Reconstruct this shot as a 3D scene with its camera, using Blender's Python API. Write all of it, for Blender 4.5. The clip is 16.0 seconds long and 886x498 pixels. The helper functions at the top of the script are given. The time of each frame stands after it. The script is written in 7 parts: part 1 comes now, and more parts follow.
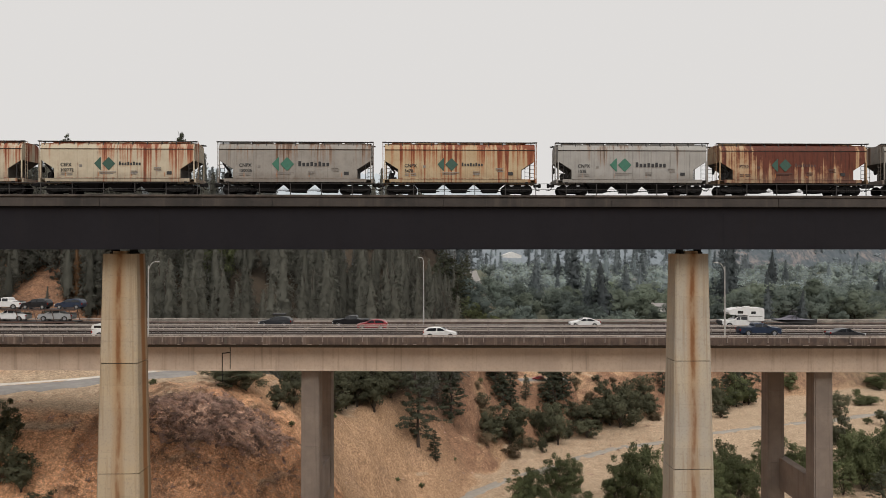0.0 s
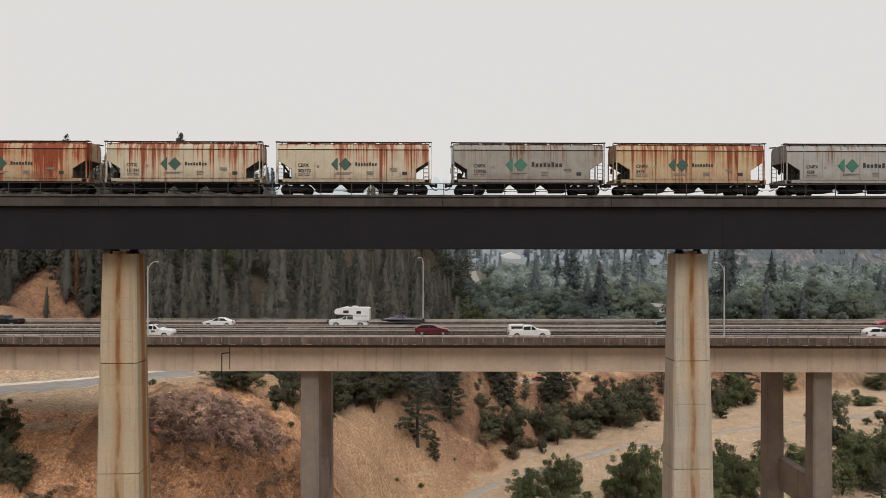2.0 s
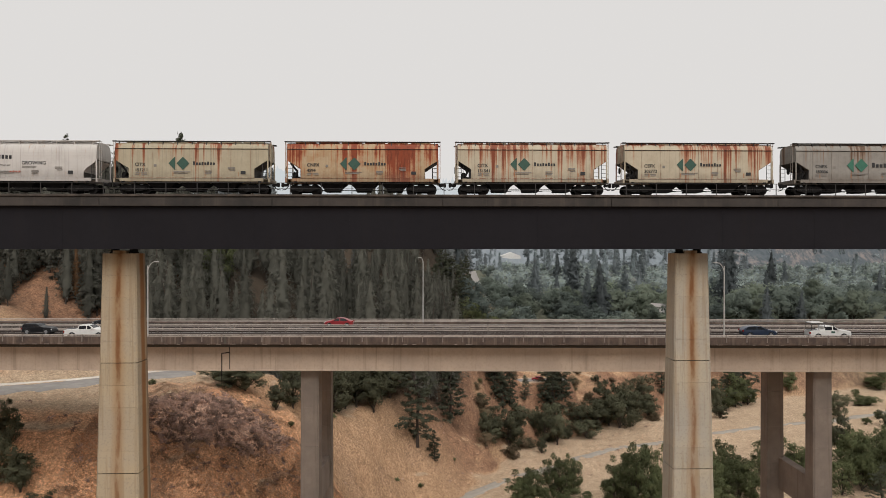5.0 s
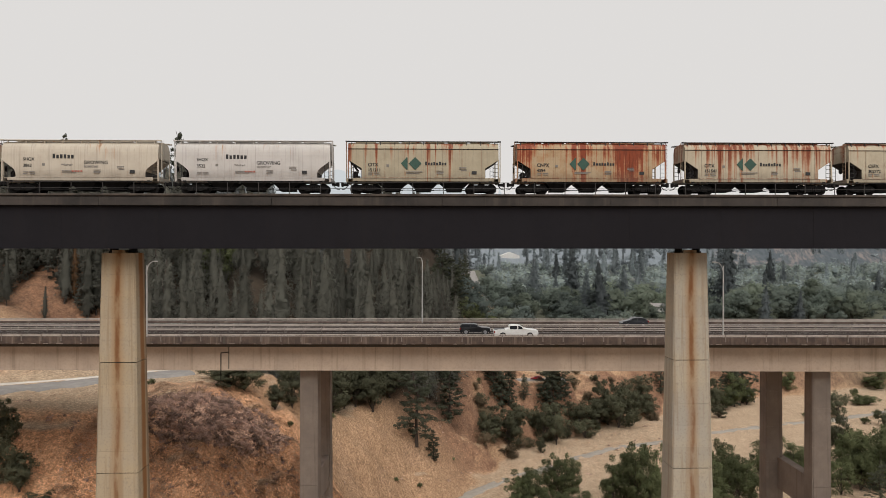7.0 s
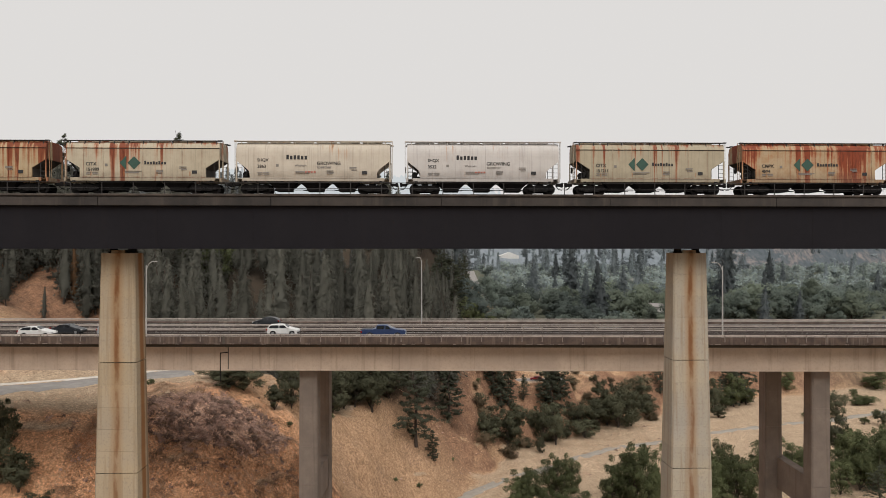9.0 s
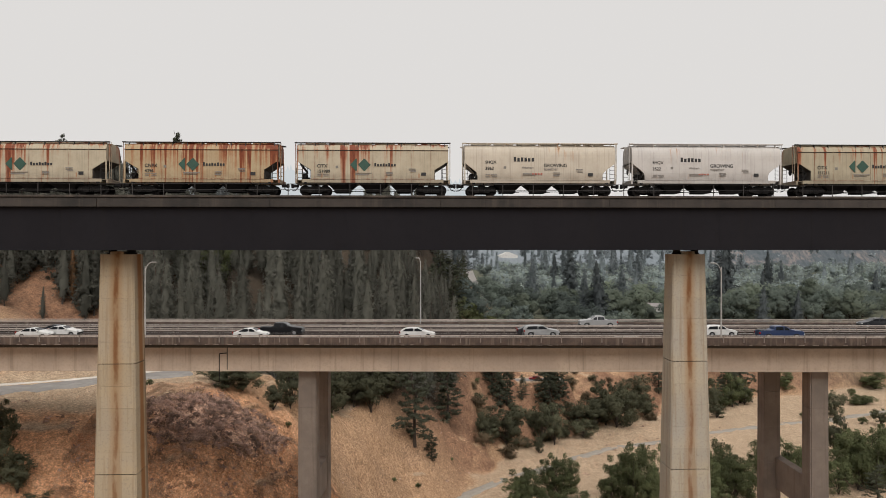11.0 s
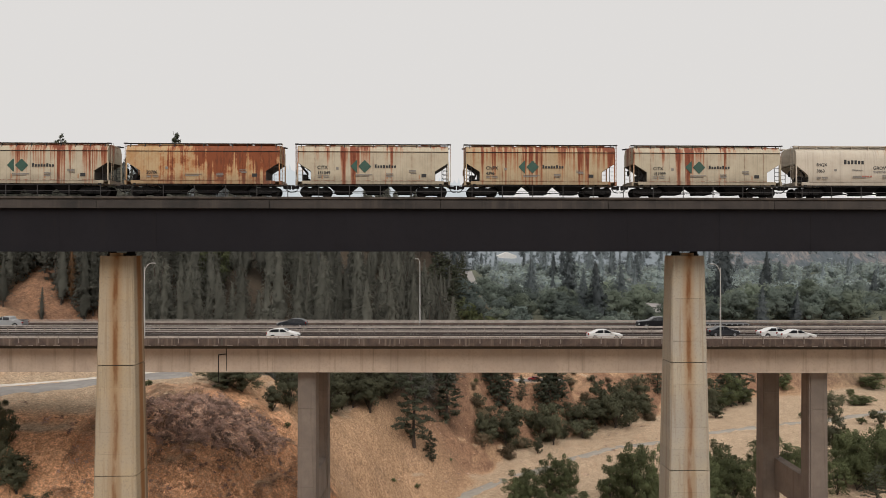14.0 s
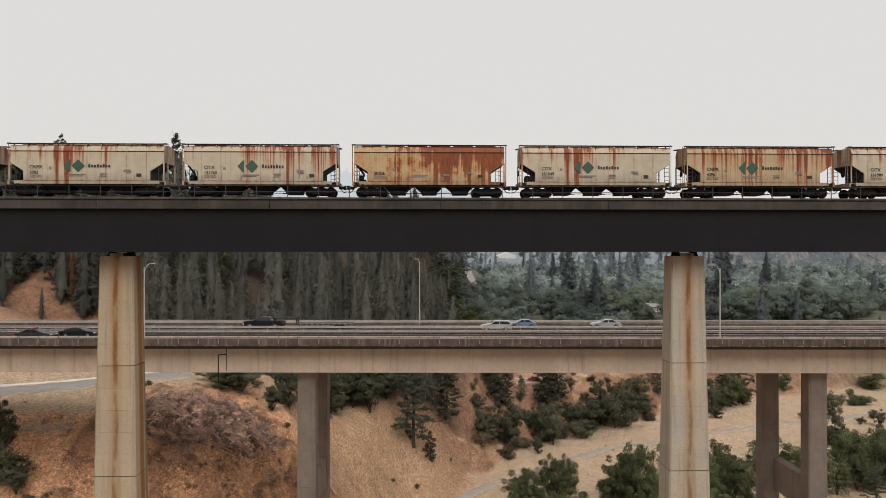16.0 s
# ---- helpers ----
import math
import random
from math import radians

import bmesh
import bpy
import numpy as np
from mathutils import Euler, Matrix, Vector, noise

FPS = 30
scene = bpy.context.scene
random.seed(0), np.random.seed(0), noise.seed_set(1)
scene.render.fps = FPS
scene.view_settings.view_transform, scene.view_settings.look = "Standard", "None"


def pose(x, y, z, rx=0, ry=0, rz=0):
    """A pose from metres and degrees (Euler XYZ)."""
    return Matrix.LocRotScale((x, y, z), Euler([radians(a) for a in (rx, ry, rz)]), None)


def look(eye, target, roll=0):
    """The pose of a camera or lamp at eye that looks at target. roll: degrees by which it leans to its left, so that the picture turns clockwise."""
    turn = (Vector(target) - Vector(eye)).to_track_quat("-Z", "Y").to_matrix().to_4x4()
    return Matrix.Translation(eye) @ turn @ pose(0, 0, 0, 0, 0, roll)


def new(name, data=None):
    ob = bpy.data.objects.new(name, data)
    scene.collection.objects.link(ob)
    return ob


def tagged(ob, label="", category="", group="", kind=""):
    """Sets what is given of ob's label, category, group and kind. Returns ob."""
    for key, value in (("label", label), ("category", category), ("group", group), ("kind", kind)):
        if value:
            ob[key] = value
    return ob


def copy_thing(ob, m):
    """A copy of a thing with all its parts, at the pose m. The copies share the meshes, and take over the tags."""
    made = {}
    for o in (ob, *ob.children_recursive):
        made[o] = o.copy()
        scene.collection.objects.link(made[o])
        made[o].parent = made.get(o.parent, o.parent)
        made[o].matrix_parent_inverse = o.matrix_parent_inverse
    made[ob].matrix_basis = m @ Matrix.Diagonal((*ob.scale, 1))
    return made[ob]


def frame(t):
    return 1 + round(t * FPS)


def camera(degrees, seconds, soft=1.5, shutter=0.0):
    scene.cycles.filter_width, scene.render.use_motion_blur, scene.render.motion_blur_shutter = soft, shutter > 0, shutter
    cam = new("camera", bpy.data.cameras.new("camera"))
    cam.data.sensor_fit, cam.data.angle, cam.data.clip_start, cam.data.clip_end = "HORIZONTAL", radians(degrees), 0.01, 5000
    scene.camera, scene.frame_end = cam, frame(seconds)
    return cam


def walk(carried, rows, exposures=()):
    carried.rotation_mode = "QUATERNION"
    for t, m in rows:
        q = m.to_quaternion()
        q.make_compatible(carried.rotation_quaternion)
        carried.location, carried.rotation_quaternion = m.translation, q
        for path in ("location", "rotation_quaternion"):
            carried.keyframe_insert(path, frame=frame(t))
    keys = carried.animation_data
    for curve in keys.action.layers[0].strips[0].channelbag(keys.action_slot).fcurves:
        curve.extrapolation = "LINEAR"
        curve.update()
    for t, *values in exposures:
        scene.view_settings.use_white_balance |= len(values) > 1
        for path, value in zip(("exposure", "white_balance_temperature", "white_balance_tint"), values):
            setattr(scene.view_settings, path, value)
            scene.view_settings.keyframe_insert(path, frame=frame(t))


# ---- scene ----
cam = camera(60, 16.0, soft=0.65, shutter=0.0)
PATH = [
    (0.0, pose(0.002, 0.026, 68.009, 89.994, 0, 0.014)),
    (1.0, pose(0.000, -0.004, 67.990, 90.008, 0, -0.006)),
    (2.0, pose(-0.007, -0.005, 67.957, 90.032, 0, -0.028)),
    (3.0, pose(-0.005, 0.001, 67.946, 90.039, 0, -0.027)),
    (4.2, pose(-0.022, -0.010, 67.947, 90.038, 0, -0.016)),
    (5.2, pose(-0.055, -0.002, 67.925, 90.030, 0, -0.061)),
    (6.3, pose(-0.091, 0.007, 67.901, 90.017, 0, -0.110)),
    (7.2, pose(-0.075, -0.015, 67.901, 90.018, 0, -0.129)),
    (8.2, pose(-0.070, -0.029, 67.903, 90.022, 0, -0.153)),
    (9.2, pose(-0.080, -0.026, 67.903, 90.028, 0, -0.174)),
    (10.2, pose(-0.102, -0.047, 67.982, 90.012, 0, -0.224)),
    (11.3, pose(-0.128, -0.068, 68.068, 89.994, 0, -0.282)),
    (12.0, pose(-0.152, -0.068, 68.082, 89.998, 0, -0.304)),
    (13.0, pose(-0.169, -0.080, 68.128, 90.002, 0, -0.328)),
    (14.0, pose(-0.181, -0.087, 68.170, 90.006, 0, -0.349)),
    (15.0, pose(-0.191, -0.100, 68.204, 90.004, 0, -0.365)),
    (16.0, pose(-0.198, -0.121, 68.212, 90.001, 0, -0.375)),
]
walk(cam, PATH)

# ---------------------------------------------------------------- light
world = bpy.data.worlds.new("sky")
scene.world = world
world.use_nodes = True
wn, wl = world.node_tree.nodes, world.node_tree.links
wn.clear()
sky = wn.new("ShaderNodeTexSky")
sky.sky_type = "NISHITA"
sky.sun_disc = False
sky.sun_elevation, sky.sun_rotation = radians(50), radians(188)
sky.dust_density, sky.air_density = 6.0, 1.0
sky_bg = wn.new("ShaderNodeBackground")
sky_bg.inputs["Strength"].default_value = 0.05
haze_bg = wn.new("ShaderNodeBackground")
haze_bg.inputs["Color"].default_value = (0.738, 0.718, 0.700, 1)
haze_bg.inputs["Strength"].default_value = 1.06
sky_mix = wn.new("ShaderNodeMixShader")
sky_mix.inputs[0].default_value = 0.93
sky_out = wn.new("ShaderNodeOutputWorld")
wl.new(sky.outputs[0], sky_bg.inputs["Color"])
wl.new(sky_bg.outputs[0], sky_mix.inputs[1])
wl.new(haze_bg.outputs[0], sky_mix.inputs[2])
wl.new(sky_mix.outputs[0], sky_out.inputs["Surface"])

sun = new("sun", bpy.data.lights.new("sun", "SUN"))
sun.data.energy, sun.data.angle, sun.data.color = 3.15, radians(46), (1.0, 0.962, 0.925)
sun.matrix_world = look((14, -92, 112), (0, 0, 0))
scene.view_settings.exposure = 0.0


# ---------------------------------------------------------------- materials
BASE_SCALE = 0.70  # scales every base colour down so the sun can outweigh the sky light


def mix_col(nt, fac, a, b):
    m = nt.nodes.new("ShaderNodeMix")
    m.data_type = "RGBA"
    for sock, v in ((0, fac), (6, a), (7, b)):
        if isinstance(v, bpy.types.NodeSocket):
            nt.links.new(v, m.inputs[sock])
        elif isinstance(v, tuple):
            m.inputs[sock].default_value = (*(c * BASE_SCALE for c in v[:3]), 1)
        else:
            m.inputs[sock].default_value = v
    return m.outputs[2]


def math_node(nt, op, a, b=0.0):
    m = nt.nodes.new("ShaderNodeMath")
    m.operation = op
    for i, v in enumerate((a, b)):
        if isinstance(v, bpy.types.NodeSocket):
            nt.links.new(v, m.inputs[i])
        else:
            m.inputs[i].default_value = v
    return m.outputs[0]


def noise_tex(nt, scale, stretch=(1, 1, 1), shift=(0, 0, 0), detail=4.0, rough=0.6):
    c = nt.nodes.new("ShaderNodeTexCoord")
    mp = nt.nodes.new("ShaderNodeMapping")
    mp.inputs["Scale"].default_value = stretch
    mp.inputs["Location"].default_value = shift
    n = nt.nodes.new("ShaderNodeTexNoise")
    n.inputs["Scale"].default_value = scale
    n.inputs["Detail"].default_value = detail
    n.inputs["Roughness"].default_value = rough
    nt.links.new(c.outputs["Object"], mp.inputs["Vector"])
    nt.links.new(mp.outputs[0], n.inputs["Vector"])
    return n.outputs[0]


def ramp(nt, val, lo, hi):
    m = nt.nodes.new("ShaderNodeMapRange")
    m.interpolation_type = "SMOOTHSTEP"
    nt.links.new(val, m.inputs["Value"])
    m.inputs["From Min"].default_value, m.inputs["From Max"].default_value = lo, hi
    return m.outputs[0]


def axis_of(nt, axis):
    c = nt.nodes.new("ShaderNodeTexCoord")
    s = nt.nodes.new("ShaderNodeSeparateXYZ")
    nt.links.new(c.outputs["Object"], s.inputs[0])
    return s.outputs[axis]


def start(name, rough=0.7, metal=0.0):
    m = bpy.data.materials.new(name)
    m.use_nodes = True
    nt = m.node_tree
    b = nt.nodes["Principled BSDF"]
    b.inputs["Roughness"].default_value = rough
    b.inputs["Metallic"].default_value = metal
    return m, nt, b


def bump(nt, b, height, strength, distance):
    n = nt.nodes.new("ShaderNodeBump")
    n.inputs["Strength"].default_value = strength
    n.inputs["Distance"].default_value = distance
    nt.links.new(height, n.inputs["Height"])
    nt.links.new(n.outputs[0], b.inputs["Normal"])


def mottled(name, a, b_col, scale, rough=0.8, metal=0.0, relief=0.3, dist=0.02, fine=8.0, streak=0.0, streak_col=(0.1, 0.08, 0.06), spec=0.5):
    """Two scales of variation, a fine relief, and optional runs of dirt down the surface."""
    m, nt, b = start(name, rough, metal)
    b.inputs["Specular IOR Level"].default_value = spec
    big = noise_tex(nt, scale)
    small = noise_tex(nt, scale * fine, detail=6)
    col = mix_col(nt, ramp(nt, big, 0.3, 0.7), a, b_col)
    dark = tuple(c * 0.72 for c in a)
    col = mix_col(nt, math_node(nt, "MULTIPLY", ramp(nt, small, 0.45, 0.75), 0.55), col, dark)
    if streak:
        runs = noise_tex(nt, 1.0, (1.7, 1.7, 0.06), detail=5)
        col = mix_col(nt, math_node(nt, "MULTIPLY", ramp(nt, runs, 0.52, 0.72), streak), col, streak_col)
    nt.links.new(col, b.inputs["Base Color"])
    bump(nt, b, small, relief, dist)
    return m


def plain(name, col, rough=0.5, metal=0.0, vary=0.12, scale=3.0):
    m, nt, b = start(name, rough, metal)
    n = noise_tex(nt, scale, detail=5)
    nt.links.new(mix_col(nt, ramp(nt, n, 0.3, 0.7), col, tuple(c * (1 - vary) for c in col)), b.inputs["Base Color"])
    return m


def car_paint(name, base, faded, rust, amount, seed, grime=0.3, blotch=0.0, core=None):
    """Weathered hopper paint: thin rust runs down from the roof seam, wide stained panels, rust along the sill and grime."""
    m, nt, b = start(name, 0.66)
    b.inputs["Specular IOR Level"].default_value = 0.3
    z = axis_of(nt, 2)
    x = axis_of(nt, 0)
    panel = noise_tex(nt, 1.0, (0.42, 1, 0.03), (seed * 7.3, 0, seed), detail=1)
    thin = noise_tex(nt, 1.0, (3.0, 1, 0.05), (seed * 3.1, 0, seed), detail=3)
    hair = noise_tex(nt, 1.0, (9.0, 1, 0.12), (seed, 0, seed), detail=4, rough=0.7)
    blot = noise_tex(nt, 1.1, (1, 1, 1.0), (seed * 5.7, 0, seed), detail=8, rough=0.7)
    speck = noise_tex(nt, 5.0, (1, 1, 0.22), (seed * 2.2, 0, seed), detail=6)
    topw = ramp(nt, z, 1.4, 4.5)
    col = mix_col(nt, ramp(nt, blot, 0.35, 0.7), base, faded)
    col = mix_col(nt, math_node(nt, "MULTIPLY", ramp(nt, hair, 0.52, 0.66), 0.5), col, tuple(c * 0.66 for c in faded))
    s = math_node(nt, "ADD", math_node(nt, "MULTIPLY", thin, 0.55), math_node(nt, "MULTIPLY", panel, 0.45))
    s = math_node(nt, "ADD", s, math_node(nt, "MULTIPLY", math_node(nt, "SUBTRACT", hair, 0.5), 0.22))
    s = math_node(nt, "ADD", s, math_node(nt, "MULTIPLY", math_node(nt, "SUBTRACT", topw, 0.5), 0.07 + 0.03 * (1 - amount)))
    s = math_node(nt, "ADD", s, math_node(nt, "MULTIPLY", math_node(nt, "SUBTRACT", blot, 0.5), 0.06 + blotch))
    if core:
        # one stretch of the side is eaten worse than the rest
        at, wide, much = core
        d = math_node(nt, "DIVIDE", math_node(nt, "SUBTRACT", x, at), wide)
        hump = math_node(nt, "SUBTRACT", 1.0, math_node(nt, "MULTIPLY", d, d))
        s = math_node(nt, "ADD", s, math_node(nt, "MULTIPLY", math_node(nt, "MULTIPLY", math_node(nt, "MAXIMUM", hump, -0.8), math_node(nt, "ADD", 0.45, topw)), much))
    lo = 0.660 - 0.20 * amount
    stain = ramp(nt, s, lo - 0.05, lo + 0.03)
    deep = ramp(nt, s, lo, lo + 0.06)
    pale_rust = tuple(0.55 * r + 0.45 * f * k for r, f, k in zip(rust, base, (0.95, 0.55, 0.35)))
    col = mix_col(nt, math_node(nt, "MULTIPLY", stain, 0.8), col, pale_rust)
    col = mix_col(nt, math_node(nt, "MULTIPLY", deep, 0.9), col, tuple(c * 0.62 for c in rust))
    col = mix_col(nt, math_node(nt, "MULTIPLY", math_node(nt, "MULTIPLY", deep, ramp(nt, speck, 0.46, 0.66)), 0.6), col, tuple(c * 0.3 for c in rust))
    # rust along the sill weld and under the roof seam
    for zz, w, k in ((1.41, 0.07, 0.75), (4.40, 0.10, 0.6), (3.93, 0.05, 0.45)):
        d = math_node(nt, "ABSOLUTE", math_node(nt, "SUBTRACT", z, zz))
        line = ramp(nt, math_node(nt, "MULTIPLY", d, -1.0), -w, -w * 0.2)
        col = mix_col(nt, math_node(nt, "MULTIPLY", math_node(nt, "MULTIPLY", line, ramp(nt, thin, 0.40, 0.58)), k * min(1.0, 0.25 + amount)), col, tuple(c * 0.7 for c in rust))
    # short rusty ticks at the lower ends of the inner braces, and rust beside the seams
    saw = math_node(nt, "PINGPONG", math_node(nt, "ADD", x, 1.62), 1.42)
    tick = math_node(nt, "MULTIPLY", ramp(nt, math_node(nt, "MULTIPLY", saw, -1.0), -0.085, -0.03), math_node(nt, "MULTIPLY", ramp(nt, z, 1.50, 1.56), ramp(nt, math_node(nt, "MULTIPLY", z, -1.0), -2.02, -1.80)))
    col = mix_col(nt, math_node(nt, "MULTIPLY", tick, min(0.7, 0.15 + max(0.0, amount))), col, (0.42, 0.15, 0.045))
    seam = math_node(nt, "PINGPONG", math_node(nt, "ADD", x, 17.0), 0.85)
    seam = math_node(nt, "MULTIPLY", ramp(nt, math_node(nt, "MULTIPLY", seam, -1.0), -0.07, -0.01), ramp(nt, blot, 0.40, 0.60))
    col = mix_col(nt, math_node(nt, "MULTIPLY", seam, 0.10 + 0.45 * max(0.0, amount)), col, tuple(c * 0.8 for c in rust))
    low = ramp(nt, math_node(nt, "MULTIPLY", z, -1.0), -2.3, -1.2)
    col = mix_col(nt, math_node(nt, "MULTIPLY", math_node(nt, "MULTIPLY", low, blot), grime * 1.6), col, (0.12, 0.085, 0.06))
    col = mix_col(nt, math_node(nt, "MULTIPLY", ramp(nt, speck, 0.6, 0.75), 0.25), col, tuple(c * 0.5 for c in faded))
    nt.links.new(col, b.inputs["Base Color"])
    bump(nt, b, blot, 0.2, 0.02)
    return m


def leaves(name, a, b_col, rough=0.7, patch=0.0, thin=0.5, alt=None):
    """Foliage whose tone varies from clump to clump and from tree to tree."""
    m, nt, b = start(name, rough)
    g = nt.nodes.new("ShaderNodeNewGeometry")
    o = nt.nodes.new("ShaderNodeObjectInfo")
    isl = g.outputs["Random Per Island"]
    col = mix_col(nt, isl, a, b_col)
    if alt:
        who = noise_tex(nt, patch * 0.8, (1, 1, 0.1), (9, 4, 0), detail=1) if patch else o.outputs["Random"]
        odd = math_node(nt, "FRACT", math_node(nt, "MULTIPLY", who, 7.3))
        col = mix_col(nt, odd, col, alt)
    tone = math_node(nt, "ADD", math_node(nt, "MULTIPLY", o.outputs["Random"], 0.6), 0.7)
    if patch:
        tone = math_node(nt, "ADD", math_node(nt, "MULTIPLY", ramp(nt, noise_tex(nt, patch, (1, 1, 0.4), detail=1), 0.35, 0.65), 0.75), 0.62)
    mul = nt.nodes.new("ShaderNodeVectorMath")
    mul.operation = "SCALE"
    nt.links.new(col, mul.inputs[0])
    nt.links.new(tone, mul.inputs["Scale"])
    nt.links.new(mul.outputs[0], b.inputs["Base Color"])
    b.inputs["Specular IOR Level"].default_value = 0.06
    # light shines through thin leaves and needle sprays
    tr = nt.nodes.new("ShaderNodeBsdfTranslucent")
    nt.links.new(mul.outputs[0], tr.inputs["Color"])
    ms = nt.nodes.new("ShaderNodeMixShader")
    ms.inputs[0].default_value = thin
    nt.links.new(b.outputs[0], ms.inputs[1])
    nt.links.new(tr.outputs[0], ms.inputs[2])
    nt.links.new(ms.outputs[0], nt.nodes["Material Output"].inputs["Surface"])
    return m




def pier_material(name, one, other):
    """Board-marked tan concrete with a rust run down the middle of each face."""
    m, nt, b = start(name, 0.92)
    b.inputs["Specular IOR Level"].default_value = 0.25
    big = noise_tex(nt, 0.3, detail=5)
    fine = noise_tex(nt, 5.0, detail=7)
    runs = noise_tex(nt, 1.0, (2.4, 2.4, 0.07), detail=5)
    wob = noise_tex(nt, 1.0, (0.4, 0.4, 0.25), detail=4)
    col = mix_col(nt, ramp(nt, big, 0.3, 0.7), one, other)
    col = mix_col(nt, math_node(nt, "MULTIPLY", ramp(nt, fine, 0.48, 0.72), 0.55), col, (0.29, 0.24, 0.185))
    col = mix_col(nt, math_node(nt, "MULTIPLY", ramp(nt, runs, 0.50, 0.66), 0.5), col, (0.28, 0.20, 0.125))
    off = math_node(nt, "MULTIPLY", math_node(nt, "SUBTRACT", wob, 0.5), 0.5)
    x = math_node(nt, "ABSOLUTE", math_node(nt, "ADD", axis_of(nt, 0), off))
    band = ramp(nt, math_node(nt, "MULTIPLY", x, -1.0), -0.32, -0.08)
    halo = ramp(nt, math_node(nt, "MULTIPLY", x, -1.0), -0.80, -0.2)
    down = ramp(nt, axis_of(nt, 2), 20.0, 68.0)
    patch = ramp(nt, noise_tex(nt, 1.0, (1.0, 1.0, 0.35), (4, 2, 1), detail=5), 0.3, 0.62)
    col = mix_col(nt, math_node(nt, "MULTIPLY", math_node(nt, "MULTIPLY", halo, down), 0.62), col, (0.33, 0.185, 0.08))
    col = mix_col(nt, math_node(nt, "MULTIPLY", math_node(nt, "MULTIPLY", band, patch), math_node(nt, "ADD", math_node(nt, "MULTIPLY", down, 0.6), 0.35)), col, (0.185, 0.075, 0.026))
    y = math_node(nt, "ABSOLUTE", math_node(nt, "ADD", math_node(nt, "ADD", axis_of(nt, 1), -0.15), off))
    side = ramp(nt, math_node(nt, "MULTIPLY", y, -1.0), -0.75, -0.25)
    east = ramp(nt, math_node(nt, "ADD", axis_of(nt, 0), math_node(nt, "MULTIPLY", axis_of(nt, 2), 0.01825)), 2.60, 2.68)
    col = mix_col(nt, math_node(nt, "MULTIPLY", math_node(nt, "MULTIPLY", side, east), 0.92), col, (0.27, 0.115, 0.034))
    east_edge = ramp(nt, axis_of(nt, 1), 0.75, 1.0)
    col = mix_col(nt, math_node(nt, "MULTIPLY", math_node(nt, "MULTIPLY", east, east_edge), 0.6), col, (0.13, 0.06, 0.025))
    # each pour has its own tone
    o = nt.nodes.new("ShaderNodeObjectInfo")
    pour = nt.nodes.new("ShaderNodeVectorMath")
    pour.operation = "SCALE"
    nt.links.new(col, pour.inputs[0])
    nt.links.new(math_node(nt, "ADD", 0.95, math_node(nt, "MULTIPLY", o.outputs["Random"], 0.08)), pour.inputs["Scale"])
    nt.links.new(pour.outputs[0], b.inputs["Base Color"])
    bump(nt, b, fine, 0.35, 0.02)
    return m


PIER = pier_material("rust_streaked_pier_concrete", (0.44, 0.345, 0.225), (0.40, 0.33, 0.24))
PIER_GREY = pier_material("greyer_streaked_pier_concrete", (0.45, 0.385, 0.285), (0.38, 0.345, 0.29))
# dark of the open joints, and of the shadow strip painted under the slab
JOINT_AND_SHADOW = plain("joint_shadow", (0.09, 0.075, 0.06), 0.9)
CONC_DARK = mottled("weathered_edge_concrete", (0.050, 0.040, 0.034), (0.016, 0.0135, 0.012), 0.4, 0.9, relief=0.6, fine=5, streak=0.3, streak_col=(0.11, 0.085, 0.065))
LEDGE = mottled("gritty_ledge_concrete", (0.095, 0.076, 0.062), (0.026, 0.022, 0.019), 1.1, 0.95, relief=0.8, fine=5)
HWY_CONC = mottled("highway_concrete", (0.625, 0.49, 0.38), (0.52, 0.41, 0.325), 0.22, 0.9, relief=0.2, fine=16, streak=0.45, streak_col=(0.24, 0.18, 0.135))
SPALL = mottled("pale_spalled_concrete", (0.42, 0.35, 0.29), (0.25, 0.20, 0.165), 1.5, 0.95)
HWY_EDGE = mottled("highway_edge_concrete", (0.125, 0.085, 0.066), (0.058, 0.040, 0.032), 0.7, 0.9, relief=0.5, fine=5, streak=0.75, streak_col=(0.24, 0.19, 0.15))
OLD_ASPHALT = mottled("old_grey_asphalt", (0.32, 0.295, 0.27), (0.24, 0.222, 0.205), 0.5, 0.9, relief=0.2, fine=12)
ASPHALT = mottled("asphalt", (0.064, 0.050, 0.044), (0.046, 0.037, 0.033), 0.3, 1.0, relief=0.2, fine=30, spec=0.05)
STEEL_DARK = mottled("dark_girder_steel", (0.0148, 0.0136, 0.0166), (0.0122, 0.0111, 0.0138), 0.2, 0.9, relief=0.05, streak=0.25, streak_col=(0.020, 0.016, 0.014), spec=0.15)
BLACK = mottled("black_underframe", (0.021, 0.019, 0.0185), (0.013, 0.012, 0.012), 1.2, 0.9, spec=0.15)
RAIL_STEEL = mottled("weathered_rail_steel", (0.26, 0.22, 0.19), (0.19, 0.16, 0.14), 0.8, 0.6, 0.2)
POST_STEEL = mottled("dull_post_steel", (0.27, 0.22, 0.19), (0.19, 0.155, 0.135), 0.7, 0.7)
LAMP_STEEL = mottled("grey_lamp_steel", (0.46, 0.45, 0.43), (0.37, 0.36, 0.345), 0.7, 0.6)
GALV = mottled("galvanised_steel", (0.50, 0.43, 0.375), (0.36, 0.305, 0.265), 0.7, 0.6, 0.0)
GREY_STEEL = mottled("grey_hand_rail_steel", (0.034, 0.031, 0.030), (0.024, 0.022, 0.021), 0.9, 0.6, 0.2)
BALLAST = mottled("ballast", (0.16, 0.14, 0.125), (0.09, 0.08, 0.07), 2.5, 0.95, relief=0.9, dist=0.05)
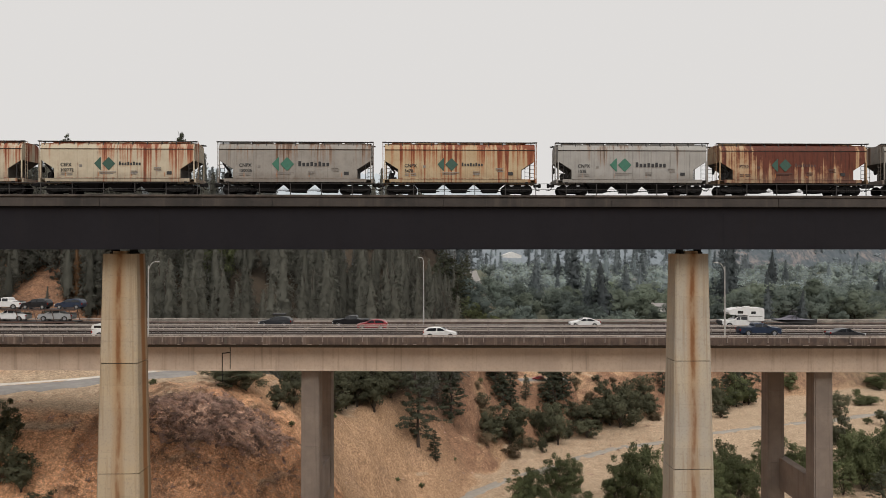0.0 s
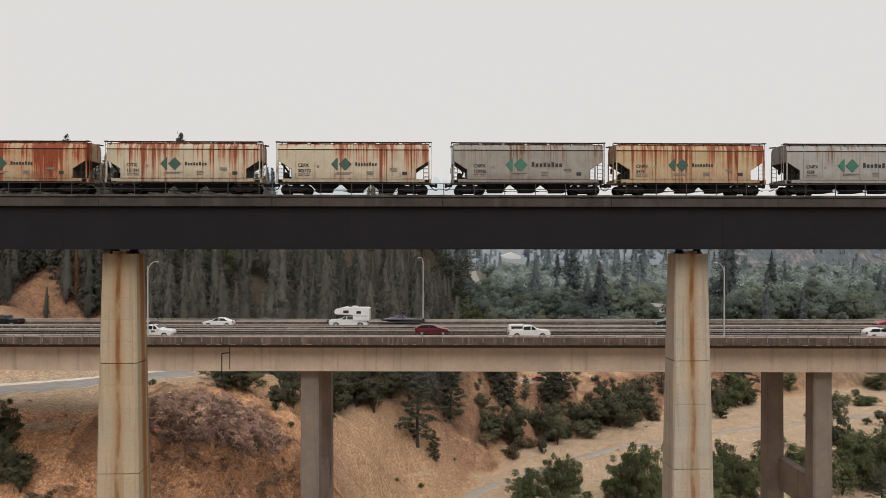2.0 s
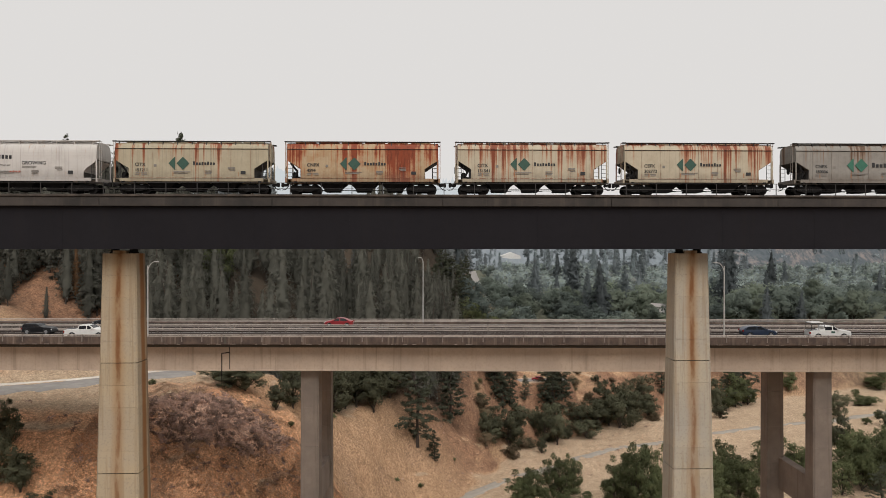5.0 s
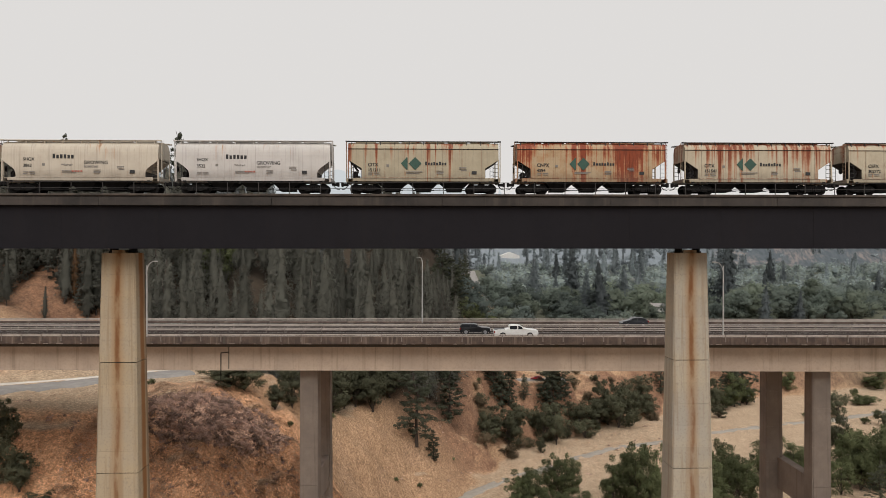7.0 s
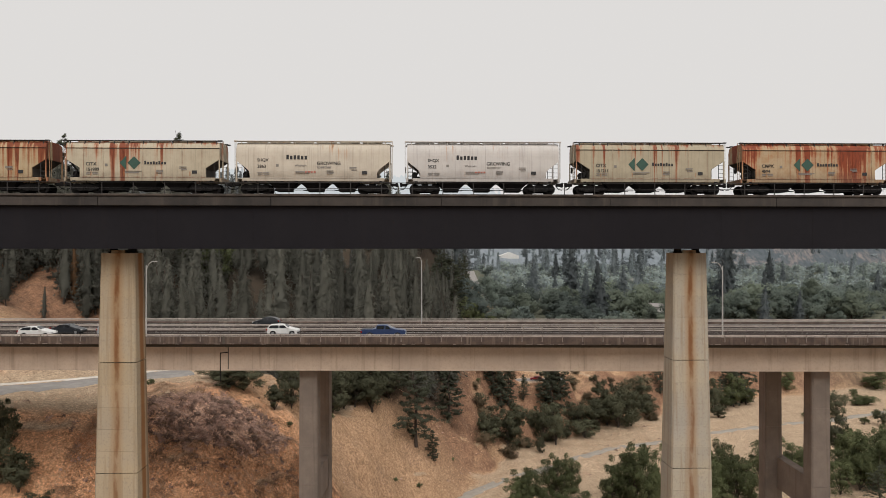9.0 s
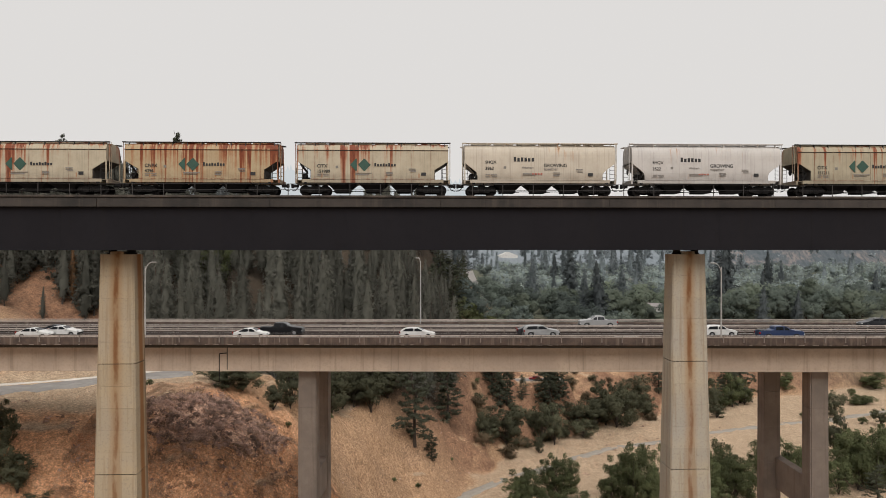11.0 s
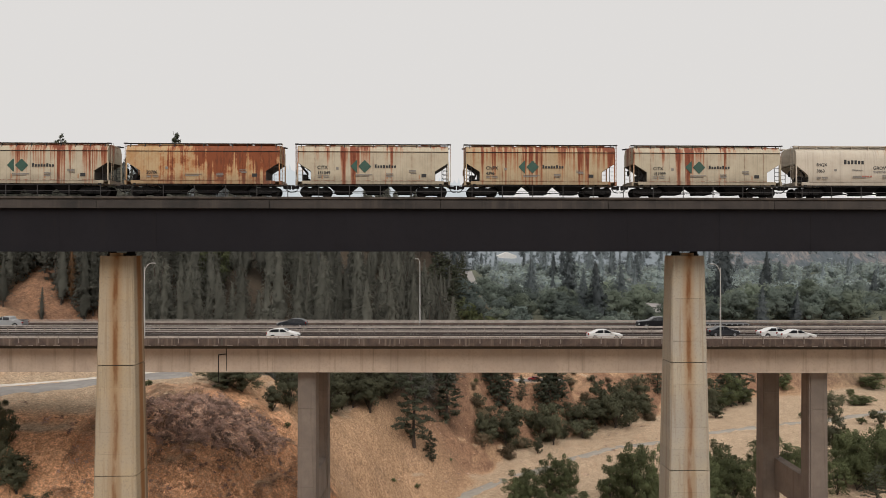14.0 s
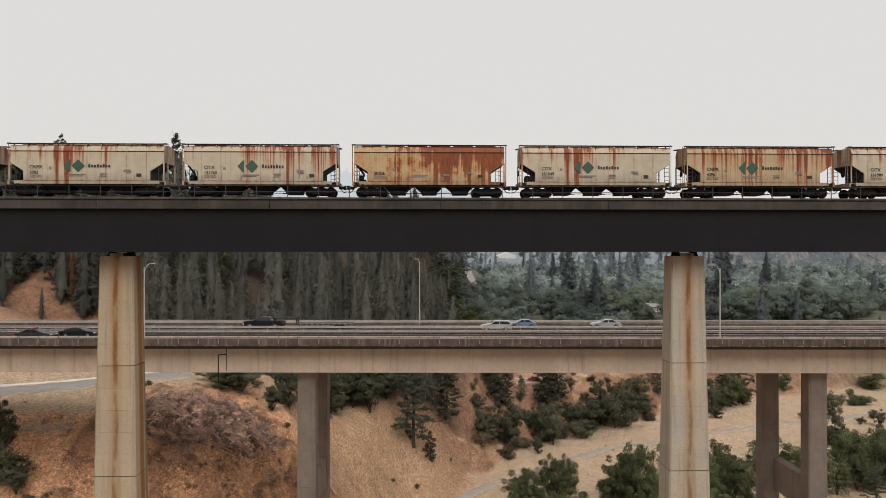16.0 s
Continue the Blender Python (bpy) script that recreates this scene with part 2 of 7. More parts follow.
RUST_RUN = mottled("brown_trailer_steel", (0.12, 0.062, 0.042), (0.075, 0.043, 0.033), 0.8, 0.8)
GREEN_FRESH = plain("bright_emblem_green", (0.025, 0.15, 0.095), 0.55, vary=0.25, scale=2.0)
GREEN = plain("emblem_green", (0.022, 0.085, 0.058), 0.6, vary=0.35, scale=2.0)
INK = plain("lettering_ink", (0.016, 0.016, 0.017), 0.7)
RUSTY_INK = plain("rust_stained_ink", (0.075, 0.032, 0.024), 0.7)
GREY_INK = plain("faint_lettering_ink", (0.22, 0.20, 0.18), 0.7)
RED_INK = plain("faded_red_ink", (0.45, 0.14, 0.10), 0.7)
BARK = mottled("pine_bark", (0.085, 0.06, 0.045), (0.05, 0.038, 0.03), 3.0, 0.95, relief=0.8, dist=0.05)
# hill pines: lighter and flatter than the near needles, with haze painted in
NEEDLE = leaves("pine_needles", (0.208, 0.205, 0.170), (0.186, 0.184, 0.156), 1.0, thin=0.6)
NEEDLE_NEAR = leaves("green_pine_needles", (0.135, 0.145, 0.10), (0.112, 0.12, 0.085), 1.0)
NEEDLE_DEAD = leaves("dead_brown_needles", (0.22, 0.125, 0.065), (0.12, 0.07, 0.04))
# far foliage, pale and bluish: distance haze is painted into these base colours
NEEDLE_HILL_HAZE = leaves("haze_tinted_pine_needles", (0.30, 0.32, 0.32), (0.26, 0.28, 0.285), patch=0.09)
NEEDLE_FAR = leaves("haze_tinted_town_needles", (0.195, 0.222, 0.228), (0.175, 0.20, 0.206))
LEAF_MIST = leaves("haze_paled_hill_leaves", (0.42, 0.47, 0.49), (0.38, 0.425, 0.445), patch=0.03, thin=0.6)
LEAF_HAZE = leaves("haze_paled_far_leaves", (0.36, 0.42, 0.425), (0.325, 0.38, 0.39), patch=0.055, thin=0.6, alt=(0.405, 0.46, 0.40))
NEEDLE_HAZE = leaves("haze_tinted_far_needles", (0.37, 0.42, 0.43), (0.33, 0.375, 0.39), patch=0.055, thin=0.6)
LEAF_DARK = leaves("dark_broad_leaves", (0.185, 0.185, 0.115), (0.145, 0.147, 0.095))
LEAF = leaves("broad_leaves", (0.195, 0.215, 0.105), (0.15, 0.168, 0.085))
LEAF_BROWN = leaves("half_dry_leaves", (0.27, 0.205, 0.13), (0.20, 0.155, 0.10))
# town foliage: its pale bluish cast is haze put into the colour
LEAF_FAR = leaves("haze_paled_town_leaves", (0.25, 0.295, 0.27), (0.22, 0.262, 0.242), thin=0.65, alt=(0.315, 0.36, 0.27))
SAGE = leaves("sagebrush_leaves", (0.66, 0.45, 0.36), (0.43, 0.30, 0.245), patch=0.5)
DRY = leaves("dry_grass_blades", (0.83, 0.575, 0.395), (0.50, 0.31, 0.20), patch=0.35)


# ---------------------------------------------------------------- building blocks
def mesh_of(name, verts, faces, material, smooth=False, normals=None):
    me = bpy.data.meshes.new(name)
    me.from_pydata([tuple(v) for v in verts], [], [tuple(f) for f in faces])
    if material:
        me.materials.append(material)
    if smooth:
        for p in me.polygons:
            p.use_smooth = True
    me.update()
    if normals is not None:
        me.normals_split_custom_set_from_vertices([tuple(n) for n in normals])
    return me


def part(name, bm, material, parent=None, label=""):
    """Links a bmesh (or a finished mesh) as one object, under a parent if there is one."""
    if isinstance(bm, bpy.types.Mesh):
        me = bm
    else:
        me = bpy.data.meshes.new(name)
        bmesh.ops.recalc_face_normals(bm, faces=bm.faces)
        bm.to_mesh(me)
        bm.free()
        if material:
            me.materials.append(material)
    ob = new(name, me)
    if parent:
        ob.parent = parent
    if label:
        tagged(ob, label)
    return ob


def box(bm, x0, x1, y0, y1, z0, z1, bev=0.0):
    """A block, its edges rounded by bev."""
    r = bmesh.ops.create_cube(bm, size=1.0)
    vs = r["verts"]
    for v in vs:
        v.co = Vector((x0 + (v.co.x + 0.5) * (x1 - x0), y0 + (v.co.y + 0.5) * (y1 - y0), z0 + (v.co.z + 0.5) * (z1 - z0)))
    if bev:
        es = list({e for v in vs for e in v.link_edges})
        bmesh.ops.bevel(bm, geom=es, offset=bev, segments=1, affect="EDGES", profile=0.5)
    return bm


def a_box(x0, x1, y0, y1, z0, z1, bev=0.0):
    return box(bmesh.new(), x0, x1, y0, y1, z0, z1, bev)


def prism(bm, outline, y0, y1):
    """A side outline (x, z) carried across from y0 to y1."""
    a = [bm.verts.new((x, y0, z)) for x, z in outline]
    b = [bm.verts.new((x, y1, z)) for x, z in outline]
    n = len(a)
    bm.faces.new(a)
    bm.faces.new(b[::-1])
    for i in range(n):
        bm.faces.new((a[i], b[i], b[(i + 1) % n], a[(i + 1) % n]))
    return bm


def tube(bm, p, q, r, seg=6, r2=None):
    """A round bar from p to q."""
    p, q = Vector(p), Vector(q)
    d = q - p
    m = Matrix.Translation((p + q) / 2) @ d.to_track_quat("Z", "Y").to_matrix().to_4x4()
    bmesh.ops.create_cone(bm, cap_ends=True, segments=seg, radius1=r, radius2=r if r2 is None else r2, depth=d.length, matrix=m)
    return bm


def empty(name, m, label, category, group=""):
    ob = new(name)
    ob.matrix_basis = m
    return tagged(ob, label, category, group)


def text_mesh(words, size):
    cu = bpy.data.curves.new("lettering", "FONT")
    cu.body, cu.size, cu.align_x, cu.offset = words, size, "LEFT", 0.007
    ob = bpy.data.objects.new("lettering", cu)
    scene.collection.objects.link(ob)
    dg = bpy.context.evaluated_depsgraph_get()
    me = bpy.data.meshes.new_from_object(ob.evaluated_get(dg))
    bpy.data.objects.remove(ob)
    bpy.data.curves.remove(cu)
    return me


def smooth01(a, b, x):
    t = np.clip((x - a) / (b - a), 0, 1)
    return t * t * (3 - 2 * t)


# ---------------------------------------------------------------- ground
CREST = [(-600, 118), (-92, 129), (-60, 134), (-47, 146), (-42, 172), (-27, 203), (-9, 236), (14, 275), (52, 304), (110, 345), (300, 420), (900, 520)]


def crest_distance(x, y):
    """Metres behind (+) or in front of (-) the valley's crest line."""
    best = np.full(np.shape(x), 1e9)
    side = np.zeros(np.shape(x))
    for (ax, ay), (bx, by) in zip(CREST, CREST[1:]):
        dx, dy = bx - ax, by - ay
        t = np.clip(((x - ax) * dx + (y - ay) * dy) / (dx * dx + dy * dy), 0, 1)
        ex, ey = x - ax - t * dx, y - ay - t * dy
        d = np.hypot(ex, ey)
        s = np.sign(dx * (y - ay) - dy * (x - ax))
        side = np.where(d < best, s, side)
        best = np.minimum(best, d)
    return best * side


def wavy(x, y, size, seed):
    """A cheap smooth unevenness, about -1 to 1."""
    r = np.random.RandomState(seed)
    out = 0
    for k in range(5):
        a = r.uniform(0, 6.28)
        f = 6.28 / size * (1 + 0.7 * k)
        out = out + np.sin((x * math.cos(a) + y * math.sin(a)) * f + r.uniform(0, 6.28)) / (1 + 0.6 * k)
    return out / 2.2


def ground_height(x, y):
    x, y = np.asarray(x, float), np.asarray(y, float)
    s = crest_distance(x + 2.5 * wavy(x, y, 22, 3), y + 2.5 * wavy(x, y, 19, 4))
    top = 41.5 - 17.5 * smooth01(166, 206, y) - 4 * smooth01(230, 320, y) + 13 * smooth01(315, 400, y)
    u = y + 0.9 * np.clip(-x, -200, 110)
    hill = 57 * smooth01(212, 385, u) * smooth01(30, -30, x - 0.03 * y) * (1 - smooth01(365, 440, y) * smooth01(-0.12, 0.0, x / np.maximum(y, 60)))
    top = top + hill
    width = 22 + 36 * smooth01(185, 120, y) + 8 * smooth01(260, 190, y)
    w = smooth01(-1, 0, s / width)
    near = 1 - smooth01(300, 600, y)
    z = top * w + (0.6 * wavy(x, y, 40, 5) + 0.02 * np.clip(y - 200, 0, 400)) * (1 - w)
    z = z + near * (0.9 * wavy(x, y, 17, 6) * w * (1 - w) * 4 + 0.25 * wavy(x, y, 6, 7))
    # cut terrace for the parking lot on the bench's brow
    lot = smooth01(1.5, 1.0, np.hypot((x - 36) / 11, (y - 286.5) / 5))
    z = z * (1 - lot) + 19.1 * lot
    far_side = smooth01(60, -80, y)
    return z * (1 - far_side) + 30 * far_side


def height(x, y):
    return float(ground_height(np.array([x]), np.array([y]))[0])


def axis_steps(parts):
    out = []
    for a, b, step in parts:
        out += list(np.arange(a, b, step))
    return np.array(out + [parts[-1][1]])


def ground():
    xs = axis_steps([(-4600, -600, 250), (-600, -160, 14), (-160, 160, 1.6), (160, 700, 9), (700, 4600, 220)])
    ys = axis_steps([(-1500, -60, 160), (-60, 84, 8), (84, 330, 1.6), (330, 700, 6), (700, 1700, 20), (1700, 4800, 90)])
    gx, gy = np.meshgrid(xs, ys)
    gz = ground_height(gx, gy)
    v = np.stack([gx.ravel(), gy.ravel(), gz.ravel()], 1)
    nx, ny = len(xs), len(ys)
    i = (np.arange(ny - 1)[:, None] * nx + np.arange(nx - 1)[None, :]).ravel()
    f = np.stack([i, i + 1, i + nx + 1, i + nx], 1)
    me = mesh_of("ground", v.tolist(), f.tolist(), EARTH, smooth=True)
    return tagged(new("ground", me), "dry straw-coloured valley slopes with bare reddish earth", "ground", kind="structure")


def earth_material():
    """Dry grass, bare red earth on steep ground, a patch of dead brush, needle litter in the wood and green cover on the flat."""
    m, nt, b = start("dry_grass_and_earth", 0.95)
    g = nt.nodes.new("ShaderNodeNewGeometry")
    sp = nt.nodes.new("ShaderNodeSeparateXYZ")
    nt.links.new(g.outputs["Normal"], sp.inputs[0])
    steep = ramp(nt, math_node(nt, "MULTIPLY", sp.outputs[2], -1.0), -0.94, -0.78)
    px, py = axis_of(nt, 0), axis_of(nt, 1)
    big = noise_tex(nt, 0.05, detail=5)
    mid = noise_tex(nt, 0.4, detail=7, rough=0.7)
    fine = noise_tex(nt, 1.9, detail=9, rough=0.75)
    tuft = noise_tex(nt, 0.9, (1, 1, 0.6), detail=8, rough=0.75)
    grain = noise_tex(nt, 5.5, detail=6, rough=0.8)
    clod = noise_tex(nt, 3.1, (1, 1, 0.7), (7, 3, 0), detail=5, rough=0.7)
    straw = mix_col(nt, ramp(nt, mid, 0.35, 0.65), (0.62, 0.465, 0.32), (0.51, 0.37, 0.25))
    tan = mix_col(nt, ramp(nt, tuft, 0.38, 0.62), (0.59, 0.38, 0.23), (0.44, 0.275, 0.165))
    orange = mix_col(nt, ramp(nt, tuft, 0.36, 0.62), (1.0, 0.57, 0.33), (0.72, 0.38, 0.205))
    red = mix_col(nt, ramp(nt, mid, 0.4, 0.62), (0.33, 0.18, 0.112), (0.23, 0.125, 0.083))
    mound = math_node(nt, "SUBTRACT", 1.0, ramp(nt, math_node(nt, "ADD", py, math_node(nt, "MULTIPLY", mid, 10.0)), 152.0, 172.0))
    bank = math_node(nt, "MULTIPLY", ramp(nt, py, 205.0, 236.0), ramp(nt, big, 0.36, 0.52))
    slope = ramp(nt, math_node(nt, "MULTIPLY", sp.outputs[2], -1.0), -0.985, -0.90)
    col = mix_col(nt, slope, straw, mix_col(nt, mound, tan, orange))
    col = mix_col(nt, math_node(nt, "MULTIPLY", math_node(nt, "MULTIPLY", steep, bank), 0.85), col, red)
    # grey scrub thinly over the slopes, and dead brush on the mound's side
    scrub = math_node(nt, "MULTIPLY", math_node(nt, "MULTIPLY", ramp(nt, noise_tex(nt, 0.09, shift=(3, 5, 0), detail=7, rough=0.65), 0.52, 0.66), slope), 0.25)
    col = mix_col(nt, scrub, col, (0.34, 0.225, 0.155))
    dx, dy = math_node(nt, "ADD", px, 40.5), math_node(nt, "SUBTRACT", py, 138.0)
    ea = math_node(nt, "DIVIDE", math_node(nt, "ADD", math_node(nt, "MULTIPLY", dx, 0.82), math_node(nt, "MULTIPLY", dy, 0.57)), 12.5)
    eb = math_node(nt, "DIVIDE", math_node(nt, "SUBTRACT", math_node(nt, "MULTIPLY", dy, 0.82), math_node(nt, "MULTIPLY", dx, 0.57)), 7.2)
    rr = math_node(nt, "ADD", math_node(nt, "MULTIPLY", ea, ea), math_node(nt, "MULTIPLY", eb, eb))
    rr = math_node(nt, "ADD", rr, math_node(nt, "MULTIPLY", math_node(nt, "SUBTRACT", mid, 0.5), 2.4))
    brush = math_node(nt, "SUBTRACT", 1.0, ramp(nt, rr, 0.75, 1.25))
    col = mix_col(nt, math_node(nt, "MULTIPLY", brush, 0.8), col, mix_col(nt, ramp(nt, fine, 0.4, 0.62), (0.74, 0.49, 0.375), (0.50, 0.34, 0.27)))
    # red-brown hillside above the highway
    hillside = math_node(nt, "MULTIPLY", ramp(nt, py, 180.0, 200.0), ramp(nt, math_node(nt, "MULTIPLY", px, -1.0), 55.0, 75.0))
    col = mix_col(nt, math_node(nt, "MULTIPLY", hillside, 0.9), col, mix_col(nt, ramp(nt, mid, 0.35, 0.65), (0.36, 0.19, 0.113), (0.21, 0.118, 0.077)))
    # tufts, clods and pale stalks
    tone = math_node(nt, "ADD", 0.72, math_node(nt, "MULTIPLY", ramp(nt, math_node(nt, "MULTIPLY", fine, -1.0), -0.64, -0.40), 0.55))
    tone = math_node(nt, "MULTIPLY", tone, math_node(nt, "ADD", 0.80, math_node(nt, "MULTIPLY", ramp(nt, clod, 0.40, 0.60), 0.36)))
    tone = math_node(nt, "MULTIPLY", tone, math_node(nt, "ADD", 0.85, math_node(nt, "MULTIPLY", ramp(nt, grain, 0.40, 0.62), 0.34)))
    shade = nt.nodes.new("ShaderNodeVectorMath")
    shade.operation = "SCALE"
    nt.links.new(col, shade.inputs[0])
    nt.links.new(tone, shade.inputs["Scale"])
    col = shade.outputs[0]
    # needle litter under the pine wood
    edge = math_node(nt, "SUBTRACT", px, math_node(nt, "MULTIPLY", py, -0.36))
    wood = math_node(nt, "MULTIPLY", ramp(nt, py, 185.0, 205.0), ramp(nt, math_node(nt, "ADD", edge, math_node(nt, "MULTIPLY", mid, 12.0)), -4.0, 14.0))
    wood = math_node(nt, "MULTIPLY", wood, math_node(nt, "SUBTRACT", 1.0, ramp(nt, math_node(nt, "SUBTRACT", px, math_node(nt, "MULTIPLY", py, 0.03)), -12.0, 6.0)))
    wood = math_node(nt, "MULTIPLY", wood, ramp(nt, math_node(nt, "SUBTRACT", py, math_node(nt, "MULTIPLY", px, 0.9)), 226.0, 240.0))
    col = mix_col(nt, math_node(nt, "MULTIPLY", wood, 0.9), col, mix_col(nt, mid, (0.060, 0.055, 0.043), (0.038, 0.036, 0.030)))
    # green cover on the flat beyond, thinner on the far hill
    flat = math_node(nt, "MULTIPLY", ramp(nt, py, 330.0, 400.0), ramp(nt, math_node(nt, "SUBTRACT", px, math_node(nt, "MULTIPLY", py, 0.024)), -5.0, 6.0))
    hole = ramp(nt, noise_tex(nt, 0.016, detail=7, rough=0.7), 0.46, 0.56)
    onhill = ramp(nt, axis_of(nt, 2), 35.0, 60.0)
    flat = math_node(nt, "MULTIPLY", flat, math_node(nt, "SUBTRACT", 1.0, math_node(nt, "MULTIPLY", math_node(nt, "MULTIPLY", hole, onhill), 0.5)))
    col = mix_col(nt, math_node(nt, "MULTIPLY", flat, 0.95), col, mix_col(nt, ramp(nt, mid, 0.35, 0.65), (0.15, 0.16, 0.115), (0.09, 0.105, 0.08)))
    nt.links.new(col, b.inputs["Base Color"])
    b.inputs["Specular IOR Level"].default_value = 0.1
    bump(nt, b, math_node(nt, "ADD", fine, math_node(nt, "MULTIPLY", mid, 1.2)), 1.0, 0.55)
    return m


EARTH = earth_material()
ground()


def hill_top(x):
    """Crest height of the hazy hills."""
    x = np.asarray(x, float)
    return 74 + 6 * wavy(x, x * 0, 300, 21) + 52 * smooth01(420, 640, x) + 8 * wavy(x, x * 0, 160, 22) * smooth01(400, 600, x) + 40 * smooth01(0, -400, x)


def backdrop():
    """Hazy hills, more than a kilometre off, that glow with haze and daylight in their colour."""
    m = bpy.data.materials.new("self_lit_hazy_hillside")
    m.use_nodes = True
    nt = m.node_tree
    nt.nodes.clear()
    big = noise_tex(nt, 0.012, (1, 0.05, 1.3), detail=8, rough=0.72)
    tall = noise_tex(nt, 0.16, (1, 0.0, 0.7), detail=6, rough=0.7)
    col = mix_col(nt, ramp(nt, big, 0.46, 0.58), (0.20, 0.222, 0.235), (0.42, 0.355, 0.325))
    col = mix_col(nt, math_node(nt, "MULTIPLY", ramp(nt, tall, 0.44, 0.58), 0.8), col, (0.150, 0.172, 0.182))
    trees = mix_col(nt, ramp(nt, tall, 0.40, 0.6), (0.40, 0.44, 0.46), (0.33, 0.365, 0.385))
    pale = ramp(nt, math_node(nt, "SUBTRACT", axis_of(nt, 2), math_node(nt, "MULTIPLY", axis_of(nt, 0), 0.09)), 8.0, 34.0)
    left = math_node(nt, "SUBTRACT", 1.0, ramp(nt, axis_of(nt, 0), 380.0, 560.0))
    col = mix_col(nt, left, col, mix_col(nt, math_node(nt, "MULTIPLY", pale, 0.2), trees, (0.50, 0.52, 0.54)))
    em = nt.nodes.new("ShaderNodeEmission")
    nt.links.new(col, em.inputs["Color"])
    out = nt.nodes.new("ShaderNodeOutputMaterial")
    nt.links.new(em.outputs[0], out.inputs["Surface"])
    xs = np.linspace(-900, 1900, 240)
    top = hill_top(xs)
    v, f = [], []
    rows = 14
    for i, x in enumerate(xs):
        for k in range(rows):
            t = k / (rows - 1)
            v.append((x, 1240 + 260 * t + 14 * float(wavy(x, 90 * k, 120, 23)), -4 + (top[i] + 4) * math.sin(t * 1.5708)))
    for i in range(len(xs) - 1):
        for k in range(rows - 1):
            a = i * rows + k
            f.append((a, a + rows, a + rows + 1, a + 1))
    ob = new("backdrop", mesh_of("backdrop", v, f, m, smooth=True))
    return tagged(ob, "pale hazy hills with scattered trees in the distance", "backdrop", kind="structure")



def far_ridge():
    """A pale wooded ridge behind the hill, its top ragged with trees; it glows, haze painted in."""
    m = bpy.data.materials.new("self_lit_hazy_ridge")
    m.use_nodes = True
    nt = m.node_tree
    nt.nodes.clear()
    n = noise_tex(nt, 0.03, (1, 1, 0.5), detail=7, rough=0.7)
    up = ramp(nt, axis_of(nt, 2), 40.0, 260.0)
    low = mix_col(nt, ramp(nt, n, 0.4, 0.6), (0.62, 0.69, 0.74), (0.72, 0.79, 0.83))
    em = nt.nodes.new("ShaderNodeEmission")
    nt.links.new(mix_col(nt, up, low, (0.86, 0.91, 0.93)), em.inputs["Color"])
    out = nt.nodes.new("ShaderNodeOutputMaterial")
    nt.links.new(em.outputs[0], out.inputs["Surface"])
    rng = np.random.RandomState(44)
    xs = np.arange(-1300, 380, 3.5)
    top = np.interp(xs, (-1300, -920, -245, -110, 100, 210, 315, 380), (240, 257, 246, 234, 210, 160, 84, 20)) + 5 * wavy(xs, xs * 0, 90, 31)
    top = top + rng.uniform(0, 7, len(xs)) + rng.uniform(4, 15, len(xs)) * (rng.uniform(0, 1, len(xs)) < 0.22)
    v, f = [], []
    for i, x in enumerate(xs):
        for k in range(4):
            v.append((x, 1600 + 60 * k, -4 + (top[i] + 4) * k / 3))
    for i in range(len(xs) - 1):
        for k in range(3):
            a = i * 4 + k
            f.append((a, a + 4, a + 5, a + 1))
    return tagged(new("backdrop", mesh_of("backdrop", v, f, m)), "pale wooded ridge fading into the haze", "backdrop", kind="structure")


backdrop()
far_ridge()


# ---------------------------------------------------------------- railway bridge
TRACK_Y, TRACK_SLOPE = 69.1, 0.028
TRACK_YAW = math.degrees(math.atan(TRACK_SLOPE))
RAIL_Z = 72.78


def on_track(s, off=0.0, z=0.0):
    """A pose on the bridge: s metres along it, off metres behind its centre line."""
    a = math.atan(TRACK_SLOPE)
    return pose(s * math.cos(a) - off * math.sin(a), TRACK_Y + s * math.sin(a) + off * math.cos(a), z, 0, 0, TRACK_YAW)


PIER_S = (-130.0, -79.2, -28.38, 22.24, 73.1, 123.9)


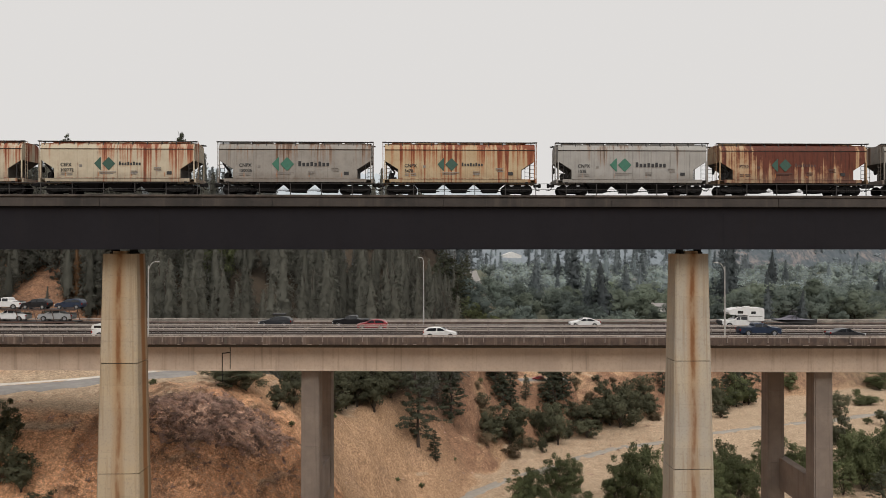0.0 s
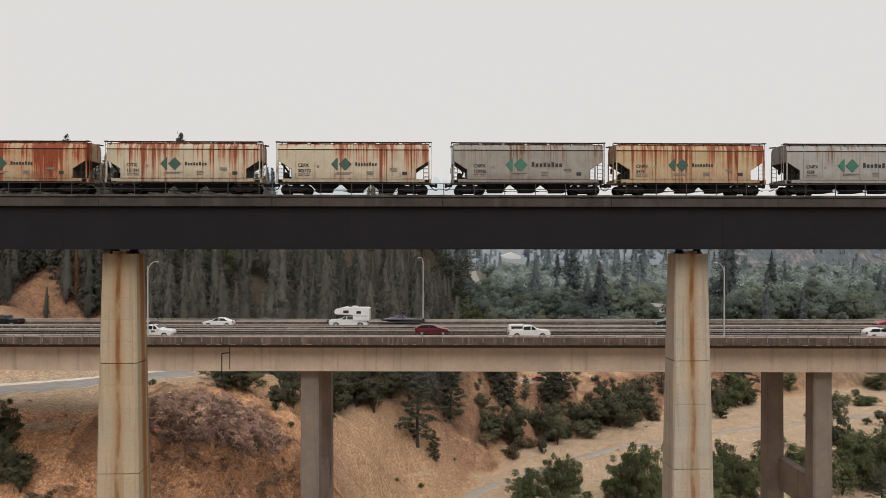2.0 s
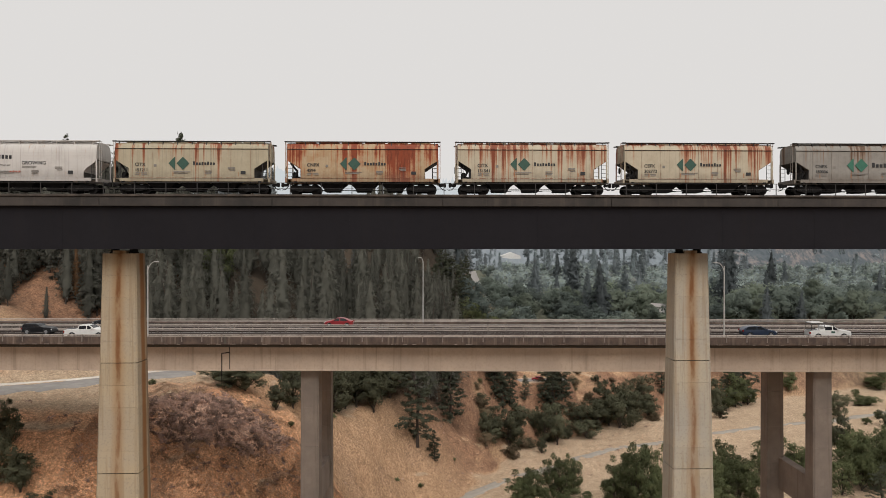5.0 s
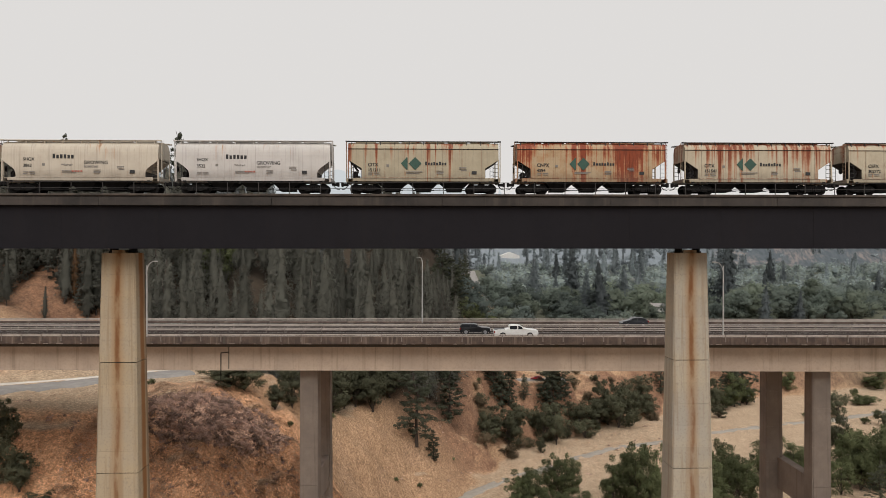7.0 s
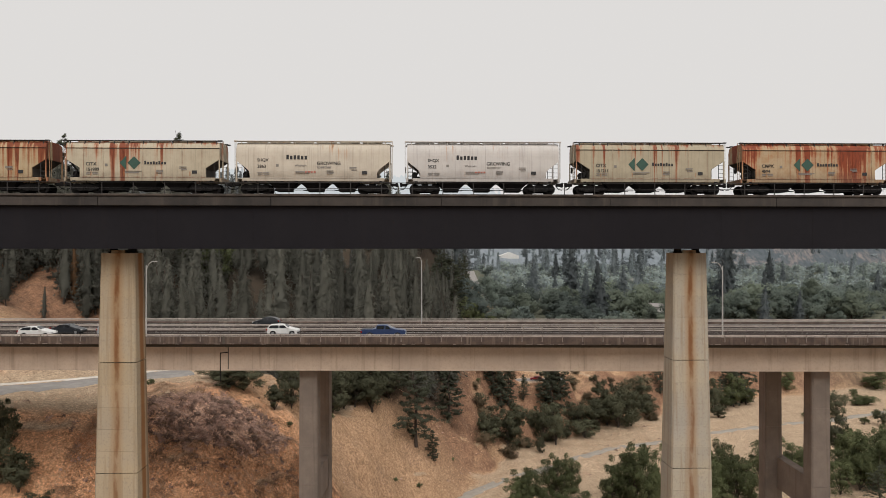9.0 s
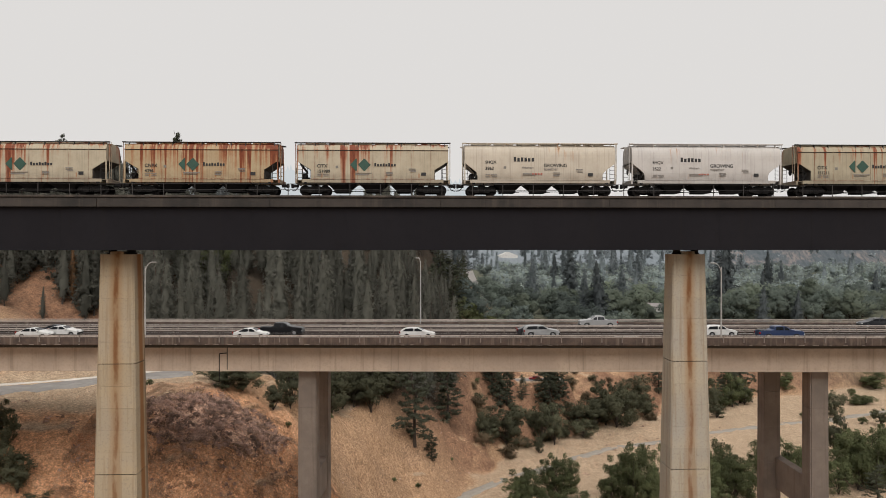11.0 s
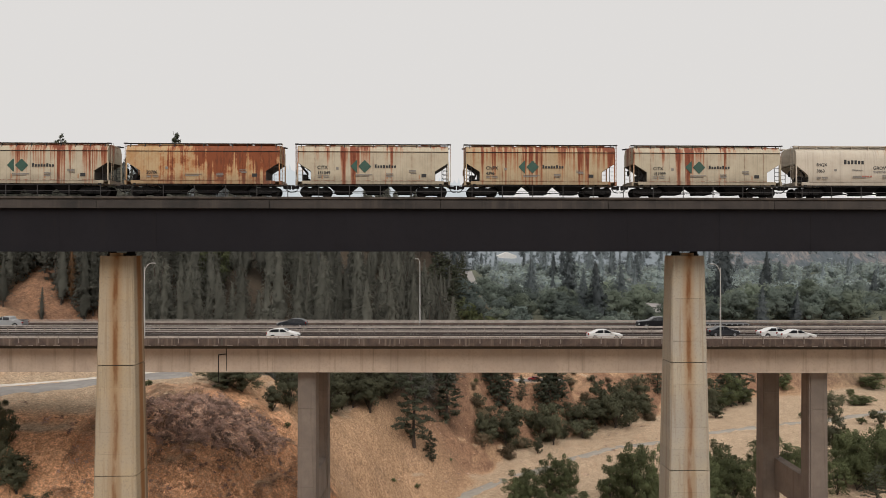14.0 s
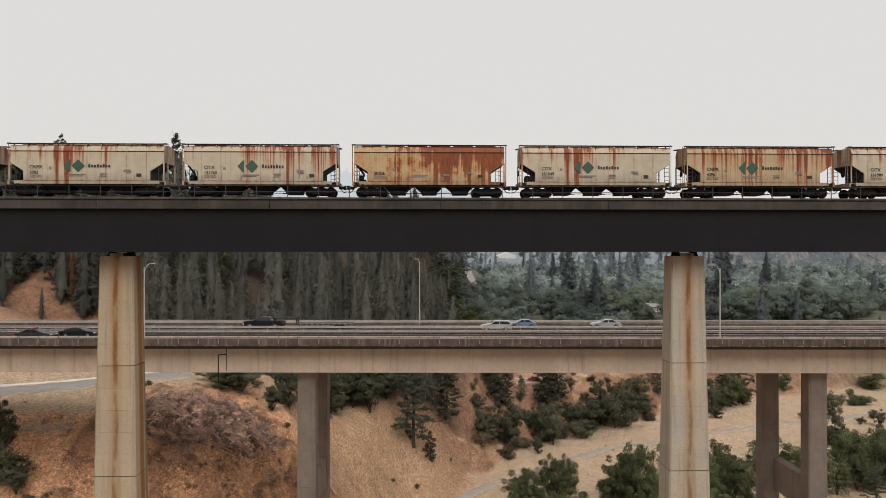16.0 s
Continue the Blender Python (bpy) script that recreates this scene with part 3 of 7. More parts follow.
def railway_bridge():
    root = empty("railway_bridge", on_track(0), "dark steel girder railway bridge on tall rust-stained concrete piers", "bridge")
    L = 262
    deck = part("deck", box(box(bmesh.new(), -L, L, -3.3, 3.3, 72.05, 72.60, 0.04), -L, L, -2.9, 2.9, 71.60, 72.06), CONC_DARK, root, "weathered grey concrete deck slab")
    # edge panels with open joints between them
    edge = bmesh.new()
    x = -L
    while x < L:
        w = 14.55
        box(edge, x + 0.02, x + w - 0.02, -3.36, -3.29, 71.63, 72.34, 0.015)
        x += w
    part("edge_panel", edge, CONC_DARK, deck)
    ledge = box(bmesh.new(), -L, L, -3.45, -3.25, 72.45, 72.63, 0.02)
    part("ledge", ledge, LEDGE, deck, "grey ledge along the deck")
    for side in (-1, 1):
        g = bmesh.new()
        y = side * 2.1
        box(g, -L, L, y - 0.9, y + 0.9, 68.03, 71.62)
        box(g, -L, L, y - 1.02, y + 1.02, 67.96, 68.03)
        for k in range(-32, 33):
            box(g, k * 8.1 - 0.012, k * 8.1 + 0.012, y - 0.915, y + 0.915, 68.03, 71.6)
        part("girder", g, STEEL_DARK, root, "near-black painted steel box girder")
    part("track_bed", prism(bmesh.new(), [(-L, 72.6), (L, 72.6), (L, 72.66), (-L, 72.66)], -1.7, 1.7), BALLAST, root)
    for side in (-1, 1):
        part("rail", box(bmesh.new(), -L, L, side * 0.75 - 0.035, side * 0.75 + 0.035, 72.66, RAIL_Z, 0.008), RAIL_STEEL, root, "worn steel running rail")
    for k in range(-4, 4):
        part("scupper", a_box(k * 29.1 + 8.1, k * 29.1 + 8.55, -3.38, -3.2, 71.62, 71.9, 0.02), CONC_DARK, root)
    # hand rail along the walkway
    post_me = None
    for k in range(-100, 101):
        if post_me is None:
            post_me = bpy.data.meshes.new("railing_post")
            bm = a_box(-0.032, 0.032, -3.42, -3.36, 72.62, 73.62, 0.008)
            bm.to_mesh(post_me)
            bm.free()
            post_me.materials.append(GREY_STEEL)
        p = part("railing_post", post_me, None, root)
        p.location.x = k * 2.62
    for z in (73.10, 73.60):
        part("hand_rail", tube(bmesh.new(), (-L, -3.385, z), (L, -3.385, z), 0.022), GREY_STEEL, root)


def pier_lift(wa, wb, a, b, gap):
    """One cast lift of a tapering pier, with chamfered arrises; its foot stands back from the joint."""
    bm = bmesh.new()
    c = 0.13
    ring = []
    for w, zz in ((wa, a + gap), (wb, b)):
        h = w / 2
        g = h - 0.32
        ring.append([bm.verts.new((sx, sy, zz)) for sx, sy in ((-h + c, -g), (h - c, -g), (h, -g + c), (h, g - c), (h - c, g), (-h + c, g), (-h, g - c), (-h, -g + c))])
    lo, hi = ring
    bm.faces.new(lo[::-1])
    bm.faces.new(hi)
    for k in range(8):
        bm.faces.new((lo[k], lo[(k + 1) % 8], hi[(k + 1) % 8], hi[k]))
    return bm


def railway_pier(s, name="railway_pier"):
    m = on_track(s)
    concrete = PIER_GREY if s > 0 else PIER
    base = height(m.translation.x, m.translation.y) - 1.0
    root = empty(name, m, "tall tapering concrete bridge pier streaked with rust", "bridge pier", "railway bridge piers")
    top = 67.58
    grow = 0.0365
    z, i = top, 0
    while z > base + 0.1:
        a = max(base, z - 1.92)
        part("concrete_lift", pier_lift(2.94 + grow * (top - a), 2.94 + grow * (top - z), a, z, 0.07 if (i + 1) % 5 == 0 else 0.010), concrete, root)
        z, i = z - 1.92, i + 1
    core = bmesh.new()
    h0, h1 = 1.15 - 0.10, 1.15 + grow * (top - base) / 2 - 0.10
    vs = [core.verts.new(p) for p in ((-h1, -h1, base), (h1, -h1, base), (h1, h1, base), (-h1, h1, base), (-h0, -h0, top - 0.02), (h0, -h0, top - 0.02), (h0, h0, top - 0.02), (-h0, h0, top - 0.02))]
    for f in ((3, 2, 1, 0), (4, 5, 6, 7), (0, 1, 5, 4), (1, 2, 6, 5), (2, 3, 7, 6), (3, 0, 4, 7)):
        core.faces.new([vs[i] for i in f])
    part("joint", core, JOINT_AND_SHADOW, root, "dark recessed construction joints")
    part("pedestal", a_box(-0.62, 0.55, -1.0, 1.0, top - 0.01, top + 0.26, 0.03), concrete, root)
    for x0 in (-0.95, 0.68):
        b = box(bmesh.new(), x0, x0 + 0.36, -0.8, 0.8, top - 0.01, top + 0.14, 0.02)
        box(b, x0 + 0.06, x0 + 0.30, -0.7, 0.7, top + 0.14, top + 0.40, 0.03)
        part("bearing", b, BLACK, root, "black steel bearing")
    return root


railway_bridge()
for s in PIER_S:
    railway_pier(s)

# ---------------------------------------------------------------- hopper cars
CREAM = ((0.52, 0.455, 0.34), (0.44, 0.378, 0.275))
RUST = (0.32, 0.062, 0.018)
PAINTS = {
    "heavy_a": car_paint("dark_rusted_paint", (0.46, 0.34, 0.21), (0.38, 0.23, 0.12), (0.15, 0.026, 0.012), 0.86, 1.0, 0.5, 0.16, (0.6, 4.9, 0.12)),
    "heavy_b": car_paint("rust_covered_cream_paint", (0.46, 0.35, 0.22), (0.40, 0.25, 0.13), (0.36, 0.058, 0.013), 0.76, 12.4, 0.5, 0.1),
    "heavy_c": car_paint("peeling_rusted_paint", (0.50, 0.36, 0.20), (0.44, 0.24, 0.10), (0.33, 0.075, 0.018), 0.86, 15.7, 0.5, 0.30, (2.6, 3.6, 0.09)),
    "streak_a": car_paint("rust_streaked_cream_paint", *CREAM, RUST, 0.70, 2.0, 0.45),
    "streak_b": car_paint("rust_run_cream_paint", *CREAM, RUST, 0.60, 3.3, 0.45),
    "streak_c": car_paint("deeply_streaked_cream_paint", (0.47, 0.37, 0.23), (0.41, 0.29, 0.165), (0.30, 0.058, 0.014), 0.70, 4.1),
    "mild_a": car_paint("stained_cream_paint", *CREAM, RUST, 0.53, 5.2, 0.45),
    "mild_b": car_paint("faded_cream_paint", (0.45, 0.395, 0.285), (0.39, 0.335, 0.235), RUST, 0.32, 6.6, 0.45),
    "grey": car_paint("weathered_grey_paint", (0.30, 0.28, 0.25), (0.24, 0.222, 0.198), (0.17, 0.09, 0.05), 0.34, 7.7, 0.5),
    "clean": car_paint("light_grey_paint", (0.345, 0.335, 0.312), (0.295, 0.285, 0.265), (0.19, 0.15, 0.12), 0.10, 8.3, 0.4),
    "white": car_paint("off_white_paint", (0.60, 0.57, 0.54), (0.54, 0.51, 0.478), (0.42, 0.28, 0.18), -0.25, 9.2, 0.3),
    "ivory": car_paint("ivory_paint", (0.60, 0.535, 0.44), (0.53, 0.468, 0.38), (0.42, 0.24, 0.13), -0.1, 10.4, 0.35),
}


# grime, and the shade painted on end sheets and under the roof lip
GRIME_AND_SHADE = mottled("grime_and_painted_shade", (0.055, 0.045, 0.038), (0.035, 0.03, 0.026), 1.0, 0.9)


def shared(name, bm, material):
    me = bpy.data.meshes.new(name)
    bmesh.ops.recalc_face_normals(bm, faces=bm.faces)
    bm.to_mesh(me)
    bm.free()
    me.materials.append(material)
    return me


def body_bmesh(kind):
    """The shell, ring by ring from the sill to the roof: height, half length, half width."""
    if kind == "straight":
        half, cut = 6.62, 5.42
        rings = [(1.36, cut, 1.55), (2.22, cut, 1.55), (2.98, half, 1.55), (3.97, half, 1.55), (4.02, half, 1.53), (4.22, half, 1.46), (4.40, half, 1.36), (4.50, half, 1.12), (4.56, half, 0.5)]
    else:
        half, cut = 6.70, 5.55
        rings = [(1.36, 5.55, 1.45), (1.6, 5.55, 1.50), (1.8, 5.57, 1.53), (2.0, 5.64, 1.555), (2.18, 5.80, 1.565), (2.42, 6.10, 1.572), (2.6, 6.36, 1.572), (2.78, 6.58, 1.572), (3.05, half, 1.572), (3.35, half, 1.572),
                 (3.6, half, 1.56), (3.8, half, 1.535), (3.97, half, 1.495), (4.12, half, 1.44), (4.26, half, 1.35), (4.38, half, 1.22), (4.47, half, 1.02), (4.53, half, 0.7), (4.56, half, 0.3)]
    bm = bmesh.new()
    rows = [[bm.verts.new((sx * hx, sy * hy, z)) for sx, sy in ((-1, -1), (1, -1), (1, 1), (-1, 1))] for z, hx, hy in rings]
    bm.faces.new(rows[0][::-1])
    bm.faces.new(rows[-1])
    for lo, hi in zip(rows, rows[1:]):
        for k in range(4):
            bm.faces.new((lo[k], lo[(k + 1) % 4], hi[(k + 1) % 4], hi[k]))
    return bm, half, cut


def ribs_bmesh(half, cut, kind):
    """The lip under the roof, weld seams, and the lip over the sill."""
    bm = bmesh.new()
    for y in (-1.57, 1.57):
        if kind == "straight":
            box(bm, -half, half, y - 0.04, y + 0.04, 3.95, 3.99, 0.01)
            for k in range(-3, 4):
                box(bm, k * 1.70 - 0.016, k * 1.70 + 0.016, y - 0.010, y + 0.010, 1.42, 3.94)
        box(bm, -cut, cut, y - 0.05, y + 0.04, 1.36, 1.42, 0.01)
    return bm


def lip_shadow_bmesh(half):
    """Dark strips that paint the shadow under the roof's lip."""
    bm = bmesh.new()
    for y in (-1.553, 1.553):
        box(bm, -half, half, y - 0.006, y + 0.006, 3.885, 3.945)
    return bm


def truck_meshes():
    frame_bm = bmesh.new()
    for y in (-1.02, 1.02):
        prism(frame_bm, [(-1.15, 0.42), (-1.15, 0.62), (-0.5, 0.80), (0.5, 0.80), (1.15, 0.62), (1.15, 0.42), (0.5, 0.25), (-0.5, 0.25)], y - 0.09, y + 0.09)
        for x in (-0.89, 0.89):
            box(frame_bm, x - 0.16, x + 0.16, y - 0.14, y + 0.14, 0.32, 0.60, 0.04)
        for x in (-0.18, 0.0, 0.18):
            tube(frame_bm, (x, y * 1.12, 0.32), (x, y * 1.12, 0.66), 0.07, 8)
    box(frame_bm, -0.3, 0.3, -1.0, 1.0, 0.55, 0.92, 0.04)
    wheel_bm = bmesh.new()
    for y in (-0.75, 0.75):
        tube(wheel_bm, (0, y - 0.06, 0), (0, y + 0.06, 0), 0.44, 24)
        tube(wheel_bm, (0, y - math.copysign(0.10, y), 0), (0, y - math.copysign(0.05, y), 0), 0.47, 24)
    tube(wheel_bm, (0, -0.95, 0), (0, 0.95, 0), 0.09, 10)
    return shared("side_frame", frame_bm, BLACK), shared("wheelset", wheel_bm, BLACK)


def hopper_bay():
    bm = bmesh.new()
    for (z, w, d) in ((1.16, 1.39, 1.34),):
        top = [(-w, -d, z), (w, -d, z), (w, d, z), (-w, d, z)]
        low = [(-0.62, -0.75, 0.44), (0.62, -0.75, 0.44), (0.62, 0.75, 0.44), (-0.62, 0.75, 0.44)]
        vs = [bm.verts.new(p) for p in top + low]
        for f in ((0, 1, 2, 3), (7, 6, 5, 4), (0, 4, 5, 1), (1, 5, 6, 2), (2, 6, 7, 3), (3, 7, 4, 0)):
            bm.faces.new([vs[i] for i in f])
    box(bm, -0.68, 0.68, -0.95, 0.95, 0.30, 0.46, 0.03)
    tube(bm, (-0.95, -0.98, 0.34), (0.95, -0.98, 0.34), 0.05, 8)
    return bm


def ladder_bmesh(x, z0, z1, y):
    bm = bmesh.new()
    for dx in (-0.22, 0.22):
        tube(bm, (x + dx, y, z0), (x + dx, y, z1), 0.026, 6)
    z = z0 + 0.15
    while z < z1:
        tube(bm, (x - 0.22, y, z), (x + 0.22, y, z), 0.018, 5)
        z += 0.36
    return bm


FRAME_ME, WHEEL_ME = truck_meshes()
BAY_ME = shared("discharge_hopper", hopper_bay(), BLACK)


def shape_meshes(kind):
    """All the meshes of a hopper car that do not depend on its paint."""
    d = {}
    bm, half, cut = body_bmesh(kind)
    d["half"], d["cut"] = half, cut
    d["body"] = bm
    d["ribs"] = ribs_bmesh(half, cut, kind)
    sill = bmesh.new()
    for y in (-1.50, 1.50):
        box(sill, -6.22, 6.22, y - 0.09, y + 0.09, 1.08, 1.38, 0.02)
    box(sill, -6.75, 6.75, -0.3, 0.3, 1.0, 1.3, 0.02)
    for x in (-6.7, 6.7):
        box(sill, x - 0.09, x + 0.09, -1.55, 1.55, 1.02, 1.38, 0.02)
        box(sill, x - math.copysign(0.85, x) - 0.75, x - math.copysign(0.85, x) + 0.75, -1.4, 1.4, 1.30, 1.345)
    d["sill"] = sill
    hatch = bmesh.new()
    n = 6
    for k in range(n):
        x = (k - (n - 1) / 2) * 2.05
        box(hatch, x - 0.85, x + 0.85, -0.38, 0.38, 4.62, 4.76, 0.03)
        box(hatch, x - 0.9, x - 0.86, -0.45, 0.45, 4.62, 4.79)
    d["hatch"] = hatch
    walkway = bmesh.new()
    for y in (-1.16, 1.16):
        box(walkway, -half - 0.10, half + 0.10, y - 0.27, y + 0.27, 4.60, 4.645)
    for x in (-half - 0.06, half + 0.06):
        for y in (-1.40, 1.40):
            box(walkway, x - 0.16, x + 0.16, y - 0.14, y + 0.14, 4.56, 4.65)
    bracket = bmesh.new()
    n = 5 if kind == "straight" else 4
    for sy in (-1, 1):
        for k in range(-n, n + 1):
            x = k * half / (n + 0.25)
            lo, hi = (-1.44, 4.22) if kind == "straight" else (-1.36, 4.24), (-1.36, 4.60)
            vs = [bracket.verts.new((x + dx, -sy * (y + dy), z)) for y, z in (lo, hi) for dx, dy in ((-0.03, 0), (0.03, 0), (0.03, 0.14), (-0.03, 0.14))]
            for f in ((3, 2, 1, 0), (4, 5, 6, 7), (0, 1, 5, 4), (1, 2, 6, 5), (2, 3, 7, 6), (3, 0, 4, 7)):
                bracket.faces.new([vs[i] for i in f])
    d["bracket"] = bracket
    d["walkway"] = walkway
    return d


def letter_blocks(name, body, material, label, x, z, w, h, heights):
    """A word as plain blocks in a row, each a part of its own."""
    step = w / len(heights)
    for i, k in enumerate(heights):
        part(name, a_box(x + i * step, x + (i + 0.66) * step, -1.594, -1.572, z, z + h * k), material, body, label)


def hopper_car(paint, kind, mark, number, label, faint=False):
    """One hopper car; its origin is on the rail at the middle of the car."""
    car = empty("hopper_car", on_track(0), label, "hopper car", "freight train")
    P = PAINTS[paint]
    s = shape_meshes(kind)
    half, cut = s["half"], s["cut"]
    body = part("body", s["body"], P, car)
    part("rib", s["ribs"], P, body)
    if kind == "straight":
        part("roof_seam", lip_shadow_bmesh(half), GRIME_AND_SHADE, body, "dark strip painted as shadow under the roof lip")
    part("side_sill", s["sill"], P, car)
    for sx in (-1, 1):
        # the overhang's shade is put into this sheet's colour along with grime
        sheet = bmesh.new()
        lift = 0.025
        prism(sheet, [(sx * (cut + 0.02), 1.40), (sx * (cut + 0.02 + lift), 1.40), (sx * (cut + 0.02 + lift), 2.20), (sx * (half - 0.02), 2.94), (sx * (half - 0.06), 2.96), (sx * (cut + 0.01), 2.23)], -1.44, 1.44)
        part("slope_sheet", sheet, GRIME_AND_SHADE, body, "grimy end slope sheet, darkened for shade")
    part("roof_hatch", s["hatch"], P, car)
    top_steel = P if kind == "round" else GREY_STEEL
    part("walkway_bracket", s["bracket"], top_steel, part("roof_walkway", s["walkway"], top_steel, car, "grey steel grating walkway"))
    for x in (-2.78, 0.0, 2.78):
        b = part("discharge_hopper", BAY_ME, None, car)
        b.location.x = x
    for x in (-5.15, 5.15):
        t = part("bogie", FRAME_ME, None, car, "black cast steel bogie")
        t.location.x = x
        for dx in (-0.89, 0.89):
            w = part("wheelset", WHEEL_ME, None, t)
            w.location = (dx, 0, 0.46)
    for sx in (-1, 1):
        for y in (-1.5, 1.5):
            part("ladder", ladder_bmesh(sx * (half - 0.26), 1.38, 3.0, y), GREY_STEEL, car, "thin grey steel ladder")
        for y in (-1.5, 1.5):
            post = bmesh.new()
            box(post, sx * (half - 0.02) - 0.05, sx * (half - 0.02) + 0.05, y - 0.06, y + 0.04, 1.36, 3.02)
            part("corner_post", post, P, car)
        post = bmesh.new()
        tube(post, (sx * (half + 0.18), -1.3, 1.35), (sx * (half + 0.18), -1.3, 4.66), 0.022, 6)
        tube(post, (sx * (half + 0.18), -0.9, 1.35), (sx * (half + 0.18), -0.9, 4.66), 0.022, 6)
        for k in range(9):
            tube(post, (sx * (half + 0.18), -1.3, 1.5 + 0.36 * k), (sx * (half + 0.18), -0.9, 1.5 + 0.36 * k), 0.016, 5)
        part("end_ladder", post, P, car)
        cp = bmesh.new()
        box(cp, min(sx * 6.7, sx * 7.33), max(sx * 6.7, sx * 7.33), -0.13, 0.13, 0.78, 1.04, 0.04)
        box(cp, min(sx * 7.15, sx * 7.36), max(sx * 7.15, sx * 7.36), -0.2, 0.2, 0.72, 1.10, 0.05)
        tube(cp, (sx * 6.75, 0.35, 0.9), (sx * 7.05, 0.38, 0.55), 0.035, 6)
        tube(cp, (sx * 7.05, 0.38, 0.55), (sx * 7.36, 0.36, 0.50), 0.035, 6)
        part("coupler", cp, BLACK, car, "black knuckle coupler with air hose")
    part("brake_cylinder", tube(bmesh.new(), (-6.05, -0.9, 1.75), (-6.05, -0.3, 1.75), 0.24, 12), BLACK, car, "black brake cylinder")
    pipe = tube(bmesh.new(), (-6.35, -1.2, 2.75), (-5.75, -1.2, 2.0), 0.09, 8)
    tube(pipe, (-5.75, -1.2, 2.0), (-5.95, -1.2, 1.55), 0.09, 8)
    part("brake_pipe", pipe, BLACK, car)
    part("brake_valve", a_box(-6.3, -5.6, -0.9, -0.5, 1.34, 1.6, 0.03), BLACK, car)
    part("brake_wheel", tube(bmesh.new(), (-6.86, -0.55, 2.2), (-6.80, -0.55, 2.2), 0.28, 12), BLACK, car)
    jack = bmesh.new()
    for x in (-5.9, 5.9):
        box(jack, x - 0.14, x + 0.14, -1.62, -1.5, 1.0, 1.12, 0.02)
    for k in range(-2, 3):
        tube(jack, (k * 2.5, -1.15, 0.95), (k * 2.5, -1.15, 1.1), 0.05)
    tube(jack, (-4.2, -1.0, 0.36), (4.2, -1.0, 0.36), 0.03)
    part("train_pipe", jack, BLACK, car)
    ink = RUSTY_INK if faint else INK
    if kind == "straight" and mark != "bare":
        fresh = paint in ("grey", "clean")
        cx, cz, r = -1.30, 2.66, 0.60 if fresh else 0.56
        # half diamond, then a whole one
        for pts in ([(cx - 0.12 - r, cz), (cx - 0.16, cz + r), (cx - 0.10, cz + r * 0.92), (cx - 0.10, cz - r * 0.92), (cx - 0.16, cz - r)],
                    [(cx, cz), (cx + r * 0.92, cz + r * 0.95), (cx + r * 1.08, cz + r * 0.95), (cx + 2 * r, cz), (cx + r * 1.08, cz - r * 0.95), (cx + r * 0.92, cz - r * 0.95)]):
            part("emblem", prism(bmesh.new(), pts, -1.592, -1.574), GREEN_FRESH if fresh else GREEN, body, "green diamond emblem" if fresh else "dark green diamond emblem")
        word = (1, .7, .7, .85, .7, .95, .7, .7)
        if fresh:
            letter_blocks("brand_bar", body, ink, "plain dark bar", 0.28, 2.48, 2.8, 0.42, word)
        else:
            letter_blocks("brand_bar", body, ink, "plain dark bar", 0.14, 2.53, 1.95, 0.30, word)
    if mark == "round":
        letter_blocks("brand_bar", body, INK, "plain dark bar", -2.35, 3.0, 1.9, 0.40, (1, .78, .9, .88, .78, .78))
        gm = text_mesh("GROWING", 0.42)
        gm.materials.append(INK)
        w = part("lettering", gm, None, body, "dark slogan lettering")
        w.matrix_basis = pose(0.30, -1.593, 2.52, 90, 0, 0)
        for words, x, z, size in (("Wholesale", -1.62, 2.38, 0.24), ("together", 0.32, 2.22, 0.36)):
            me = text_mesh(words, size)
            me.materials.append(GREY_INK)
            w = part("lettering", me, None, body, "faint grey lettering")
            w.matrix_basis = pose(x, -1.593, z, 90, 0, 0)
        letter_blocks("stencil_bar", body, RED_INK, "faded red stencilled bar", -0.72, 1.84, 1.0, 0.16, (.8, .9, .8, .9))
    # reporting marks and number, left of the emblem
    high = kind == "round"
    marks = "" if mark == "bare" else "SHQX" if high else mark
    for words, z, size in ((marks, 2.82 if high else 2.42, 0.36 if high else 0.40), (number, 2.26 if high else 1.96, 0.38)):
        if words:
            me = text_mesh(words, size)
            me.materials.append(ink)
            w = part("lettering", me, None, body, "dark painted reporting marks")
            w.matrix_basis = pose(-4.88, -1.593, z, 90, 0, 0)
    small = bmesh.new()
    for x, z, w in ((-4.85, 1.80, 0.40), (-4.36, 1.80, 0.5), (-4.85, 1.66, 0.35), (-4.3, 1.66, 0.45), (-1.55, 1.90, 1.45), (-1.55, 1.78, 1.2), (1.15, 1.98, 0.6), (1.15, 1.86, 0.62), (1.15, 1.74, 0.55), (3.15, 2.28, 0.62), (3.15, 2.16, 0.62), (3.3, 2.04, 0.5)):
        box(small, x, x + w, -1.592, -1.572, z, z + 0.06)
    tagged(part("small_print", small, RUSTY_INK if faint else GREY_INK, body, "faint lines of unreadable small print"), kind="stuff")
    plate = box(bmesh.new(), 4.25, 4.68, -1.59, -1.57, 1.72, 2.0, 0.004)
    part("data_plate", plate, INK, body, "small black data panel")
    plate = box(bmesh.new(), -3.25, -3.02, -1.585, -1.57, 2.36, 2.58, 0.004)
    part("placard", plate, RUSTY_INK if faint else GREY_INK, body)
    return car


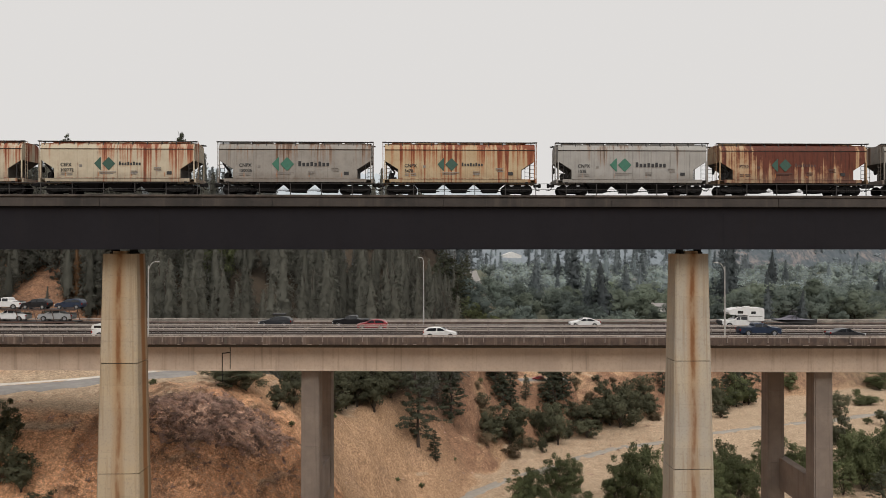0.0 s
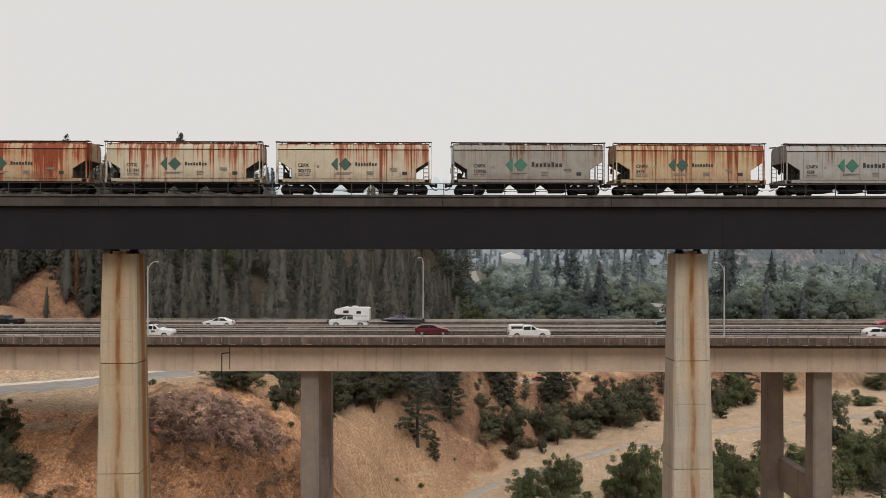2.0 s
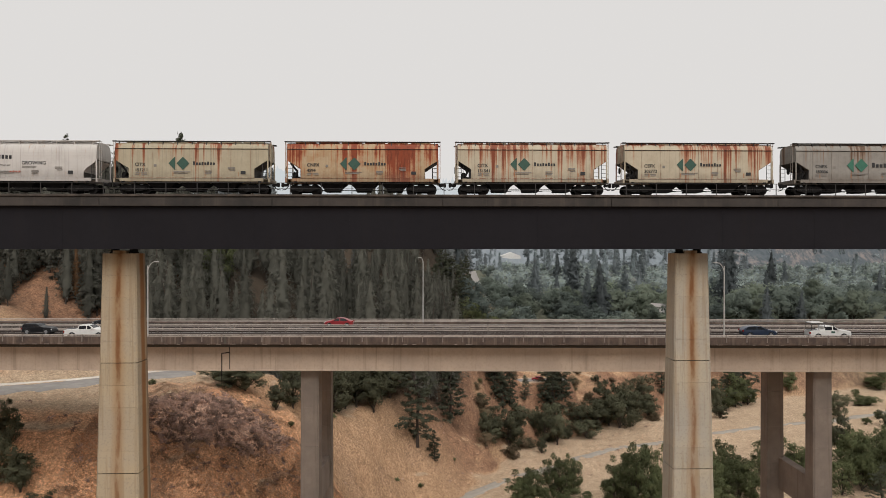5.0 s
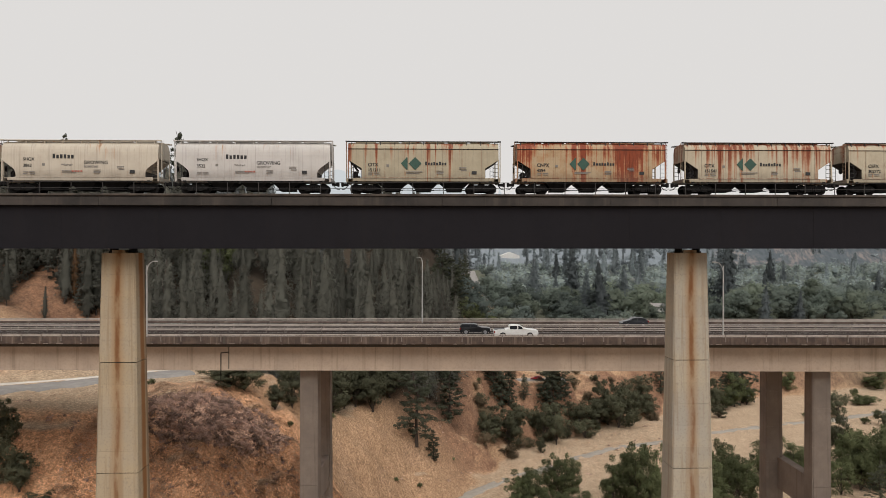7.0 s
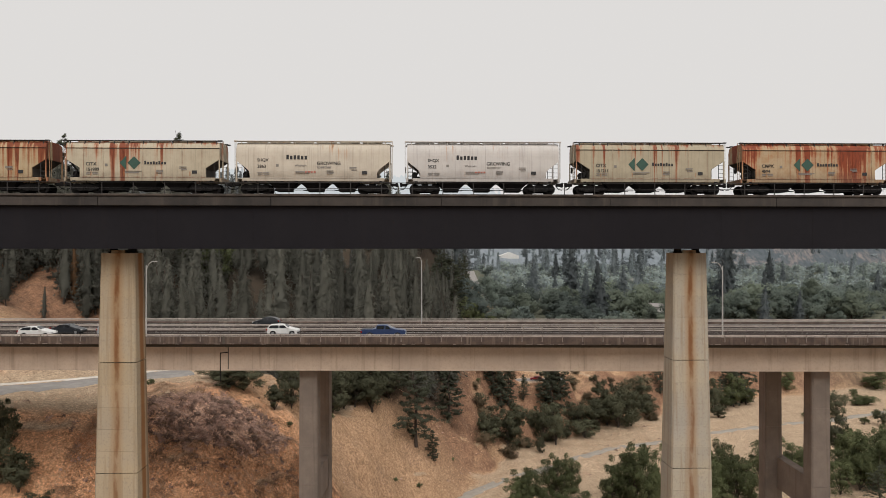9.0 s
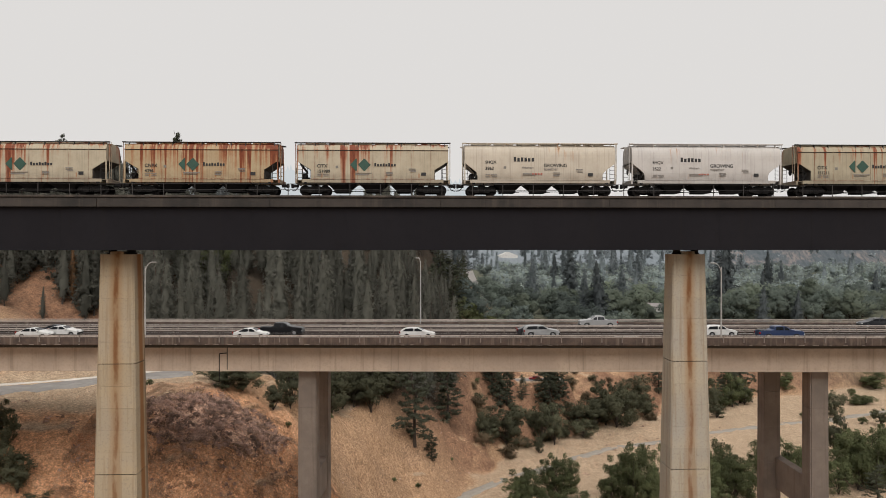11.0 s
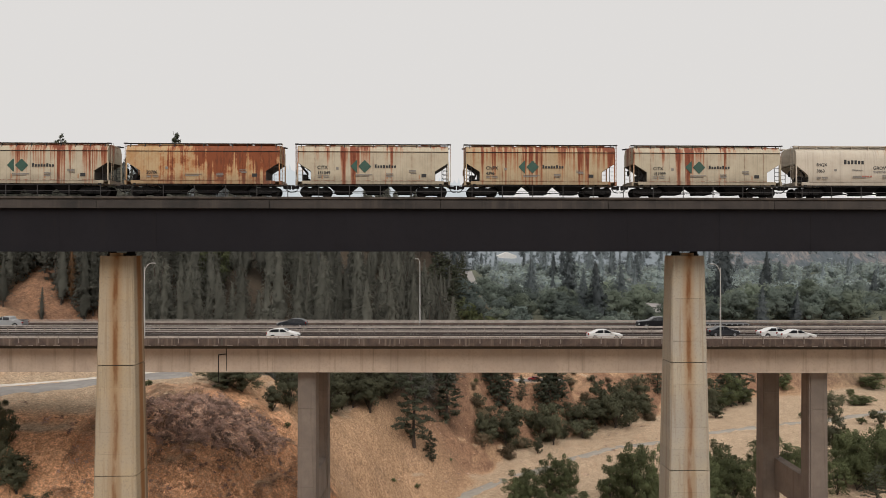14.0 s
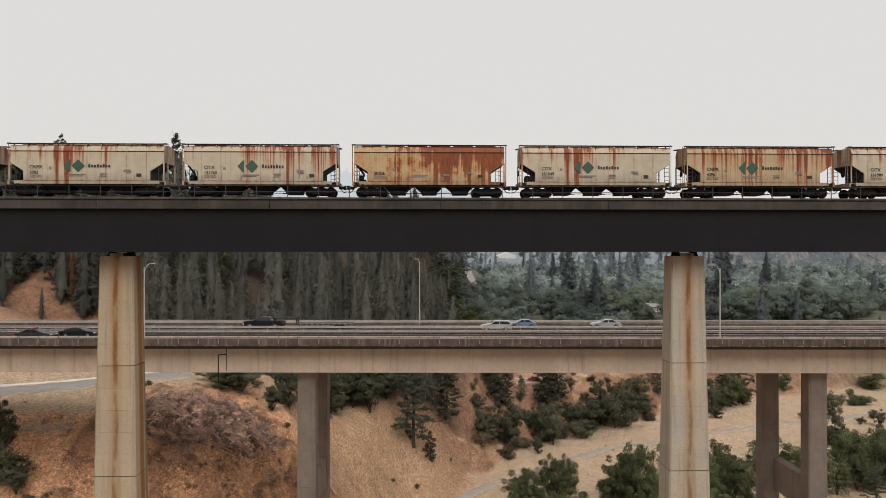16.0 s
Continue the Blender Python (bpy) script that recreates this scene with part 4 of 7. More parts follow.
# paint, shape, marks, number, metres along the track at the start, label
CARS = [
    ("grey", "straight", "CNPX", "", 46.05, "weathered grey covered hopper car with green diamond emblem"),
    ("heavy_a", "straight", "PTEX", "", 31.18, "heavily rusted red-brown covered hopper car with faded emblem"),
    ("clean", "straight", "CNPX", "1538", 16.74, "light grey covered hopper car with green diamond emblem"),
    ("streak_c", "straight", "CNPX", "3478", 1.44, "cream covered hopper car with deep rust streaks"),
    ("grey", "straight", "CNPX", "150036", -13.0, "weathered grey covered hopper car with brown stains"),
    ("streak_b", "straight", "CEFX", "302772", -28.39, "cream covered hopper car with rust runs and green emblem"),
    ("streak_a", "straight", "CITX", "151541", -43.21, "cream covered hopper car with streaks of orange rust"),
    ("heavy_b", "straight", "CNPX", "4594", -58.17, "rust-covered cream hopper car with green diamond emblem"),
    ("mild_b", "straight", "CITX", "151211", -73.06, "faded cream covered hopper car with little rust"),
    ("white", "round", "round", "3522", -87.95, "off-white round-bodied hopper car with dark slogan lettering"),
    ("ivory", "round", "round", "3863", -102.85, "ivory round-bodied hopper car with dark slogan lettering"),
    ("mild_a", "straight", "CITX", "151989", -117.63, "stained cream covered hopper car with green emblem"),
    ("streak_c", "straight", "CNPX", "4396", -132.54, "cream covered hopper car with wide rust runs"),
    ("mild_a", "straight", "CITX", "151049", -147.35, "cream covered hopper car with light rust streaks"),
    ("heavy_c", "straight", "bare", "20706", -162.15, "rust-eaten hopper car with peeling cream paint, no emblem"),
    ("streak_b", "straight", "CITX", "151765", -176.94, "cream covered hopper car with orange rust streaks"),
    ("mild_a", "straight", "CNPX", "3702", -191.89, "cream covered hopper car with thin rust runs"),
    ("streak_a", "straight", "CITX", "", -206.75, "cream covered hopper car with rust streaks"),
]
TRAIN = [(hopper_car(p, k, mk, n, lab, p == "heavy_a"), s0) for p, k, mk, n, s0, lab in CARS]
# metres that the train has gone
TRAIN_RUN = [(0, 0.0), (1.5, 15.42), (3.5, 35.84), (7.0, 71.37), (9.0, 91.57), (12.5, 126.54), (14.5, 146.34), (16.0, 161.16)]

# ---------------------------------------------------------------- highway bridge
HWY_SLOPE = -0.015
HWY_YAW = math.degrees(math.atan(HWY_SLOPE))
ROAD_Z = 55.9
HWY_L = 620


def on_highway(x, y, z, turn=0):
    """A pose x metres along the highway, y metres from the eye's plane at its middle."""
    a = math.atan(HWY_SLOPE)
    return pose(x * math.cos(a) - (y - 102) * math.sin(a), 102 + x * math.sin(a) + (y - 102) * math.cos(a), z, 0, 0, HWY_YAW + turn)


def highway_bridge():
    root = empty("highway_bridge", on_highway(0, 102, 0), "tan concrete highway bridge with steel traffic rails", "bridge")
    L = HWY_L
    part("roadway", a_box(-L, L, 0.35, 22.2, ROAD_Z - 0.5, ROAD_Z), ASPHALT, root, "grey asphalt roadway")
    for y0, y1 in ((0.0, 0.36), (22.1, 22.5)):
        part("kerb", a_box(-L, L, y0, y1, 55.23, 56.22, 0.03), HWY_EDGE, root, "stained brown concrete edge beam")
    # pale broken patches along the lower arris of the edge beam
    rng = random.Random(31)
    spall = bmesh.new()
    x = -75.0
    while x < 75:
        w = rng.uniform(0.15, 0.9)
        if rng.random() < 0.55:
            z = 55.228 + rng.uniform(0.0, 0.05)
            box(spall, x, x + w, -0.006, 0.02, z, z + rng.uniform(0.02, 0.07))
        x += w + rng.uniform(0.1, 1.6)
    tagged(part("spall", spall, SPALL, root, "pale spalled patches on the beam's edge"), kind="stuff")
    for y0 in (2.1, 18.6):
        g = bmesh.new()
        box(g, -L, L, y0, y0 + 2.6, 51.52, 55.62)
        part("girder", g, HWY_CONC, root, "tan concrete box girder")
    part("soffit", a_box(-L, L, 4.65, 18.7, 54.2, 55.61), HWY_CONC, root)
    # solid dark strip on the girder's face, standing for the slab's shadow
    part("slab_gap", a_box(-L, L, 1.98, 2.12, 54.62, 55.24), JOINT_AND_SHADOW, root, "dark strip painted as shadow under the deck slab")
    lip = bmesh.new()
    for k in range(-100, 101):
        box(lip, k * 6.2 - 0.03, k * 6.2 + 0.03, 2.075, 2.11, 51.66, 54.9)
    box(lip, -L, L, 2.02, 2.11, 51.42, 51.6)
    part("panel_rib", lip, HWY_CONC, root)
    part("median_kerb", a_box(-L, L, 9.7, 11.4, ROAD_Z - 0.02, ROAD_Z + 0.10, 0.03), HWY_EDGE, root)
    # traffic rails
    post = shared("rail_post", prism(bmesh.new(), [(-0.07, -0.62), (0.07, -0.62), (0.045, 0.36), (-0.045, 0.36)], -0.06, 0.06), POST_STEEL)
    for y, zs in ((0.14, (56.32, 56.50)), (9.5, (56.16, 56.38)), (11.5, (56.55, 56.74)), (22.2, (56.03, 56.23, 56.43, 56.63))):
        for z in zs:
            part("traffic_rail", a_box(-L, L, y - 0.06, y + 0.06, z - 0.06, z + 0.06, 0.02), GALV, root, "weathered galvanised traffic rail")
        if y < 20:
            for k in range(-48, 49):
                p = part("rail_post", post, None, root)
                p.location = (k * 2.68 + (1.1 if y > 1 else 0), y - 0.02 if y > 1 else -0.05, 56.22)
    TRACK_DARK = mottled("worn_dark_asphalt", (0.034, 0.029, 0.027), (0.026, 0.023, 0.021), 0.4, 1.0, spec=0.05)
    stripe = plain("road_line_white", (0.55, 0.53, 0.50), 0.8)
    for y in (4.6, 16.0):
        dash = bmesh.new()
        for k in range(-50, 51):
            box(dash, k * 12.0, k * 12.0 + 3.4, y, y + 0.12, ROAD_Z, ROAD_Z + 0.004)
        part("lane_line", dash, stripe, root)
    for y in (3.2, 5.6, 14.0, 17.9):
        part("wheel_track", a_box(-L, L, y, y + 0.7, ROAD_Z, ROAD_Z + 0.003), TRACK_DARK, root, "dark worn wheel track")
    for y in (1.6, 8.6, 12.3, 21.3):
        part("edge_line", a_box(-L, L, y, y + 0.12, ROAD_Z, ROAD_Z + 0.004), stripe, root)
    # drain pipe at the joint
    d = bmesh.new()
    tube(d, (-30.1, 2.0, 50.0), (-30.1, 2.0, 53.8), 0.06)
    tube(d, (-30.1, 2.0, 53.8), (-29.1, 2.0, 53.9), 0.06)
    part("drain_pipe", d, BLACK, root, "dark drain pipe")
    jt = bmesh.new()
    box(jt, -29.1, -28.98, 2.07, 2.15, 51.62, 55.6)
    box(jt, -29.2, -28.9, -0.02, 0.05, 55.3, 56.2)
    part("expansion_joint", jt, JOINT_AND_SHADOW, root, "dark open expansion joint")


# streaked concrete, darker than the girder: the deck's shade is in the colour
COLUMN_CONC = mottled("weathered_shaded_column_concrete", (0.28, 0.225, 0.185), (0.19, 0.153, 0.127), 0.25, 0.9, relief=0.2, fine=14, streak=0.6, streak_col=(0.16, 0.115, 0.09))


def highway_column(x, y, strut=False):
    m = on_highway(x, y, 0)
    base = height(m.translation.x, m.translation.y) - 1
    root = empty("highway_column", m, "square tapering concrete highway bridge column", "bridge column", "highway bridge columns")
    bm = bmesh.new()
    top = 51.65
    z = top
    while z > base:
        a = max(base, z - 5.4)
        wb, wa = 2.45 + 0.006 * (top - z), 2.45 + 0.006 * (top - a)
        r = []
        for w, zz in ((wa, a + 0.02), (wb, z)):
            h = w / 2
            c = 0.18
            r.append([bm.verts.new((sx, sy, zz)) for sx, sy in ((-h + c, -h), (h - c, -h), (h - c, -h + 0.12), (h, -h + 0.12), (h, h), (-h, h), (-h, -h + 0.12), (-h + c, -h + 0.12))])
        lo, hi = r
        bm.faces.new(lo[::-1])
        bm.faces.new(hi)
        for k in range(8):
            bm.faces.new((lo[k], lo[(k + 1) % 8], hi[(k + 1) % 8], hi[k]))
        z -= 5.4
    part("shaft", bm, COLUMN_CONC, root)
    if strut:
        part("strut", a_box(-0.7, 0.7, 1.15, 12.45, 31.5, 36.2, 0.05), COLUMN_CONC, root, "weathered concrete cross beam, darkened for deck shade")
    return root


highway_bridge()
for x in (-87.4, -18.0, 50.8, 121.0):
    highway_column(x * 1.018, 106.4, True)
    highway_column(x * 1.0064 - 0.6, 119.0)


def street_lamp(x, y, z0, h, arm, away):
    root = empty("street_lamp", on_highway(x, y, z0, 180 if away else 0), "grey steel street lamp with curved arm", "street lamp", "street lamps")
    bm = tube(bmesh.new(), (0, 0, -0.6), (0, 0, h), 0.12, 8, 0.07)
    part("pole", bm, LAMP_STEEL, root)
    ar = bmesh.new()
    pts = [Vector((arm * (1 - math.cos(t)), 0, h - 1.1 + 1.6 * math.sin(t))) for t in np.linspace(0, 1.5, 9)]
    for p, q in zip(pts, pts[1:]):
        tube(ar, p, q, 0.05)
    part("arm", ar, LAMP_STEEL, root)
    e = pts[-1]
    part("lamp_head", a_box(min(e.x, e.x + math.copysign(0.55, arm)), max(e.x, e.x + math.copysign(0.55, arm)), -0.14, 0.14, e.z - 0.08, e.z + 0.06, 0.04), LAMP_STEEL, root)


street_lamp(37.3, 102.2, 56.2, 9.5, -1.0, False)
street_lamp(-39.5, 102.2, 56.2, 9.6, 1.0, False)
street_lamp(-3.5, 124.2, 56.1, 10.0, -0.3, False)

# ---------------------------------------------------------------- roads on the ground
def ribbon(name, pts, width, material, label, category, lift=0.12):
    """A road that follows the ground along a line of points."""
    v, f = [], []
    dense = []
    for (ax, ay), (bx, by) in zip(pts, pts[1:]):
        n = max(2, int(math.hypot(bx - ax, by - ay) / 2.5))
        dense += [(ax + (bx - ax) * i / n, ay + (by - ay) * i / n) for i in range(n)]
    dense.append(pts[-1])
    d = np.array(dense)
    for _ in range(6):
        d[1:-1] = (d[:-2] + d[1:-1] * 2 + d[2:]) / 4
    tang = np.gradient(d, axis=0)
    tang /= np.linalg.norm(tang, axis=1)[:, None]
    nor = np.stack([-tang[:, 1], tang[:, 0]], 1)
    cols, skirt = 7, min(0.7, 0.2 * width)
    level = ground_height(d[:, 0], d[:, 1])
    for _ in range(8):
        level[1:-1] = (level[:-2] + level[1:-1] * 2 + level[2:]) / 4
    for i in range(len(d)):
        for k in range(cols):
            p = d[i] + nor[i] * (width * (min(max(k - 1, 0), cols - 3) / (cols - 3) - 0.5) + (-skirt if k == 0 else skirt if k == cols - 1 else 0))
            v.append((p[0], p[1], level[i] + lift - (0.9 if k in (0, cols - 1) else 0)))
    for i in range(len(d) - 1):
        for k in range(cols - 1):
            a = i * cols + k
            f.append((a, a + 1, a + cols + 1, a + cols))
    return tagged(new(name, mesh_of(name, v, f, material, smooth=True)), label, category, kind="structure")


KERB = mottled("pale_kerb_concrete", (0.72, 0.66, 0.58), (0.60, 0.54, 0.47), 0.5, 0.9)
DIRT = mottled("pale_gravel", (0.40, 0.355, 0.30), (0.32, 0.285, 0.24), 0.8, 0.95, relief=0.5)
ribbon("road", [(-300, 112), (-137, 124), (-97, 135), (-82.4, 142.8), (-69.2, 151.8), (-61.8, 159.2), (-53.5, 164)], 6.4, OLD_ASPHALT, "grey asphalt road on the hillside", "road", 0.3)
ribbon("kerb", [(-300, 115.6), (-137, 127.6), (-98.7, 138.4), (-84.4, 146), (-71.2, 155), (-63.6, 162.4), (-56, 167)], 0.35, KERB, "pale concrete kerb along the hillside road", "kerb", 0.3)
ribbon("path", [(-4, 186), (0, 198), (5, 208), (20, 226), (56, 256), (114, 284), (177, 307), (260, 345)], 3.0, DIRT, "pale gravel track on the valley floor", "path", 0.14)
ribbon("parking_lot", [(27, 286.2), (36, 286.4), (46, 287)], 5.5, OLD_ASPHALT, "pale asphalt parking lot on the bench", "parking lot", 0.15)
ribbon("far_road", [(25.5, 470), (27, 540), (30, 640), (34, 780), (43, 1080), (48, 1225)], 10, OLD_ASPHALT, "distant grey road between the trees", "road", 0.6)


# ---------------------------------------------------------------- trees and shrubs
def unit(v):
    return v / (np.linalg.norm(v, axis=-1, keepdims=True) + 1e-9)


def leaf_cards(rng, centres, size, outward, stretch=1.0, along=None, fuzz=0.55, soft=0.75, slim=0.5):
    """Small bent leaf clumps round the centres that face outward: vertices, faces, normals."""
    c, out = np.asarray(centres), unit(np.asarray(outward))
    n = len(c)
    face = unit(out + rng.normal(0, fuzz, (n, 3)))
    d = rng.normal(0, 1, (n, 3)) if along is None else np.asarray(along) + rng.normal(0, 0.4, (n, 3))
    d = unit(d - face * np.sum(d * face, axis=1, keepdims=True))
    e = np.cross(face, d)
    s = size * rng.uniform(0.6, 1.4, (n, 1))
    a, b, k = d * s * stretch, e * s * slim, face * s * 0.15
    if along is None:
        v = np.stack([c - a * 0.7 - b * 1.3, c + a * 1.2 + k, c - a * 0.7 + b * 1.3], 1)
    else:
        v = np.stack([c - a - b, c + a - k, c - a + b], 1)
    m = v.shape[1]
    f = np.arange(n * m).reshape(n, m)
    nv = np.cross(v[:, 1] - v[:, 0], v[:, 2] - v[:, 0])
    flip = np.sum(nv * face, axis=1) < 0
    f[flip] = f[flip][:, ::-1]
    nor = np.repeat(unit(out * soft + face * (1 - soft)), m, axis=0)
    return v.reshape(-1, 3), f, nor


def tapered(bm, pts, radii, seg=7):
    for (p, q, r, r2) in zip(pts, pts[1:], radii, radii[1:]):
        tube(bm, p, q, r, seg, r2)
    return bm


def conifer(seed, tall, spread, bare, cards, size=0.6, slim=0.5, whorls=1.7):
    """Trunk and needle sprays of a fir or a close-grown pine."""
    rng = np.random.RandomState(seed)
    bm = bmesh.new()
    bend = [Vector((rng.normal(0, 0.1) * i, rng.normal(0, 0.1) * i, tall * i / 5)) for i in range(6)]
    tapered(bm, bend, [tall * 0.014 * (1 - 0.17 * i) for i in range(6)], 6)
    pts, ways, outs = [], [], []
    levels = int(tall * whorls)
    side = rng.uniform(0, 6.28)
    for k in range(levels):
        h = bare + (1 - bare) * (k + rng.uniform(0, 1)) / levels
        prof = min(1.0, (h - bare + 0.06) / 0.22) * (1.02 - h) ** 0.75
        r = tall * spread * prof * rng.uniform(0.6, 1.15)
        turn = rng.uniform(0, 6.28)
        nb = rng.randint(5, 8)
        for j in range(nb):
            a = turn + j * 6.28 / nb + rng.normal(0, 0.3)
            rr = r * rng.uniform(0.55, 1.12) * (1 + 0.15 * math.cos(a - side))
            tip = np.array([math.cos(a) * rr, math.sin(a) * rr, h * tall - rr * rng.uniform(0.02, 0.42)])
            root_p = np.array([0, 0, h * tall])
            if rr > 0.9 and j == 0 and k % 2 == 0:
                tube(bm, root_p, tip, tall * 0.003, 4, 0.02)
            m = max(2, int(cards * rr / (tall * spread)))
            for t in rng.uniform(0.05, 1.0, m) ** 0.7:
                w = 0.20 * rr * (1.15 - t) + 0.12
                pts.append(root_p + (tip - root_p) * t + rng.normal(0, 1, 3) * np.array([w, w, 0.22]))
                ways.append((tip - root_p) / (np.linalg.norm(tip - root_p) + 1e-6) + np.array([0, 0, -0.3]))
                outs.append((math.cos(a), math.sin(a), 0.5))
    v, f, nor = leaf_cards(rng, pts, size, outs, 1.2, along=ways, fuzz=0.8, soft=1.0, slim=slim)
    # the dense inner boughs, as an uneven cone
    ring, rows = 9, 12
    cv, cn, cf = [], [], []
    for i in range(rows + 1):
        h = bare + 0.02 + (0.96 - bare) * i / rows
        prof = min(1.0, (h - bare + 0.06) / 0.22) * (1.02 - h) ** 0.75
        for j in range(ring):
            a = j * 6.2832 / ring + 0.3 * i
            rr = tall * spread * prof * 0.34 * rng.uniform(0.7, 1.3)
            cv.append((math.cos(a) * rr, math.sin(a) * rr, h * tall + rng.normal(0, 0.2)))
            cn.append((math.cos(a) * 0.9, math.sin(a) * 0.9, 0.43))
    for i in range(rows):
        for j in range(ring):
            p, q = i * ring + j, i * ring + (j + 1) % ring
            cf += [(p, q, q + ring), (p, q + ring, p + ring)]
    f = np.concatenate([f, np.array(cf) + len(v)])
    return bm, np.concatenate([v, np.array(cv)]), f, np.concatenate([nor, np.array(cn)])


def ponderosa(seed, tall, spread, bare, branches=56, cards=34, size=0.2):
    """Open-grown pine: bare lower trunk, rising limbs and needles in separate tufts."""
    rng = np.random.RandomState(seed)
    bm = bmesh.new()
    bend = [Vector((rng.normal(0, 0.12) * i, rng.normal(0, 0.12) * i, tall * i / 6)) for i in range(7)]
    tapered(bm, bend, [tall * 0.016 * (1 - 0.14 * i) for i in range(7)], 8)
    pts, outs = [], []
    for k in range(branches):
        h = bare + (0.99 - bare) * (k + rng.uniform(0, 1)) / branches
        prof = min(1.0, 0.45 + (h - bare) / 0.3) * (1.03 - h) ** 0.55
        rr = tall * spread * prof * rng.uniform(0.5, 1.15)
        a = k * 2.4 + rng.normal(0, 0.5)
        base = np.array([*bend[min(6, int(h * 6))].xy, h * tall])
        tip = base + np.array([math.cos(a) * rr, math.sin(a) * rr, rr * rng.uniform(-0.22, 0.3)])
        tube(bm, base, tip, tall * 0.0042 * (1.2 - h), 4, 0.02)
        for t in (0.42, 0.68, 0.9, 1.04)[: 4 if rr > 2.0 else 2] if rr > 1.0 else (0.8,):
            c = base + (tip - base) * t + rng.normal(0, 0.14 * rr ** 0.5, 3)
            lr = rng.uniform(0.55, 1.0) * np.array([1.0, 1.0, 0.62]) * (0.55 + 0.05 * tall * spread)
            d = unit(rng.normal(0, 1, (cards, 3))) * rng.uniform(0.3, 1.1, (cards, 1))
            pts.append(c + d * lr)
            outs.append(d + np.array([math.cos(a) * 0.5, math.sin(a) * 0.5, 0.5]))
    return (bm, *leaf_cards(rng, np.concatenate(pts), size, np.concatenate(outs), 1.3, fuzz=0.8, soft=0.9, slim=0.42))


def ball(level):
    """Unit ball of triangles: vertices and faces."""
    bm = bmesh.new()
    bmesh.ops.create_icosphere(bm, subdivisions=level, radius=1.0)
    v = np.array([p.co[:] for p in bm.verts])
    f = np.array([[p.index for p in q.verts] for q in bm.faces])
    bm.free()
    return v, f


def broadleaf(seed, tall, spread, cards, size=0.42, trunk_share=0.25, soft=0.95, fuzz=0.75, lobes=34, ragged=0.27, inner=0):
    """Trunk, limbs and an uneven crown of clumps for a broad-leaved tree or bush."""
    rng = np.random.RandomState(seed)
    bm = bmesh.new()
    tapered(bm, [Vector((0, 0, 0)), Vector((0.1, 0.05, tall * trunk_share)), Vector((0.2, -0.1, tall * 0.6))], [tall * 0.028, tall * 0.02, tall * 0.008], 6)
    pts, outs = [], []
    solid = ball(inner) if inner else None
    sv, sf, sn = [], [], []
    mid = np.array([0.1, 0, tall * (0.5 + 0.25 * trunk_share)])
    env = np.array([spread * tall, spread * tall, tall * (0.5 - 0.25 * trunk_share)])
    skew = rng.uniform(0.8, 1.15, 12)
    for k in range(lobes):
        way = unit(rng.normal(0, 1, 3) + np.array([0, 0, 0.3 if trunk_share > 0.08 else 0.0]))
        sector = int((math.atan2(way[1], way[0]) + math.pi) / 6.2832 * 11.99)
        c = mid + way * env * skew[sector] * (rng.uniform(0.5, 0.92) if k % 5 else rng.uniform(0.1, 0.4))
        if k % 3 == 0:
            tube(bm, (0.1, 0, tall * trunk_share), c, tall * 0.009, 4, 0.02)
        lr = np.array([1.0, 1.0, 0.8]) * spread * tall * rng.uniform(0.9, 1.9) / lobes ** 0.48
        n = int(cards / lobes * rng.uniform(0.6, 1.4))
        if solid:
            # the leafy mass inside the clump
            sf.append(solid[1] + sum(len(q) for q in sv))
            sv.append(c + solid[0] * lr * rng.uniform(0.35, 0.78, (len(solid[0]), 1)))
            sn.append(unit(solid[0] + 0.5 * way + np.array([0, 0, 0.35])))
        d = unit(rng.normal(0, 1, (n, 3)) + 0.4 * way + np.array([0, 0, 0.15])) * np.abs(rng.normal(0.88, ragged, (n, 1)))
        # a few leafy sprays reach past each clump
        reach = 1 + np.abs(rng.normal(0, 0.4, (n, 1))) * (rng.uniform(0, 1, (n, 1)) < 0.25)
        pts.append(c + d * lr * reach)
        outs.append(d + 0.5 * way + np.array([0, 0, 0.35]))
    v, f, nor = leaf_cards(rng, np.concatenate(pts), size, np.concatenate(outs), 1.0, fuzz=fuzz, soft=soft)
    if solid:
        f = np.concatenate([f, np.concatenate(sf) + len(v)])
        v, nor = np.concatenate([v, *sv]), np.concatenate([nor, *sn])
    return bm, v, f, nor


def tree_meshes(built, mat):
    bm, v, f, nor = built
    return shared("trunk", bm, BARK), mesh_of("crown", v.tolist(), f.tolist(), mat, normals=nor)


def hill_level(x, y):
    """Height of the hazy hills at a place."""
    return -4 + (float(hill_top(x)) + 4) * math.sin(max(0.0, min(1.0, (y - 1240) / 260)) * 1.5708) - 2


def woods(name, placed, shapes, mat, label, level=height):
    """Many far trees as one mass: placed holds (x, y, size, shape)."""
    rng = np.random.RandomState(17)
    vs, ns = [], []
    corners = shapes[0][1].shape[1]
    for x, y, size, k in placed:
        v, f, nor = shapes[k]
        t = rng.uniform(0, 6.28)
        r = np.array([[math.cos(t), -math.sin(t), 0], [math.sin(t), math.cos(t), 0], [0, 0, 1]])
        # faces re-ordered so that each one is a run of corners
        vs.append(v[f.ravel()] @ r.T * size * np.array([rng.uniform(0.85, 1.2), rng.uniform(0.85, 1.2), 1]) + np.array([x, y, level(x, y) - 0.2]))
        ns.append(nor[f.ravel()] @ r.T)
    v = np.concatenate(vs)
    me = mesh_of(name, v.tolist(), np.arange(len(v)).reshape(-1, corners).tolist(), mat, normals=np.concatenate(ns))
    return tagged(new(name, me), label, "trees", kind="stuff")


